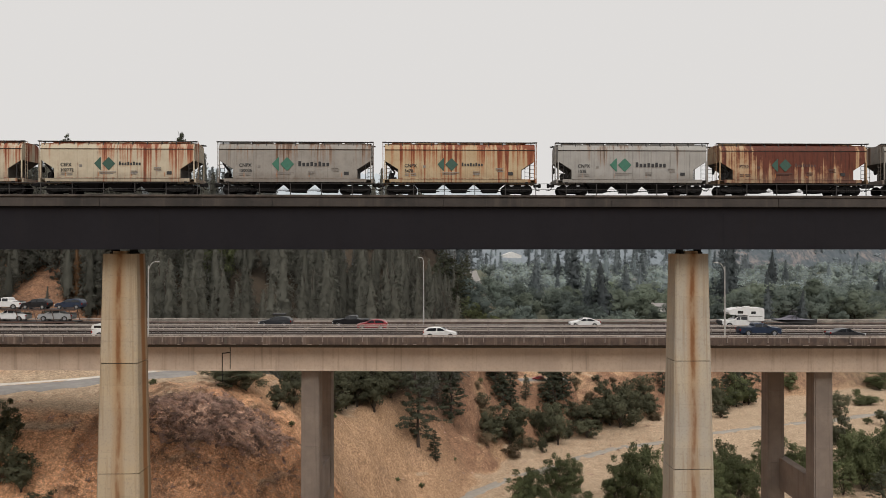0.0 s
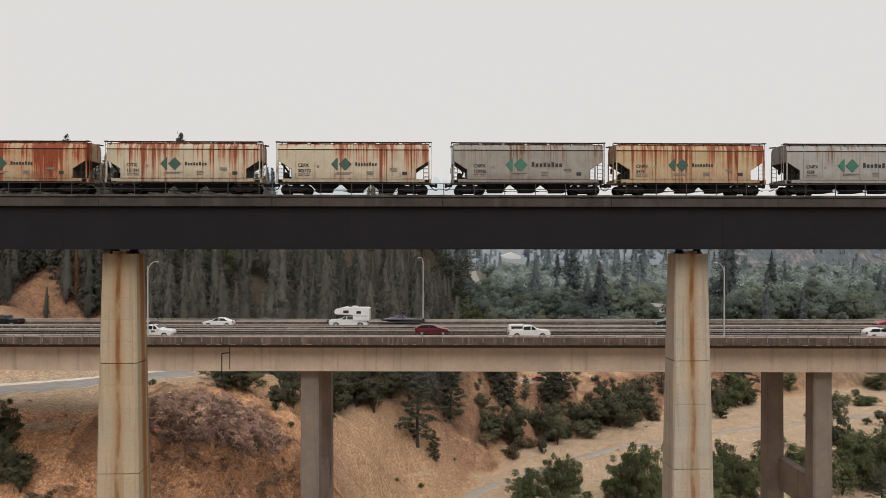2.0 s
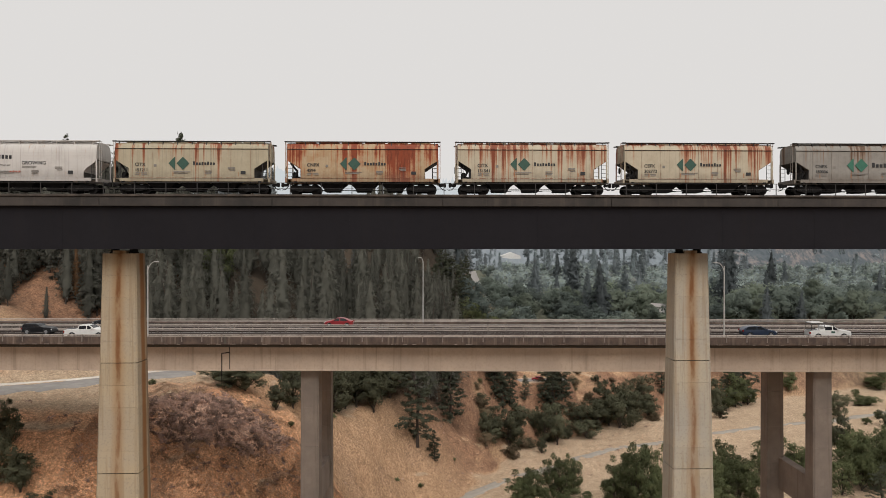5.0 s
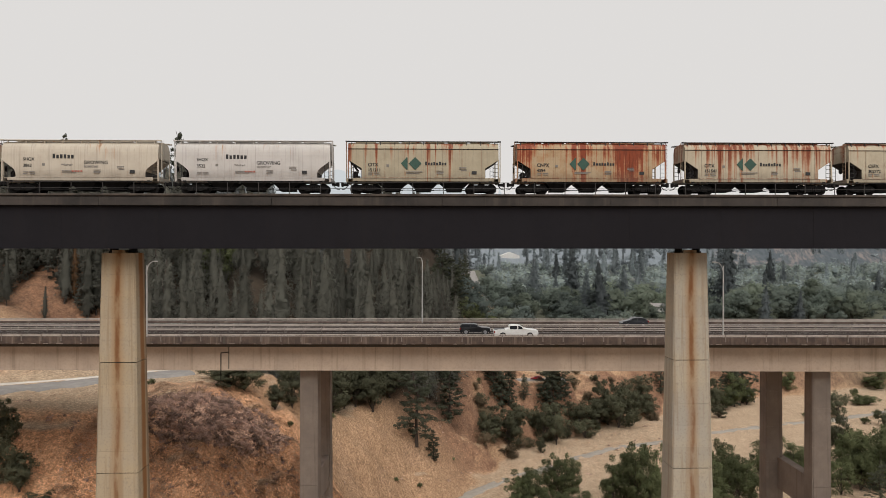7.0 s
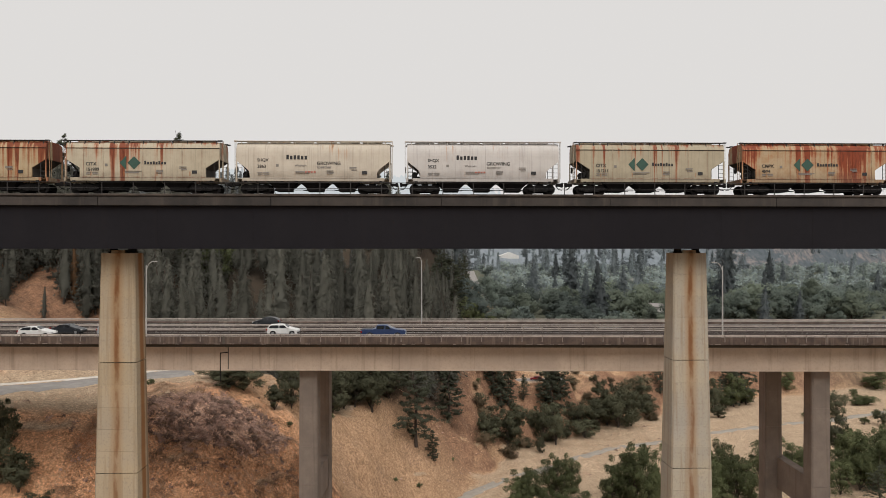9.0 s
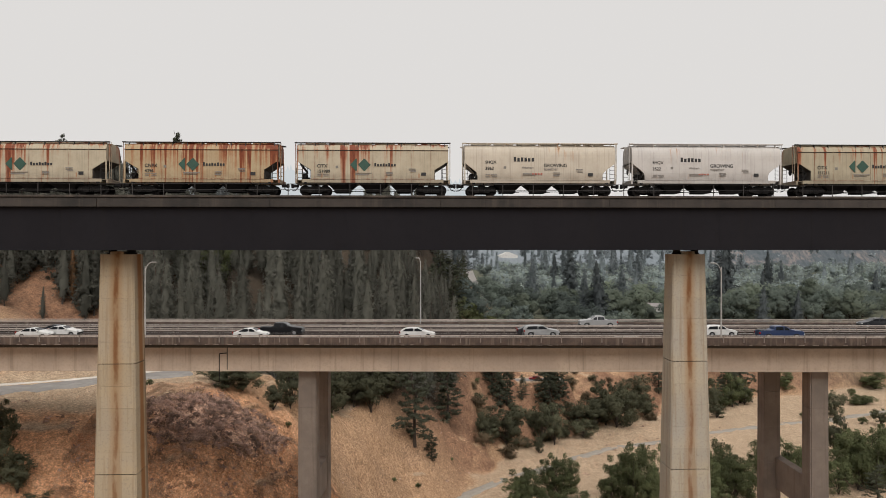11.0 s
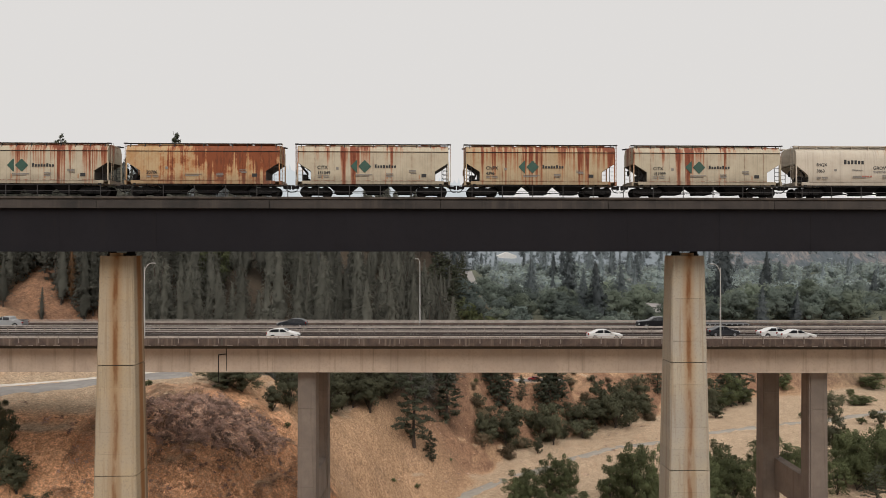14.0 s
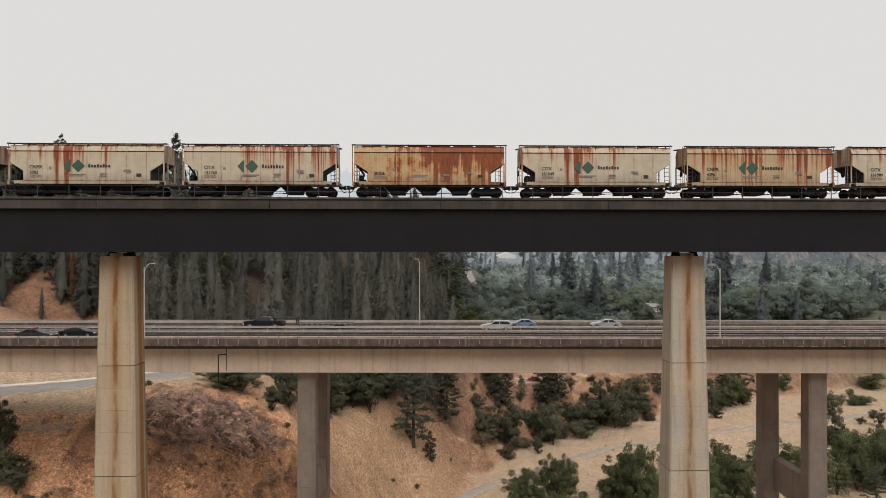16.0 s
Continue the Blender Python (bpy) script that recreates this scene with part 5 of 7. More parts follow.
def crowns(builts):
    out = []
    for bm, v, f, nor in builts:
        bm.free()
        out.append((v, f, nor))
    return out


def tree_kind(name, meshes, label, category, group):
    trunk, crown = meshes
    root = empty(name, pose(0, 0, -500), label, category, group)
    part("trunk", trunk, None, root)
    part("crown", crown, None, root)
    return root


PINES = [tree_kind("pine_tree", tree_meshes(conifer(s, 24, sp, ba, 19, 0.40, 0.32), NEEDLE), "dark green ponderosa pine on the dry slope", "pine tree", "pines on the hillside")
         for s, sp, ba in ((11, 0.27, 0.12), (12, 0.23, 0.08), (13, 0.30, 0.16), (14, 0.22, 0.05), (15, 0.26, 0.1), (16, 0.29, 0.06))]
BANK = [tree_kind("pine_tree", tree_meshes(ponderosa(s, 24, sp, ba, 70, 30, 0.215), NEEDLE_NEAR), "green pine on the steep bank", "pine tree", "pines on the bank") for s, sp, ba in ((84, 0.25, 0.04), (85, 0.28, 0.08), (86, 0.22, 0.03))]
SLOPE = [tree_kind("pine_tree", tree_meshes(ponderosa(s, 24, sp, 0.06, 84, 30, 0.26), NEEDLE), "broad dark pine on the red hillside", "pine tree", "pines on the hillside") for s, sp in ((87, 0.26), (88, 0.23))]
FIRS = [tree_kind("fir_tree", tree_meshes(conifer(s, 24, sp, ba, 54, 0.36, 0.45), NEEDLE_FAR), "blue-green conifer among the town's trees", "fir tree", "conifers in the town")
        for s, sp, ba in ((21, 0.27, 0.05), (22, 0.22, 0.04), (23, 0.31, 0.06))]
BROADS = [tree_kind("broadleaf_tree", tree_meshes(broadleaf(s, 10, sp, n, 0.15, 0.04, 1.0, 0.7, lo, 0.22), LEAF), "bushy green broadleaf tree on the valley floor", "tree", "valley trees")
          for s, sp, n, lo in ((31, 0.40, 7700, 64), (32, 0.36, 7200, 56), (33, 0.46, 7800, 72), (34, 0.42, 7700, 60))]
DARKS = [tree_kind("broadleaf_tree", tree_meshes(broadleaf(s, 10, sp, 5300, 0.197, 0.04, 1.0, 0.7, lo, 0.22), LEAF_DARK), "dark green bushy tree on the bank", "tree", "bank trees") for s, sp, lo in ((36, 0.40, 54), (37, 0.48, 64), (38, 0.36, 46))]
TOWNS = [tree_kind("willow_tree", tree_meshes(broadleaf(s, 14, sp, n, 0.42, 0.06, 1.0, 0.6, lo, 0.2, 1), LEAF_FAR), "soft green broadleaf tree in the hazy town", "tree", "town trees")
         for s, sp, n, lo in ((41, 0.50, 2700, 24), (42, 0.58, 2850, 30), (43, 0.46, 2500, 20), (44, 0.42, 2600, 34))]
LONE = [tree_kind("pine_tree", tree_meshes(ponderosa(s, 24, 0.27, 0.12, 64, 46, 0.18), NEEDLE_NEAR), "tall ponderosa pine with bare lower trunk", "pine tree", "pines on the hillside") for s in (81, 82)]
DEAD = [tree_kind("dead_pine_tree", tree_meshes(conifer(91, 24, 0.2, 0.1, 15, 0.36, 0.4), NEEDLE_DEAD), "dying pine with red-brown needles", "pine tree", "pines on the hillside")]
SCRUBS = [tree_kind("shrub", tree_meshes(broadleaf(s, 4, 0.6, 1300, 0.17, 0.03, 1.0, 0.7, 24, 0.25), m), lab, "shrub", "scrub on the bank") for s, m, lab in ((53, LEAF_DARK, "dark green undergrowth on the bank"), (54, LEAF_BROWN, "half-dry olive-brown shrub on the bank"), (55, LEAF_BROWN, "olive-brown thicket on the red bank"))]
BUSHES = [tree_kind("shrub", tree_meshes(broadleaf(s, 4, 0.55, 1500, 0.16, 0.1), LEAF), "low dark green shrub on the slope", "shrub", "shrubs on the slope") for s in (51, 52)]


def plant(kinds, x, y, scale, rng, wide=1.0, sink=0.15):
    k = kinds[rng.randint(len(kinds))]
    m = pose(x, y, height(x, y) - sink, rng.normal(0, 1.5), rng.normal(0, 1.5), rng.uniform(0, 360))
    ob = copy_thing(k, m @ Matrix.Diagonal((scale * wide, scale * wide, scale, 1)))
    return ob


def at_px(px, y):
    """Plan place on the line of sight that leaves the eye at the bearing px."""
    return (px - 784) / 1358 * y, y


# treeless wedges along the camera's view of each house: bearing, distance, half width
SIGHT_GAPS = ((952, 520, 15), (1035, 560, 12), (1130, 700, 12), (905, 1150, 20), (1165, 430, 14), (1080, 900, 12), (1210, 800, 12))


def forest():
    rng = np.random.RandomState(5)
    placed = []
    tries = 0
    # pine wood on the hill behind the highway; the back rows are one mass
    back = []
    while len(placed) < 430 and tries < 12000:
        tries += 1
        y = rng.uniform(165, 420)
        x = rng.uniform(-0.66 * y, 0.028 * y - 2)
        u = y + 0.9 * min(-x, 110)
        if u < 228 or (x < -0.43 * y and u < 312):
            continue
        if any((x - a) ** 2 + (y - b) ** 2 < (2.6 + 0.0052 * y) ** 2 for a, b in placed):
            continue
        placed.append((x, y))
        if y < 270 or x > -0.1 * y:
            plant(PINES, x, y, min(rng.uniform(0.85, 1.3) * (0.68 if y > 270 else 1.0), (67.9 + 0.125 * y - height(x, y)) / 24), rng)
        elif x < -0.22 * y:
            size = min(rng.uniform(0.75, 0.95), (67.9 + rng.uniform(0.115, 0.13) * y - height(x, y)) / 24)
            if size > 0.25:
                back.append((x, y, size))
        else:
            # trees sized so that, from the camera, their tops stay behind the bridge
            size = min(0.8, (67.9 + 0.066 * y - height(x, y)) / 24) * rng.uniform(0.8, 1.0)
            if size > 0.3:
                back.append((x, y, size))
    for _ in range(30):
        y = rng.uniform(228, 268)
        plant(PINES, rng.uniform(-0.36, 0.02) * y, y, rng.uniform(0.9, 1.35), rng)
    for _ in range(50):
        y = rng.uniform(222, 330)
        x = rng.uniform(-0.62, -0.40) * y
        if y + 0.9 * min(-x, 110) > 316:
            plant(PINES, x, y, rng.uniform(0.6, 1.1), rng)
    for _ in range(26):
        y = rng.uniform(272, 330)
        plant(PINES, *at_px(rng.uniform(596, 738), y), rng.uniform(0.6, 0.8), rng)
    for _ in range(14):
        y = rng.uniform(244, 300)
        plant(PINES, *at_px(rng.uniform(728, 800), y), rng.uniform(0.75, 1.0), rng)
    # pines placed by bearing to cover the hill's bare end from the camera
    for _ in range(70):
        y = rng.uniform(330, 480)
        back.append((*at_px(rng.uniform(786, 828), y), rng.uniform(0.6, 1.0)))
    woods("pine_wood", [(x, y, size, i % 2) for i, (x, y, size) in enumerate(back)], crowns([conifer(18, 24, 0.22, 0.08, 6, 0.62, 0.5, 1.4), conifer(19, 24, 0.19, 0.05, 6, 0.62, 0.5, 1.4)]), NEEDLE_HILL_HAZE, "dense pine wood on the hilltop, paled to look hazy")
    # town: broadleaf trees and conifers on the flat beyond
    n = 0
    cells = {}
    far_cone, far_round = [], []
    while n < 470:
        y = 315 + 900 * rng.uniform(0, 1) ** 1.5
        x = rng.uniform(0.032 * y, 0.66 * y)
        if abs(x - np.interp(y, (470, 640, 780, 1080), (25, 30, 34, 43))) < 19 and y > 420:
            continue
        if crest_distance(np.array([x]), np.array([y]))[0] < 8:
            continue
        b = 784 + 1358 * x / y
        if 822 < b < 870 and 340 < y < 470:
            continue
        if any(abs(b - hp) < hw and hy - 170 < y < hy + 6 for hp, hy, hw in SIGHT_GAPS):
            continue
        gap = 6.0 + 0.0075 * y
        near = [q for i in (-1, 0, 1) for j in (-1, 0, 1) for q in cells.get((int(x // 16) + i, int(y // 16) + j), ())]
        if any((x - a) ** 2 + (y - b) ** 2 < gap * gap for a, b in near):
            continue
        cells.setdefault((int(x // 16), int(y // 16)), []).append((x, y))
        n += 1
        cone = rng.uniform() < (0.05 if y < 470 else 0.07)
        size = rng.uniform(0.7, 1.2) if cone else rng.uniform(0.6, 1.3)
        if y < 470:
            plant(FIRS if cone else TOWNS, x, y, size, rng, 1.0 if cone else 1.15)
        else:
            (far_cone if cone else far_round).append((x, y, size, rng.randint(2)))
    for _ in range(24):
        y = rng.uniform(620, 1180)
        far_cone.append((*at_px(rng.uniform(850, 1300), y), rng.uniform(1.0, 1.9), rng.randint(2)))
    misty = []
    for _ in range(760):
        y = rng.uniform(1262, 1496)
        px = rng.uniform(800, 1600)
        if abs(px - 904) > 26 and (px < 1330 or rng.uniform() < 0.45):
            misty.append((*at_px(px, y), rng.uniform(0.6, 1.3), 0 if rng.uniform() < 0.45 else 1))
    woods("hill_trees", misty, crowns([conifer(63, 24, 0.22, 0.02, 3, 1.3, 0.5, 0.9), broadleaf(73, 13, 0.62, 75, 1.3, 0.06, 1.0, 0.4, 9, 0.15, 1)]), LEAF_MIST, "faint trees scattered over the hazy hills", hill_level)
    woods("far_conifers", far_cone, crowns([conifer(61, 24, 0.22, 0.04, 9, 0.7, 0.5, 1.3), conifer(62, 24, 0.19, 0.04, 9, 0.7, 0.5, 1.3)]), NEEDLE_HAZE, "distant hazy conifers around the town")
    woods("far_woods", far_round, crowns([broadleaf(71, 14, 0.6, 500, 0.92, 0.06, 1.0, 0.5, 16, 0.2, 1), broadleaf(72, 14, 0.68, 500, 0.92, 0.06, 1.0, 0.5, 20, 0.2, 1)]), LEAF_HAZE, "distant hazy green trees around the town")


forest()
TR = np.random.RandomState(77)
# single pines on the slope: bearing, distance, scale
for px, y, s in ((870, 268, 0.62), (884, 268, 0.68), (896, 270, 0.6), (923, 274, 0.38), (962, 279, 0.78), (976, 279, 0.85), (988, 281, 0.7), (1165, 318, 0.6), (1290, 320, 1.0), (1310, 326, 1.1), (1556, 198, 0.52), (763, 213, 0.36), (790, 234, 0.85),
                 (8, 196, 0.55), (75, 198, 0.35), (15, 207, 0.75), (45, 214, 0.7), (110, 208, 0.8), (130, 213, 0.85), (150, 206, 0.9), (166, 209, 0.9), (95, 222, 0.9), (70, 228, 0.9), (30, 226, 0.9), (5, 228, 1.0), (140, 226, 1.0), (170, 220, 0.9),
                 (800, 300, 0.8), (812, 330, 0.9), (806, 360, 1.0), (818, 345, 0.8), (824, 345, 0.6), (796, 320, 0.9), (818, 380, 0.8), (448, 296, 0.95), (457, 288, 0.85), (438, 306, 0.95), (466, 300, 0.9), (426, 292, 0.85), (768, 300, 0.8), (776, 316, 0.9), (700, 236, 1.0), (668, 232, 0.9), (688, 246, 1.0), (706, 252, 1.05), (718, 262, 1.1), (697, 270, 1.1), (726, 275, 1.0), (712, 240, 0.8),
                 (1008, 420, 1.7), (1062, 380, 1.3), (1100, 400, 1.1), (1350, 360, 1.0), (1280, 420, 1.9), (1410, 365, 0.9), (1560, 370, 1.1), (940, 470, 1.2), (980, 640, 1.3), (1130, 560, 1.3), (1360, 520, 1.4)):
    plant(FIRS if y > 350 else BANK if px > 740 else PINES, *at_px(px + 7, y), s, TR, 1.3 if 740 < px and y < 330 else 1.0)
for px, y, s in ((733, 212, 1.15),):
    plant(LONE, *at_px(px + 7, y), s, TR, 1.1)
for px, y, s in ((38, 212, 0.72), (62, 218, 0.85), (4, 205, 0.62), (20, 224, 1.0), (108, 214, 0.72), (160, 208, 0.75), (88, 228, 1.0), (128, 224, 0.95), (176, 216, 1.0), (2, 198, 0.42), (150, 232, 1.1), (50, 236, 1.1)):
    plant(SLOPE, *at_px(px, y), s, TR)
for px, y, s in ((120, 209, 0.62), (136, 210, 0.7), (455, 300, 0.9)):
    plant(DEAD, *at_px(px, y), s, TR)
# two pines that stand above the rest of the skyline
for px, y, top in ((315, 330, 119.0), (117, 345, 119.5)):
    x, _ = at_px(px, y)
    plant(LONE, x, y, (top - height(x, y)) / 24.0, TR, 0.62)
# rounded crowns along the edge of the town: bearing, distance, scale
for px, y, s in ((890, 402, 1.1), (910, 388, 1.35), (922, 392, 1.3), (990, 376, 0.9), (1056, 392, 1.25), (1085, 370, 0.7), (1120, 388, 1.3), (1138, 380, 0.9), (886, 378, 0.7),
                 (1300, 382, 1.2), (1326, 396, 1.35), (1366, 390, 1.25), (1392, 398, 0.9), (1428, 384, 0.75), (1456, 392, 1.1), (1504, 388, 1.15), (1528, 396, 0.9), (1548, 380, 0.6), (1266, 384, 0.7), (1482, 378, 0.5)):
    plant(TOWNS, *at_px(px + 7, y), s, TR, 1.1)
# birches and scrub at the edge of the pine wood: bearing, distance, scale
for px, y, s in ((364, 236, 2.2), (376, 240, 2.0), (742, 262, 0.8), (762, 268, 0.85), (784, 275, 0.85), (806, 282, 0.9), (824, 290, 1.0), (748, 290, 1.1), (838, 300, 1.0), (815, 312, 1.2), (852, 440, 0.6), (868, 430, 0.7), (836, 420, 0.7), (846, 316, 1.1), (858, 318, 1.2), (870, 326, 1.3), (835, 322, 1.2)):
    plant(BROADS, *at_px(px + 3, y), s, TR, 0.9)
# broad-leaved trees and bushes on the bank and the valley floor: bearing, distance, height, breadth
for px, y, tall, broad in ((895, 254, 14.9, 11), (852, 243, 10, 5), (868, 247, 6, 5), (958, 262, 15, 8), (980, 262, 15, 9), (952, 251, 6.5, 3.3), (1020, 279, 11, 9), (1050, 280, 12, 11), (1072, 286, 18, 11), (1090, 283, 15, 12), (1108, 288, 16, 10), (1128, 302, 14, 10), (866, 250, 7, 6), (938, 268, 7, 6), (912, 266, 8, 7), (1032, 272, 7, 8), (1142, 298, 10, 9), (1000, 270, 5, 6),
                           (912, 195, 10.5, 7), (932, 196, 12.5, 8.5), (948, 193, 9, 6), (974, 210, 12.5, 6), (990, 209, 11, 6), (1010, 211, 11.5, 5), (1000, 196, 8, 7), (1035, 195, 6.5, 6), (1078, 200, 12.5, 6.5), (1100, 201, 15, 7.5), (1120, 199, 19, 9), (1138, 197, 15, 7), (1154, 198, 17.5, 6),
                           (1276, 208, 17, 8), (1262, 206, 14, 6.5), (1300, 204, 13, 8), (1322, 204, 13.5, 7.5), (1262, 199, 9, 7.3), (1398, 224, 12.7, 8.3), (1412, 230, 7, 6), (1345, 226, 12, 7),
                           (1478, 301, 10.4, 7.5), (1482, 243, 15, 8), (1502, 238, 13, 8), (1520, 216, 16, 9), (1545, 215, 19, 10), (1566, 222, 18, 9), (1560, 288, 7, 5), (1528, 324, 4.5, 8), (1515, 322, 3.5, 6), (1550, 355, 9, 13), (1500, 224, 10, 9), (1484, 212, 10, 7), (1580, 216, 16, 10),
                           (1262, 308, 15, 7), (1296, 318, 16, 9), (1276, 312, 8, 8), (1318, 322, 11, 8), (1268, 300, 6, 6), (1390, 345, 9.4, 9),
                           (400, 152, 4.8, 6.6), (428, 155, 6, 6.8), (380, 157, 3.5, 4.6), (482, 154, 5.6, 4.1), (512, 165, 9.9, 6), (625, 207, 12, 7.6), (655, 209, 14, 9.2), (685, 220, 12, 9.7), (605, 205, 11, 7), (640, 214, 15, 8), (560, 190, 11, 7), (585, 196, 12, 8),
                           (2, 121, 8.4, 4.4), (30, 112, 5.8, 5), (66, 110, 4.5, 4), (-10, 113, 9, 5), (48, 107, 4.0, 5), (90, 105, 3.2, 5), (118, 104, 2.6, 4.5), (20, 106, 6.0, 5), (140, 103, 2.0, 4)):
    x, _ = at_px(px + 7, y)
    plant(DARKS if 240 < y < 310 or 370 < px < 700 or px < 100 else BROADS, x, y, tall / 9.8, TR, broad / tall * (1.4 if 240 < y < 310 else 1.55))
for px, y, s in ((515, 152, 0.33), (590, 184, 0.4), (703, 196, 0.35), (745, 200, 0.35), (270, 150, 0.4), (1535, 290, 0.8), (1555, 300, 0.8), (1540, 320, 0.9), (1515, 340, 0.9), (1430, 300, 0.7), (850, 262, 0.5), (805, 222, 0.25)):
    plant(BUSHES, *at_px(px, y), s, TR)
for _ in range(120):
    px, y = TR.uniform(835, 1172), TR.uniform(240, 308)
    x, _y = at_px(px, y)
    s = crest_distance(np.array([x]), np.array([y]))[0]
    if -26 < s < 1 and not (915 < px < 965 and y > 268):
        plant(SCRUBS, x, y, TR.uniform(0.45, 1.15), TR, 1.2)
for kinds in (SCRUBS, SLOPE, PINES, BANK, DARKS, DEAD, LONE, FIRS, BROADS, TOWNS, BUSHES):
    for pattern in kinds:
        for ob in (*pattern.children_recursive, pattern):
            bpy.data.objects.remove(ob)


def on_patch(x, y):
    """Share of sagebrush on the mound's side, 0 to 1, in plan."""
    a = ((x + 40.5) * 0.82 + (y - 138.0) * 0.57) / 12.5
    b = (-(x + 40.5) * 0.57 + (y - 138.0) * 0.82) / 7.2
    return 1.25 - a * a - b * b


def slope_scrub():
    """Sagebrush and tufts of dry grass over the slopes."""
    rng = np.random.RandomState(9)
    for name, n, mat, label in (("sagebrush", 1900, SAGE, "grey-brown sagebrush over the dry slope"), ("dry_grass", 34000, DRY, "tufts of dry straw-coloured grass")):
        sage = name == "sagebrush"
        x = np.concatenate([rng.uniform(-82, 110, n * 4), rng.uniform(-58, -18, n * 3)])
        y = np.concatenate([rng.uniform(98, 290, n * 4), rng.uniform(112, 152, n * 3)])
        mix = rng.permutation(len(x))
        x, y = x[mix], y[mix]
        s = crest_distance(x, y)
        keep = (s > -50) & (s < (2 if sage else 9)) & (np.abs(x / y) < 0.62)
        if sage:
            keep &= rng.uniform(0, 1, len(x)) < np.where(on_patch(x, y) + 0.35 * wavy(x, y, 9, 13) > 0.1, 1.0, np.where(wavy(x, y, 15, 12) > 0.45, 0.22, 0.015))
        else:
            keep &= on_patch(x, y) + 0.3 * wavy(x, y, 9, 13) < 0.5 + 0.4 * rng.uniform(0, 1, len(x))
        x, y = x[keep][:n], y[keep][:n]
        z = ground_height(x, y)
        k = 26 if sage else 4
        r = rng.uniform(0.3, 1.0, len(x)) ** 1.5 * (0.6 if sage else 0.42)
        spread = np.array([0.6, 0.6, 0.28]) if sage else np.array([0.55, 0.55, 0.25])
        c = np.repeat(np.stack([x, y, z + r * 0.3], 1), k, axis=0) + rng.normal(0, 1, (len(x) * k, 3)) * np.repeat(r, k)[:, None] * spread
        way = c - np.repeat(np.stack([x, y, z - 0.1], 1), k, axis=0)
        v, f, nor = leaf_cards(rng, c, 0.16 if sage else 0.15, way + np.array([0, -0.1, 0.2]), 1.3, along=None if sage else way * np.array([1, 1, 2.0]), slim=0.5 if sage else 0.3)
        tagged(new(name, mesh_of(name, v.tolist(), f.tolist(), mat, normals=nor)), label, "scrub", kind="stuff")


slope_scrub()


# ---------------------------------------------------------------- houses of the town
def house(x, y, w, d, h, turn, wall, roof, label, z=None):
    root = empty("house", pose(x, y, height(x, y) - 0.3 if z is None else z, 0, 0, turn), label, "house", "town houses")
    part("wall", a_box(-w / 2, w / 2, -d / 2, d / 2, 0, h, 0.03), wall, root)
    bm = bmesh.new()
    prism(bm, [(-w / 2 - 0.5, h), (w / 2 + 0.5, h), (w / 2 + 0.5, h + 0.25), (0, h + 0.2 * w), (-w / 2 - 0.5, h + 0.25)], -d / 2 - 0.5, d / 2 + 0.5)
    part("roof", bm, roof, root)
    for k in range(3):
        win = part("window", a_box(-w / 2 + 0.8 + k * w / 3, -w / 2 + 2.0 + k * w / 3, -d / 2 - 0.05, -d / 2 + 0.02, 1.1, 2.4, 0.02), GLASS, root)
    return root


GLASS = plain("dark_window_glass", (0.02, 0.022, 0.025), 0.08)
H_WHITE = mottled("white_siding", (0.72, 0.71, 0.68), (0.62, 0.60, 0.57), 0.6, 0.7)
H_TAN = mottled("tan_siding", (0.52, 0.42, 0.36), (0.45, 0.36, 0.30), 0.6, 0.7)
H_ROOF = mottled("grey_shingles", (0.36, 0.33, 0.31), (0.28, 0.26, 0.25), 0.8, 0.9)
for px, y, w, d, h, turn, wm, lab in ((952, 520, 12, 16, 4, 70, H_TAN, "tan house with grey roof among trees"), (1035, 560, 10, 12, 4, 20, H_WHITE, "white house among trees"), (1130, 700, 14, 10, 6, 30, H_WHITE, "white two-storey house among trees"),
                                      (1165, 430, 9, 9, 3.2, 45, H_WHITE, "white house behind the highway"), (1080, 900, 16, 12, 6, 0, H_WHITE, "pale house in the distance"),
                                      (1210, 800, 16, 12, 6, 15, H_TAN, "tan house in the distance")):
    house(*at_px(px, y), w, d, h, turn, wm, H_ROOF, lab)
house(*at_px(904, 1385), 34, 18, 8, 8, H_WHITE, H_WHITE, "long white building on the hazy hillside", 48.0)


# ---------------------------------------------------------------- road vehicles
TYRE = plain("tyre_rubber", (0.02, 0.019, 0.019), 0.85)
RIM = plain("alloy_rim", (0.45, 0.45, 0.46), 0.35, 0.7)
LAMP_RED = plain("tail_lamp_red", (0.30, 0.015, 0.012), 0.25)
LAMP_CLEAR = plain("head_lamp_clear", (0.65, 0.65, 0.66), 0.15)
TRIM = plain("black_trim", (0.025, 0.024, 0.024), 0.5)


def enamel(name, col):
    m, nt, b = start(name, 0.3)
    n = noise_tex(nt, 2.0, detail=4)
    nt.links.new(mix_col(nt, ramp(nt, n, 0.3, 0.7), col, tuple(c * 0.9 for c in col)), b.inputs["Base Color"])
    b.inputs["Coat Weight"].default_value = 0.05
    b.inputs["Specular IOR Level"].default_value = 0.35
    b.inputs["Coat Roughness"].default_value = 0.08
    return m


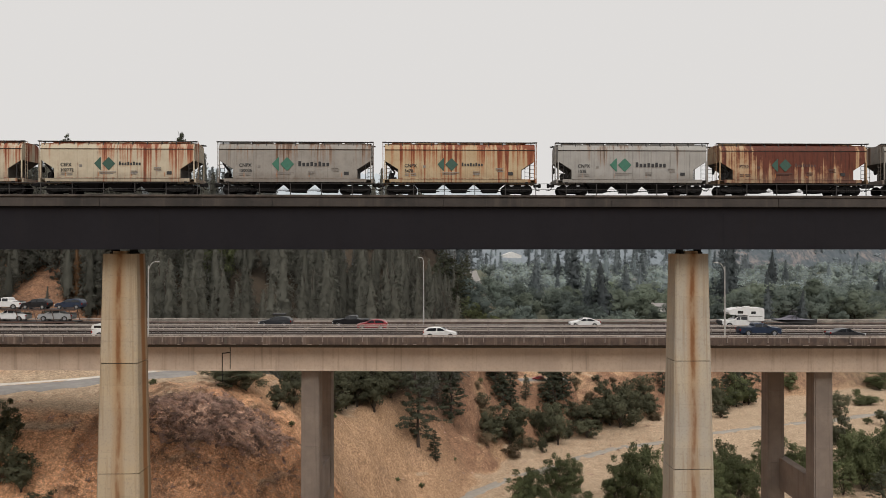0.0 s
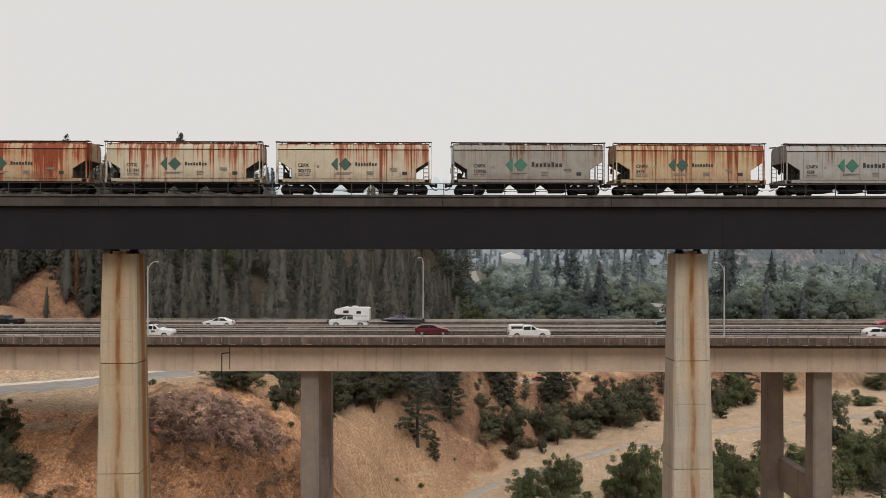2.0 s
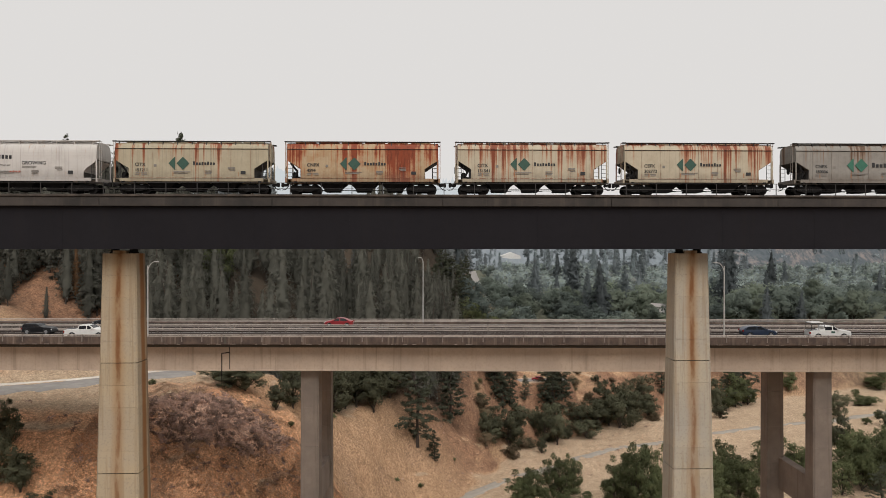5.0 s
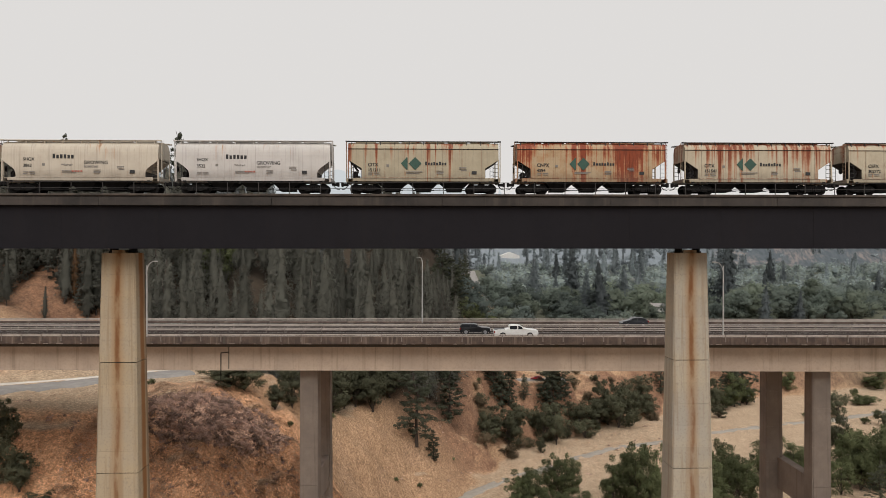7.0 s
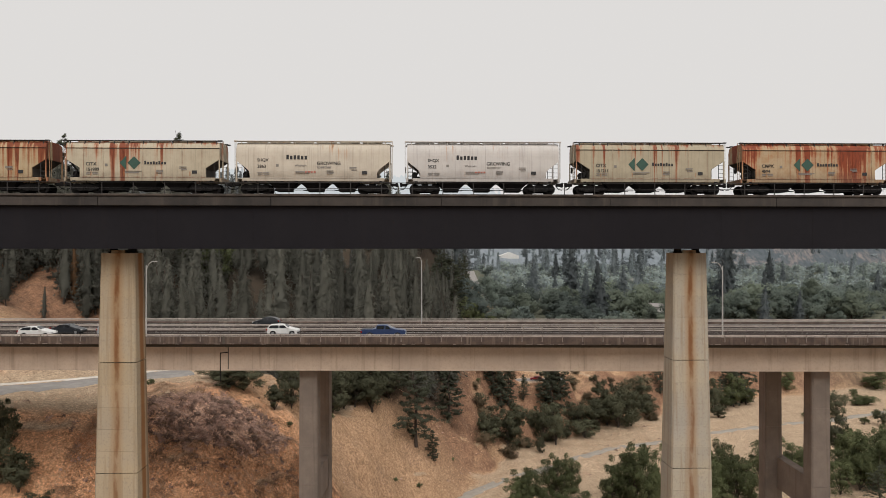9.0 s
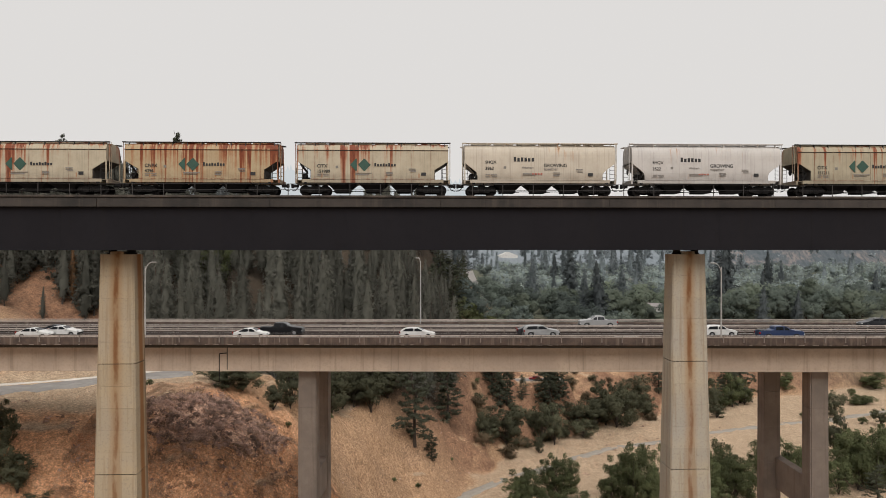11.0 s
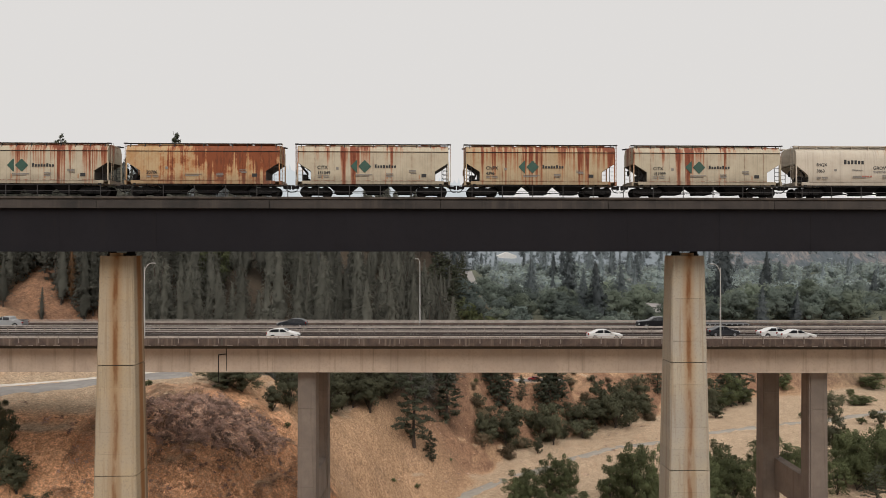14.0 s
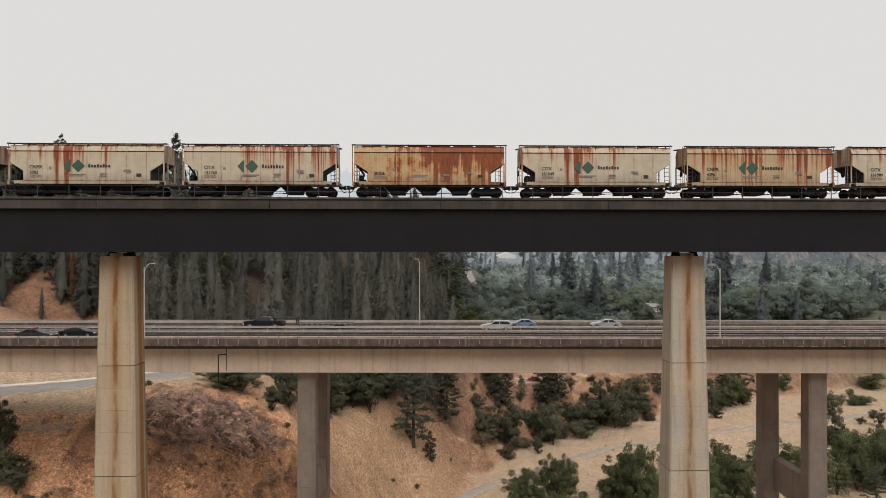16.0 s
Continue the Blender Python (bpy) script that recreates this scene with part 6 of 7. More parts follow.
COLOURS = {
    "white": enamel("white_car_enamel", (0.78, 0.77, 0.75)),
    "black": enamel("black_car_enamel", (0.010, 0.010, 0.012)),
    "dark grey": enamel("dark_grey_car_enamel", (0.030, 0.032, 0.037)),
    "silver": enamel("silver_car_enamel", (0.36, 0.36, 0.36)),
    "red": enamel("red_car_enamel", (0.30, 0.028, 0.035)),
    "dark red": enamel("dark_red_car_enamel", (0.13, 0.012, 0.016)),
    "blue": enamel("blue_car_enamel", (0.022, 0.046, 0.125)),
    "dark blue": enamel("dark_blue_car_enamel", (0.022, 0.035, 0.065)),
    "light blue": enamel("light_blue_car_enamel", (0.17, 0.22, 0.31)),
}
# side outlines: (share of the length from tail to nose, height in metres), from the tail over the roof to the nose
SHAPES = {
    "sedan": dict(L=4.8, W=1.82, top=[(0.0, 0.55), (0.01, 0.92), (0.13, 1.0), (0.30, 1.42), (0.55, 1.45), (0.72, 1.0), (0.95, 0.86), (1.0, 0.62)],
                  belt=0.98, win=[(0.17, 1.0), (0.31, 1.37), (0.54, 1.39), (0.69, 1.0)], r=0.33),
    "hatch": dict(L=4.4, W=1.8, top=[(0.0, 0.55), (0.0, 0.95), (0.09, 1.30), (0.22, 1.50), (0.52, 1.52), (0.71, 1.06), (0.95, 0.88), (1.0, 0.62)],
                  belt=1.0, win=[(0.09, 1.05), (0.17, 1.40), (0.51, 1.45), (0.68, 1.05)], r=0.33),
    "suv": dict(L=4.75, W=1.88, top=[(0.0, 0.6), (0.0, 1.0), (0.03, 1.18), (0.08, 1.48), (0.16, 1.58), (0.38, 1.61), (0.55, 1.58), (0.72, 1.10), (0.93, 0.96), (0.985, 0.84), (1.0, 0.65)],
                belt=1.06, win=[(0.07, 1.10), (0.13, 1.46), (0.54, 1.50), (0.68, 1.10)], r=0.36),
    "minivan": dict(L=5.0, W=1.95, top=[(0.0, 0.55), (0.0, 1.1), (0.04, 1.65), (0.10, 1.74), (0.60, 1.74), (0.80, 1.12), (0.97, 0.9), (1.0, 0.62)],
                    belt=1.1, win=[(0.05, 1.12), (0.07, 1.58), (0.59, 1.62), (0.75, 1.12)], r=0.34),
    "jeep": dict(L=4.4, W=1.85, top=[(0.0, 0.6), (0.0, 1.08), (0.04, 1.46), (0.12, 1.56), (0.54, 1.55), (0.62, 1.10), (0.96, 1.02), (1.0, 0.7)],
                 belt=1.08, win=[(0.05, 1.12), (0.08, 1.44), (0.53, 1.46), (0.60, 1.12)], r=0.42),
    "pickup": dict(L=5.9, W=2.0, top=[(0.0, 0.65), (0.0, 1.22), (0.33, 1.22), (0.345, 1.72), (0.38, 1.80), (0.58, 1.81), (0.71, 1.26), (0.94, 1.15), (0.985, 1.05), (1.0, 0.72)],
                   belt=1.24, win=[(0.355, 1.25), (0.365, 1.67), (0.575, 1.71), (0.68, 1.25)], r=0.41),
}


def vehicle(name, shape, colour, label, extras=(), scale=1.0, category="car"):
    """A road vehicle facing +x, its origin on the road under its middle."""
    d = SHAPES[shape]
    L, W, r = d["L"] * scale, d["W"], d["r"]
    P = COLOURS[colour]
    if len(label.split()) < 5:
        label += " driving on the highway"
    root = empty(name, pose(0, 0, 0), label, category, "highway traffic")
    top = [((x - 0.5) * L, z) for x, z in d["top"]]
    arch = []
    for cx in (0.5 * L - 0.19 * L, -0.5 * L + 0.20 * L):
        arch += [(cx + (r + 0.07) * math.cos(t), r + (r + 0.07) * math.sin(t)) for t in np.linspace(0.0, math.pi, 7)]
    bottom = [(0.48 * L, 0.30)] + [p if p[1] > 0.3 else (p[0], 0.3) for p in arch] + [(-0.48 * L, 0.32)]
    # corners of the side outline are eased, then the flanks drawn in at their edge
    soft = top
    for _ in range(1 if shape in ("pickup", "jeep") else 2):
        soft = [soft[0]] + [(a[0] * w + b[0] * (1 - w), a[1] * w + b[1] * (1 - w)) for a, b in zip(soft, soft[1:]) for w in (0.75, 0.25)] + [soft[-1]]
    line = soft + bottom
    bm = bmesh.new()
    rings = []
    for y, inset in ((-W / 2, 0.07), (-W / 2 + 0.08, 0.015), (-W / 2 + 0.28, 0.0), (W / 2 - 0.28, 0.0), (W / 2 - 0.08, 0.015), (W / 2, 0.07)):
        # one ring of the outline across the body
        rings.append([bm.verts.new((x - math.copysign(inset * (1.6 if abs(x) > 0.4 * L else 0.3), x), y, z - (inset * 0.8 if z > 0.75 else 0.0))) for x, z in line])
    bm.faces.new(rings[0])
    bm.faces.new(rings[-1][::-1])
    for p, q in zip(rings, rings[1:]):
        for i in range(len(line)):
            j = (i + 1) % len(line)
            bm.faces.new((p[i], q[i], q[j], p[j]))
    # the flank bends inward above the belt line
    bmesh.ops.bisect_plane(bm, geom=[*bm.verts, *bm.edges, *bm.faces], plane_co=(0, 0, d["belt"]), plane_no=(0, 0, 1))
    for v in bm.verts:
        if v.co.z > d["belt"]:
            v.co.y *= 1 - 0.17 * min(1.0, (v.co.z - d["belt"]) / 0.6)
        if abs(v.co.x) > 0.36 * L:
            v.co.y *= 1 - 0.12 * ((abs(v.co.x) - 0.36 * L) / (0.14 * L)) ** 2
    bmesh.ops.triangulate(bm, faces=[f for f in bm.faces if len(f.verts) > 4])
    body = part("body", bm, P, root)
    tumble = lambda z: W / 2 * (1 - 0.17 * max(0.0, min(1.0, (z - d["belt"]) / 0.6)))
    win = [((x - 0.5) * L, z) for x, z in d["win"]]
    mid = (win[0][0] + win[3][0]) / 2 + 0.1
    for sgn in (-1, 1):
        part("sill_trim", a_box(-0.27 * L, 0.28 * L, sgn * W / 2 - 0.03, sgn * W / 2 + 0.012, 0.26, 0.36, 0.01), TRIM, body)
        # front and rear side glass with a pillar between them
        for x0, x1 in ((win[0][0], mid - 0.06), (mid + 0.06, win[3][0])):
            poly = []
            for x, z in win:
                poly.append((min(max(x, x0), x1), z))
            g = bmesh.new()
            vs = [g.verts.new((x, sgn * (tumble(z) + 0.008), z)) for x, z in poly]
            vi = [g.verts.new((x, sgn * (tumble(z) - 0.03), z)) for x, z in poly]
            g.faces.new(vs)
            g.faces.new(vi[::-1])
            for i in range(4):
                g.faces.new((vs[i], vs[(i + 1) % 4], vi[(i + 1) % 4], vi[i]))
            part("side_window", g, GLASS, body)
        part("mirror", a_box(win[3][0] - 0.22, win[3][0] - 0.02, min(sgn * W / 2, sgn * (W / 2 + 0.2)), max(sgn * W / 2, sgn * (W / 2 + 0.2)), d["belt"], d["belt"] + 0.16, 0.03), P, body)
        part("head_lamp", a_box(0.46 * L, 0.49 * L, sgn * W * 0.36 - 0.2, sgn * W * 0.36 + 0.24, 0.62, 0.8, 0.02), LAMP_CLEAR, body)
        part("tail_lamp", a_box(-0.502 * L, -0.47 * L, sgn * W * 0.42 - 0.1, sgn * W * 0.42 + 0.10, 0.75, 1.0, 0.02), LAMP_RED, body)
    # screens
    tp = [p for p in top]
    hi = max(range(len(tp)), key=lambda i: (tp[i][1] > 1.3, tp[i][0]))
    for (x0, z0), (x1, z1), nm in ((tp[hi], tp[hi + 1], "windscreen"),):
        g = bmesh.new()
        ex, ez = (z0 - z1), (x1 - x0)
        n = math.hypot(ex, ez)
        ex, ez = ex / n * 0.012, ez / n * 0.012
        vs = [g.verts.new(p) for p in ((x0 * 0.93 + x1 * 0.07 + ex, -tumble(z0) * 0.9, z0 * 0.93 + z1 * 0.07 + ez), (x0 * 0.93 + x1 * 0.07 + ex, tumble(z0) * 0.9, z0 * 0.93 + z1 * 0.07 + ez),
                                       (x0 * 0.08 + x1 * 0.92 + ex, tumble(z1) * 0.9, z0 * 0.08 + z1 * 0.92 + ez), (x0 * 0.08 + x1 * 0.92 + ex, -tumble(z1) * 0.9, z0 * 0.08 + z1 * 0.92 + ez))]
        g.faces.new(vs)
        part(nm, g, GLASS, body)
    for x in (0.5 * L - 0.19 * L, -0.5 * L + 0.20 * L):
        for y in (-W / 2 + 0.12, W / 2 - 0.12):
            wb = tube(bmesh.new(), (x, y - 0.11, r), (x, y + 0.11, r), r, 16)
            wh = part("wheel", wb, TYRE, root)
            o = math.copysign(0.115, y)
            part("rim", tube(bmesh.new(), (x, y + o * 0.8, r), (x, y + o * 1.04, r), r * 0.62, 12), RIM, wh)
    part("bumper", a_box(0.455 * L, 0.503 * L, -W * 0.46, W * 0.46, 0.36, 0.58, 0.04), TRIM, root)
    if shape == "pickup":
        part("cargo_bed", a_box(-0.485 * L, -0.18 * L, -W / 2 + 0.12, W / 2 - 0.12, 1.19, 1.228, 0.0), TRIM, root, "dark open cargo bed")
    if "roof_box" in extras:
        bm = a_box(-1.6, 0.5, -0.42, 0.42, 1.78, 2.12, 0.12)
        part("roof_box", bm, TRIM, root, "black roof cargo box")
    if "bikes" in extras:
        bm = bmesh.new()
        for k in (0.25, 0.55):
            for y in (-0.55, 0.45):
                for a in range(12):
                    t0, t1 = a * 0.5236, (a + 1) * 0.5236
                    tube(bm, (-L / 2 - k, y + 0.34 * math.cos(t0), 1.15 + 0.34 * math.sin(t0)), (-L / 2 - k, y + 0.34 * math.cos(t1), 1.15 + 0.34 * math.sin(t1)), 0.03, 4)
            tube(bm, (-L / 2 - k, -0.55, 1.15), (-L / 2 - k, 0.1, 1.75), 0.03, 5)
            tube(bm, (-L / 2 - k, 0.45, 1.15), (-L / 2 - k, 0.1, 1.75), 0.03, 5)
        box(bm, -L / 2 - 0.75, -L / 2 + 0.02, -0.05, 0.05, 0.6, 0.7)
        part("bicycle_rack", bm, TRIM, root, "rear rack carrying two bicycles")
    if "canopy" in extras:
        bm = prism(bmesh.new(), [(-0.498 * L, 1.22), (-0.485 * L, 1.72), (-0.44 * L, 1.86), (-0.125 * L, 1.88), (-0.125 * L, 1.22)], -W / 2 + 0.1, W / 2 - 0.1)
        part("canopy", bm, P, root, "white fibreglass bed canopy")
        part("canopy_window", a_box(-0.43 * L, -0.16 * L, -W / 2 + 0.09, W / 2 - 0.09, 1.38, 1.72, 0.02), GLASS, root)
    if "rack" in extras:
        for x in (-0.46, -0.30, -0.15, 0.06):
            bm = bmesh.new()
            for y in (-0.9, 0.9):
                tube(bm, (x * L, y, 1.2), (x * L, y, 2.12), 0.03)
            tube(bm, (x * L, -0.9, 2.12), (x * L, 0.9, 2.12), 0.03)
            part("rack_hoop", bm, TRIM, root)
        for y in (-0.9, 0.9):
            part("rack_rail", tube(bmesh.new(), (-0.47 * L, y, 2.12), (0.08 * L, y, 2.12), 0.03), TRIM, root)
        part("tool_box", a_box(-0.46 * L, -0.15 * L, -0.6, 0.6, 2.13, 2.27, 0.03), COLOURS["white"], root)
        part("door_badge", a_box(0.0, 0.5, -W / 2 - 0.02, -W / 2 + 0.02, 0.85, 1.1, 0.01), GREEN, root)
    if "camper" in extras:
        out = [(-3.3, 1.1), (-3.3, 2.95), (-2.9, 3.08), (0.9, 3.03), (2.0, 2.75), (2.15, 2.4), (1.9, 2.05), (-0.75, 1.97), (-0.75, 1.1)]
        part("camper_shell", prism(bmesh.new(), out, -1.15, 1.15), COLOURS["white"], root, "white camper shell over the bed and cab")
        for x0, x1, z0, z1 in ((-2.0, -1.3, 2.15, 2.55), (-0.1, 0.75, 2.2, 2.65)):
            part("camper_window", a_box(x0, x1, -1.17, 1.17, z0, z1, 0.02), GLASS, root)
        part("roof_unit", a_box(-1.4, -0.5, -0.4, 0.4, 3.04, 3.28, 0.06), COLOURS["white"], root)
        part("roof_vent", a_box(0.1, 0.6, -0.3, 0.3, 3.02, 3.18, 0.04), COLOURS["white"], root)
        part("stripe", a_box(-3.0, -1.0, -1.16, 1.16, 1.75, 1.85, 0.0), GREY_INK, root)
        part("front_load", a_box(2.95, 3.35, -0.85, 0.85, 0.55, 1.15, 0.08), TRIM, root, "dark rack on the front bumper")
    if "light_bar" in extras:
        part("light_bar", a_box(-0.25, 0.05, -0.6, 0.6, 1.45, 1.58, 0.03), LAMP_RED, root, "red light bar")
    return root


COVER = mottled("dark_canvas_cover", (0.16, 0.15, 0.18), (0.10, 0.095, 0.12), 1.5, 0.8)


def boat_trailer():
    root = empty("boat_on_trailer", pose(0, 0, 0), "black boat under a grey cover on a trailer", "boat trailer", "highway traffic")
    hull = bmesh.new()
    prism(hull, [(-3.3, 0.75), (-3.3, 1.25), (3.3, 1.25), (2.9, 1.0), (1.0, 0.75), (-2.8, 0.65)], -1.0, 1.0)
    for v in hull.verts:
        if v.co.x > 1.5:
            v.co.y *= max(0.1, 1 - (v.co.x - 1.5) / 2.0)
    part("hull", hull, TRIM, root, "black boat hull")
    cover = prism(bmesh.new(), [(-2.4, 1.25), (-1.0, 1.42), (-0.3, 1.82), (0.4, 1.86), (1.2, 1.5), (2.6, 1.25)], -0.9, 0.9)
    for v in cover.verts:
        if v.co.z > 1.3:
            v.co.y *= 0.6
    part("boat_cover", cover, COVER, root, "purple-grey canvas boat cover")
    part("motor", a_box(-3.7, -3.25, -0.25, 0.25, 0.6, 1.35, 0.08), TRIM, root, "black outboard motor")
    tw = bmesh.new()
    for y in (-0.7, 0.7):
        tube(tw, (-0.4, y, 1.2), (-0.2, y, 2.35), 0.05)
        tube(tw, (0.5, y, 1.2), (-0.2, y, 2.35), 0.05)
    tube(tw, (-0.2, -0.7, 2.35), (-0.2, 0.7, 2.35), 0.05)
    box(tw, -0.6, 0.2, -0.6, 0.6, 2.33, 2.45, 0.03)
    box(tw, -0.4, 0.1, -0.2, 0.2, 2.44, 2.75, 0.06)
    part("wake_tower", tw, TRIM, root, "black boat tower")
    tr = bmesh.new()
    for y in (-0.8, 0.8):
        box(tr, -3.0, 3.4, y - 0.06, y + 0.06, 0.42, 0.56)
    tube(tr, (3.3, 0, 0.5), (4.3, 0, 0.5), 0.06)
    part("trailer_frame", tr, TRIM, root)
    for x in (-1.6, -0.8):
        for y in (-0.95, 0.95):
            part("wheel", tube(bmesh.new(), (x, y - 0.1, 0.33), (x, y + 0.1, 0.33), 0.33, 14), TYRE, root)
    return root


def flat_trailer():
    root = empty("gooseneck_trailer", pose(0, 0, 0), "empty black gooseneck flatbed trailer", "trailer", "highway traffic")
    part("bed", a_box(-4.4, 4.3, -1.2, 1.2, 0.62, 0.78, 0.02), TRIM, root)
    nk = bmesh.new()
    for y in (-0.8, 0.8):
        box(nk, 4.2, 4.4, y - 0.1, y + 0.1, 0.6, 1.72)
        box(nk, 4.3, 7.9, y - 0.1, y + 0.1, 1.45, 1.72)
    box(nk, 7.7, 7.9, -0.9, 0.9, 1.24, 1.72)
    for k in range(3):
        box(nk, 4.25, 4.3, -1.1, 1.1, 0.9 + 0.28 * k, 1.02 + 0.28 * k)
    part("gooseneck", nk, TRIM, root)
    for k in range(10):
        part("side_pocket", a_box(-4.2 + k * 0.85, -4.0 + k * 0.85, 1.18, 1.26, 0.60, 0.76, 0.01), RIM, root)
    for x in (-2.6, -1.7):
        for y in (-1.0, 1.0):
            part("wheel", tube(bmesh.new(), (x, y - 0.12, 0.38), (x, y + 0.12, 0.38), 0.38, 14), TYRE, root)
    return root


def car_carrier():
    root = empty("car_carrier", pose(0, 0, 0), "brown two-deck car carrier trailer loaded with cars", "car carrier", "highway traffic")
    fr = bmesh.new()
    for y in (-1.2, 1.2):
        box(fr, -6.6, 8.0, y - 0.08, y + 0.08, 0.62, 0.86)
        box(fr, -6.6, 8.0, y - 0.08, y + 0.08, 2.55, 2.72)
    part("deck_frame", fr, RUST_RUN, root)
    for x in (-6.2, -3.4, -0.6, 2.2, 5.0, 7.8):
        for y in (-1.2, 1.2):
            part("post", tube(bmesh.new(), (x, y, 0.8), (x + 0.5, y, 2.7), 0.06), RUST_RUN, root)
    for z in (0.86, 2.72):
        part("runway", a_box(-6.6, 8.0, -1.1, 1.1, z - 0.05, z), TRIM, root)
    for x in (-3.2, -2.2):
        for y in (-1.0, 1.0):
            part("wheel", tube(bmesh.new(), (x, y - 0.15, 0.46), (x, y + 0.15, 0.46), 0.46, 16), TYRE, root)
    return root


LANE = {"A": 104.2, "M": 106.6, "B": 108.2, "E": 115.4, "F": 119.2}


def run(lane, marks):
    """Rows of time and metres along the highway, carried on to the clip's two ends at the first and last speed."""
    y = LANE[lane] if isinstance(lane, str) else lane
    w = []
    for t, px in marks:
        u = (px - 784 + np.interp(t, (0, 4, 7, 9, 12.5, 16), (0, 0.2, 1.9, 3.1, 5.4, 6.3))) / 1358
        w.append((t, u * y / (1 - u * HWY_SLOPE)))
    (t0, x0), (t1, x1) = w[0], w[1]
    if t0 > 0:
        w.insert(0, (0.0, x0 - (x1 - x0) / (t1 - t0) * t0))
    (t0, x0), (t1, x1) = w[-2], w[-1]
    if t1 < 16:
        w.append((16.0, x1 + (x1 - x0) / (t1 - t0) * (16 - t1)))
    return y, w


# shape, colour, extras, scale, lane, bearing at two or more times, label
EAST = [
    ("hatch", "white", (), 1.05, "A", [(0, 778), (2.0, 1559)], "white crossover car"),
    ("pickup", "dark blue", (), 1.0, "B", [(0, 1341), (0.5, 1540)], "dark blue crew cab pickup"),
    ("sedan", "dark grey", (), 1.0, "A", [(0, 1495), (0.5, 1695)], "dark grey sedan"),
    ("pickup", "white", ("canopy",), 0.97, "A", [(0.5, 385), (3.5, 1494)], "white pickup with a bed canopy"),
    ("hatch", "dark red", (), 1.1, "B", [(0.5, 140), (3.5, 1398)], "dark red station wagon"),
    ("pickup", "white", ("rack",), 0.95, "A", [(1.5, 77), (4.0, 1064)], "white work pickup with ladder rack"),
    ("hatch", "dark blue", (), 1.08, "M", [(1.5, 32), (4.0, 963)], "dark blue-grey station wagon"),
    ("jeep", "black", (), 1.0, "B", [(6.5, 646), (8.5, 1427)], "black boxy four-wheel drive"),
    ("pickup", "white", (), 1.02, "A", [(6.5, 722), (8.5, 1488)], "white crew cab pickup"),
    ("pickup", "blue", (), 1.04, "A", [(7.5, 136), (9.0, 679), (11.5, 1556)], "blue crew cab pickup"),
    ("suv", "white", (), 0.93, 106.8, [(8.0, 100), (9.0, 501), (11.5, 1466)], "white sport utility car"),
    ("suv", "silver", (), 1.05, "M", [(8.5, 19), (12.0, 1328), (12.5, 1511)], "silver sport utility car"),
    ("sedan", "dark grey", (), 0.95, "B", [(9.0, 121), (12.0, 1358)], "dark grey hatchback"),
    ("hatch", "white", (), 1.1, "A", [(9.0, 67), (11.5, 902), (13.5, 1530)], "white sport utility wagon"),
    ("pickup", "black", (), 1.05, "B", [(11.5, 687), (13.5, 1450)], "black crew cab pickup"),
    ("sedan", "white", (), 1.0, 103.9, [(11.5, 614), (12.0, 782), (14.0, 1412)], "white sedan"),
    ("sedan", "white", (), 1.05, "M", [(11.5, 320), (14.0, 1375)], "white four-door sedan"),
    ("sedan", "dark grey", (), 0.9, "B", [(11.5, 297), (14.0, 1280)], "dark brown-grey sedan"),
    ("sedan", "white", (), 0.98, 103.9, [(12.0, 402), (13.5, 908), (15.5, 1545)], "white sedan"),
    ("hatch", "white", (), 1.0, "A", [(13.0, 150), (15.5, 1034)], "old white station wagon"),
    ("sedan", "dark grey", ("light_bar",), 1.05, "A", [(15.5, -130), (16.0, 65)], "dark sedan with a red roof light bar"),
    ("sedan", "black", (), 1.05, "M", [(15.5, -54), (16.0, 141)], "black sedan"),
]
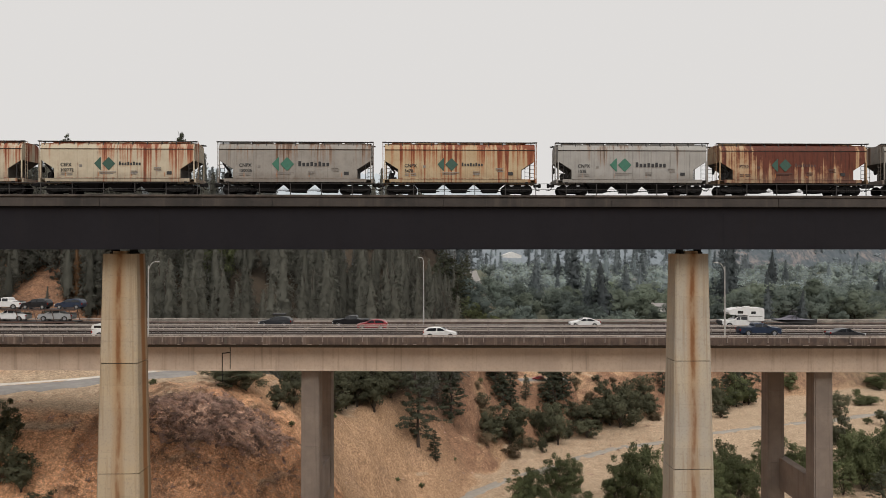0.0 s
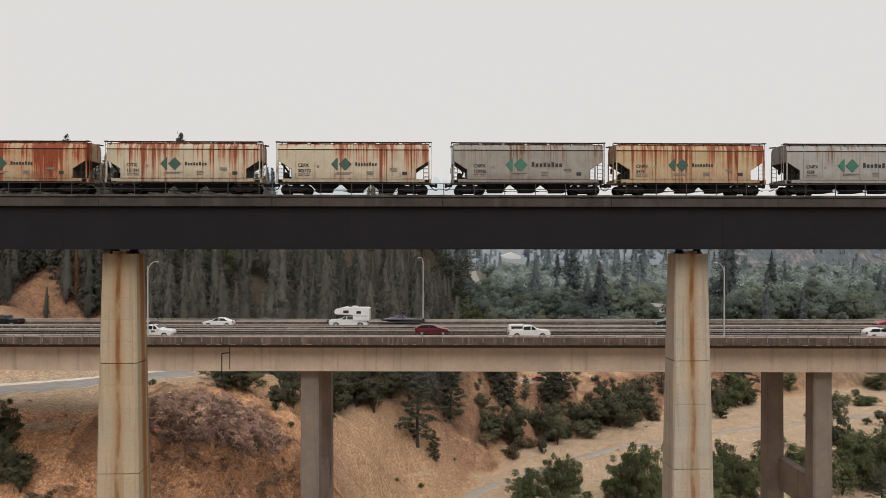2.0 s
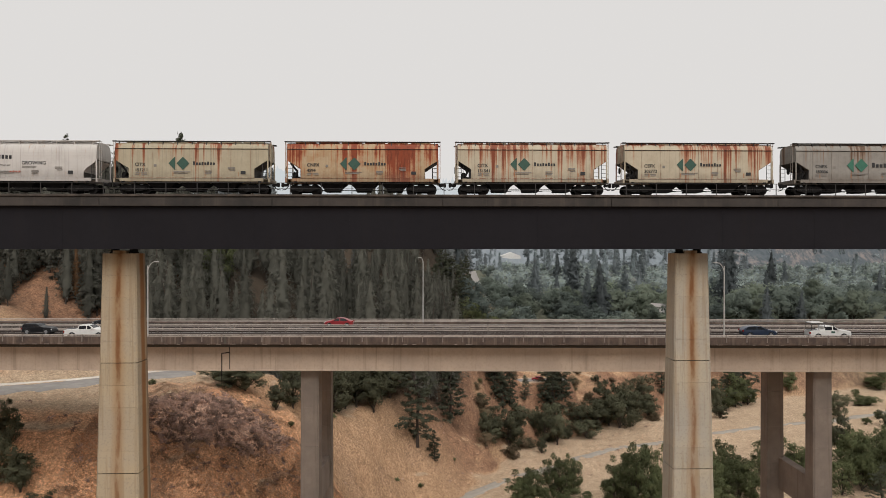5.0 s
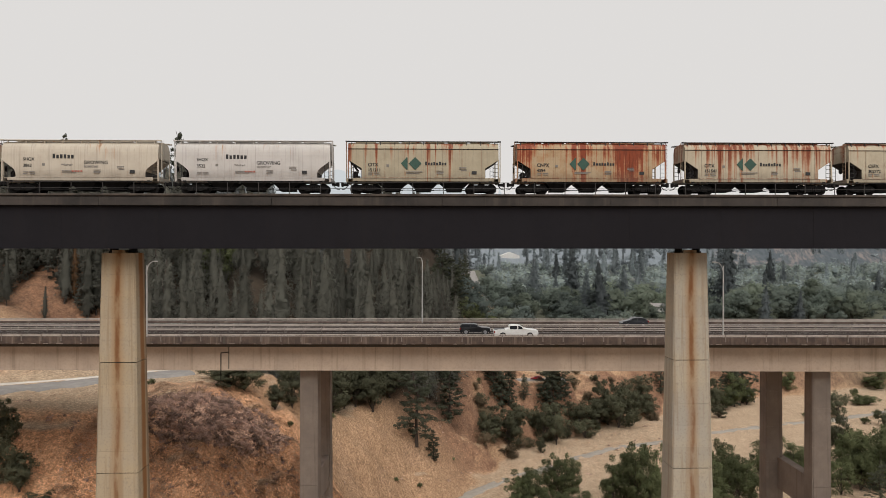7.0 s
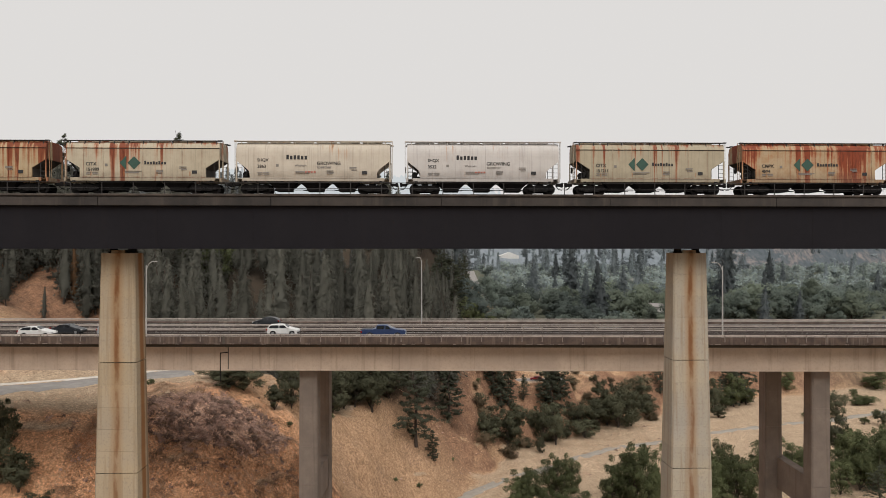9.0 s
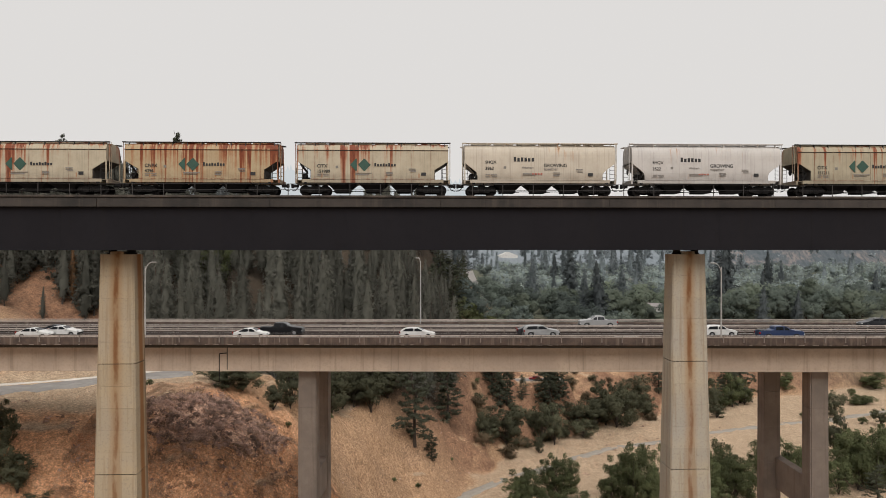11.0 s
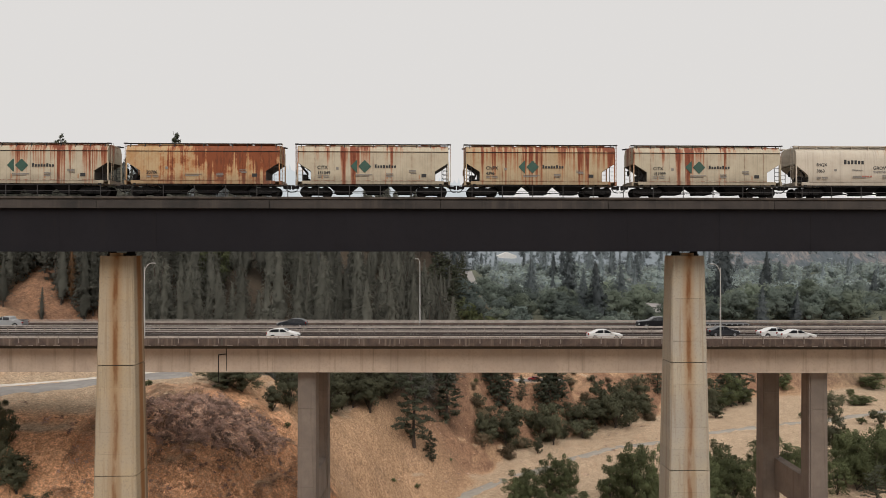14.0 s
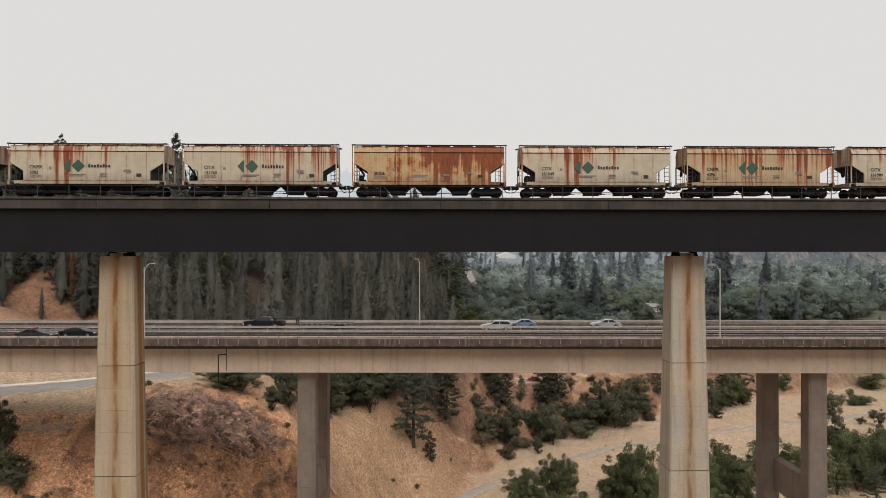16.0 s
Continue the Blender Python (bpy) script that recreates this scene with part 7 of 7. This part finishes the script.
WEST = [
    ("suv", "dark grey", ("roof_box",), 1.08, "F", [(0, 485), (1.0, 115)], "dark grey sport utility car with roof box"),
    ("pickup", "black", (), 1.0, "F", [(0, 619), (2.0, 4)], "black crew cab pickup"),
    ("hatch", "red", (), 1.05, "E", [(0, 656), (1.5, 106)], "red hatchback"),
    ("sedan", "white", (), 1.0, "F", [(0, 1031), (3.0, 66)], "white sedan"),
    ("pickup", "white", ("camper",), 1.05, "F", [(0, 1306), (3.5, 104)], "white pickup carrying a camper"),
    ("suv", "dark grey", ("roof_box", "bikes"), 1.0, "F", [(1.0, 1518), (4.0, 520)], "dark sport utility car with roof box and bicycles"),
    ("sedan", "red", (), 0.95, "F", [(2.5, 1411), (4.0, 929), (6.5, 90)], "red sedan"),
    ("hatch", "dark grey", (), 0.95, "F", [(6.5, 1283), (9.0, 469)], "dark grey compact car"),
    ("pickup", "silver", (), 1.0, "F", [(11.5, 880), (14.0, 12)], "silver crew cab pickup"),
    ("hatch", "dark grey", (), 1.05, "F", [(11.5, 1373), (15.5, 8)], "dark grey hatchback"),
    ("pickup", "black", (), 1.08, "F", [(13.0, 1514), (16.0, 465)], "black pickup towing a flatbed trailer"),
    ("suv", "silver", (), 1.0, "E", [(14.5, 1441), (16.0, 876)], "silver sport utility car"),
    ("sedan", "light blue", (), 0.9, "F", [(15.5, 1105), (16.0, 923)], "light blue sedan"),
    ("sedan", "silver", (), 1.0, "F", [(15.0, 1434), (16.0, 1070)], "silver-grey sedan"),
]
MOVES = []
for group, turn in ((EAST, 0), (WEST, 180)):
    for shape, colour, extras, sc, lane, marks, label in group:
        nm = {"pickup": "pickup_truck", "suv": "suv", "jeep": "off_road_car", "minivan": "minivan", "hatch": "hatchback"}.get(shape, "sedan")
        MOVES.append((vehicle(nm, shape, colour, label, extras, sc, "pickup truck" if shape == "pickup" else "car"), lane, marks, turn, 0.0))
MOVES.append((boat_trailer(), "F", [(0, 1399), (3.5, 195)], 180, 0.0))
MOVES.append((flat_trailer(), "F", [(14.5, 1096), (16.0, 573)], 180, 0.0))
CARRIER = [(0, 62), (0.5, -113)]
MOVES.append((car_carrier(), "F", CARRIER, 180, 0.0))
for shape, colour, px, lift, label in (("suv", "dark blue", 122, 2.72, "dark blue car on a carrier's upper deck"), ("suv", "black", 62, 2.72, "black car on a carrier's upper deck"), ("pickup", "white", 8, 2.72, "white car on a carrier's upper deck"),
                                       ("pickup", "silver", 98, 0.86, "silver pickup on a carrier's lower deck"), ("pickup", "white", 18, 0.86, "white pickup on a carrier's lower deck")):
    MOVES.append((vehicle("carried_car", shape, colour, label, (), 0.92), "F", [(0, px), (0.5, px - 175)], 180, lift))

# parked red car on the bench
pk = vehicle("parked_car", "hatch", "red", "red car parked beside the trees")
px_, py_ = at_px(952, 285.6)
pk.matrix_basis = pose(px_, py_, height(px_, py_) + 0.16, 0, 0, 175)


def motions():
    for car, s0 in TRAIN:
        walk(car, [(t, on_track(s0 + s, 0, RAIL_Z)) for t, s in TRAIN_RUN])
    for thing, lane, marks, turn, lift in MOVES:
        y, rows = run(lane, marks)
        walk(thing, [(t, on_highway(x, y, ROAD_Z + lift, turn)) for t, x in rows])


motions()
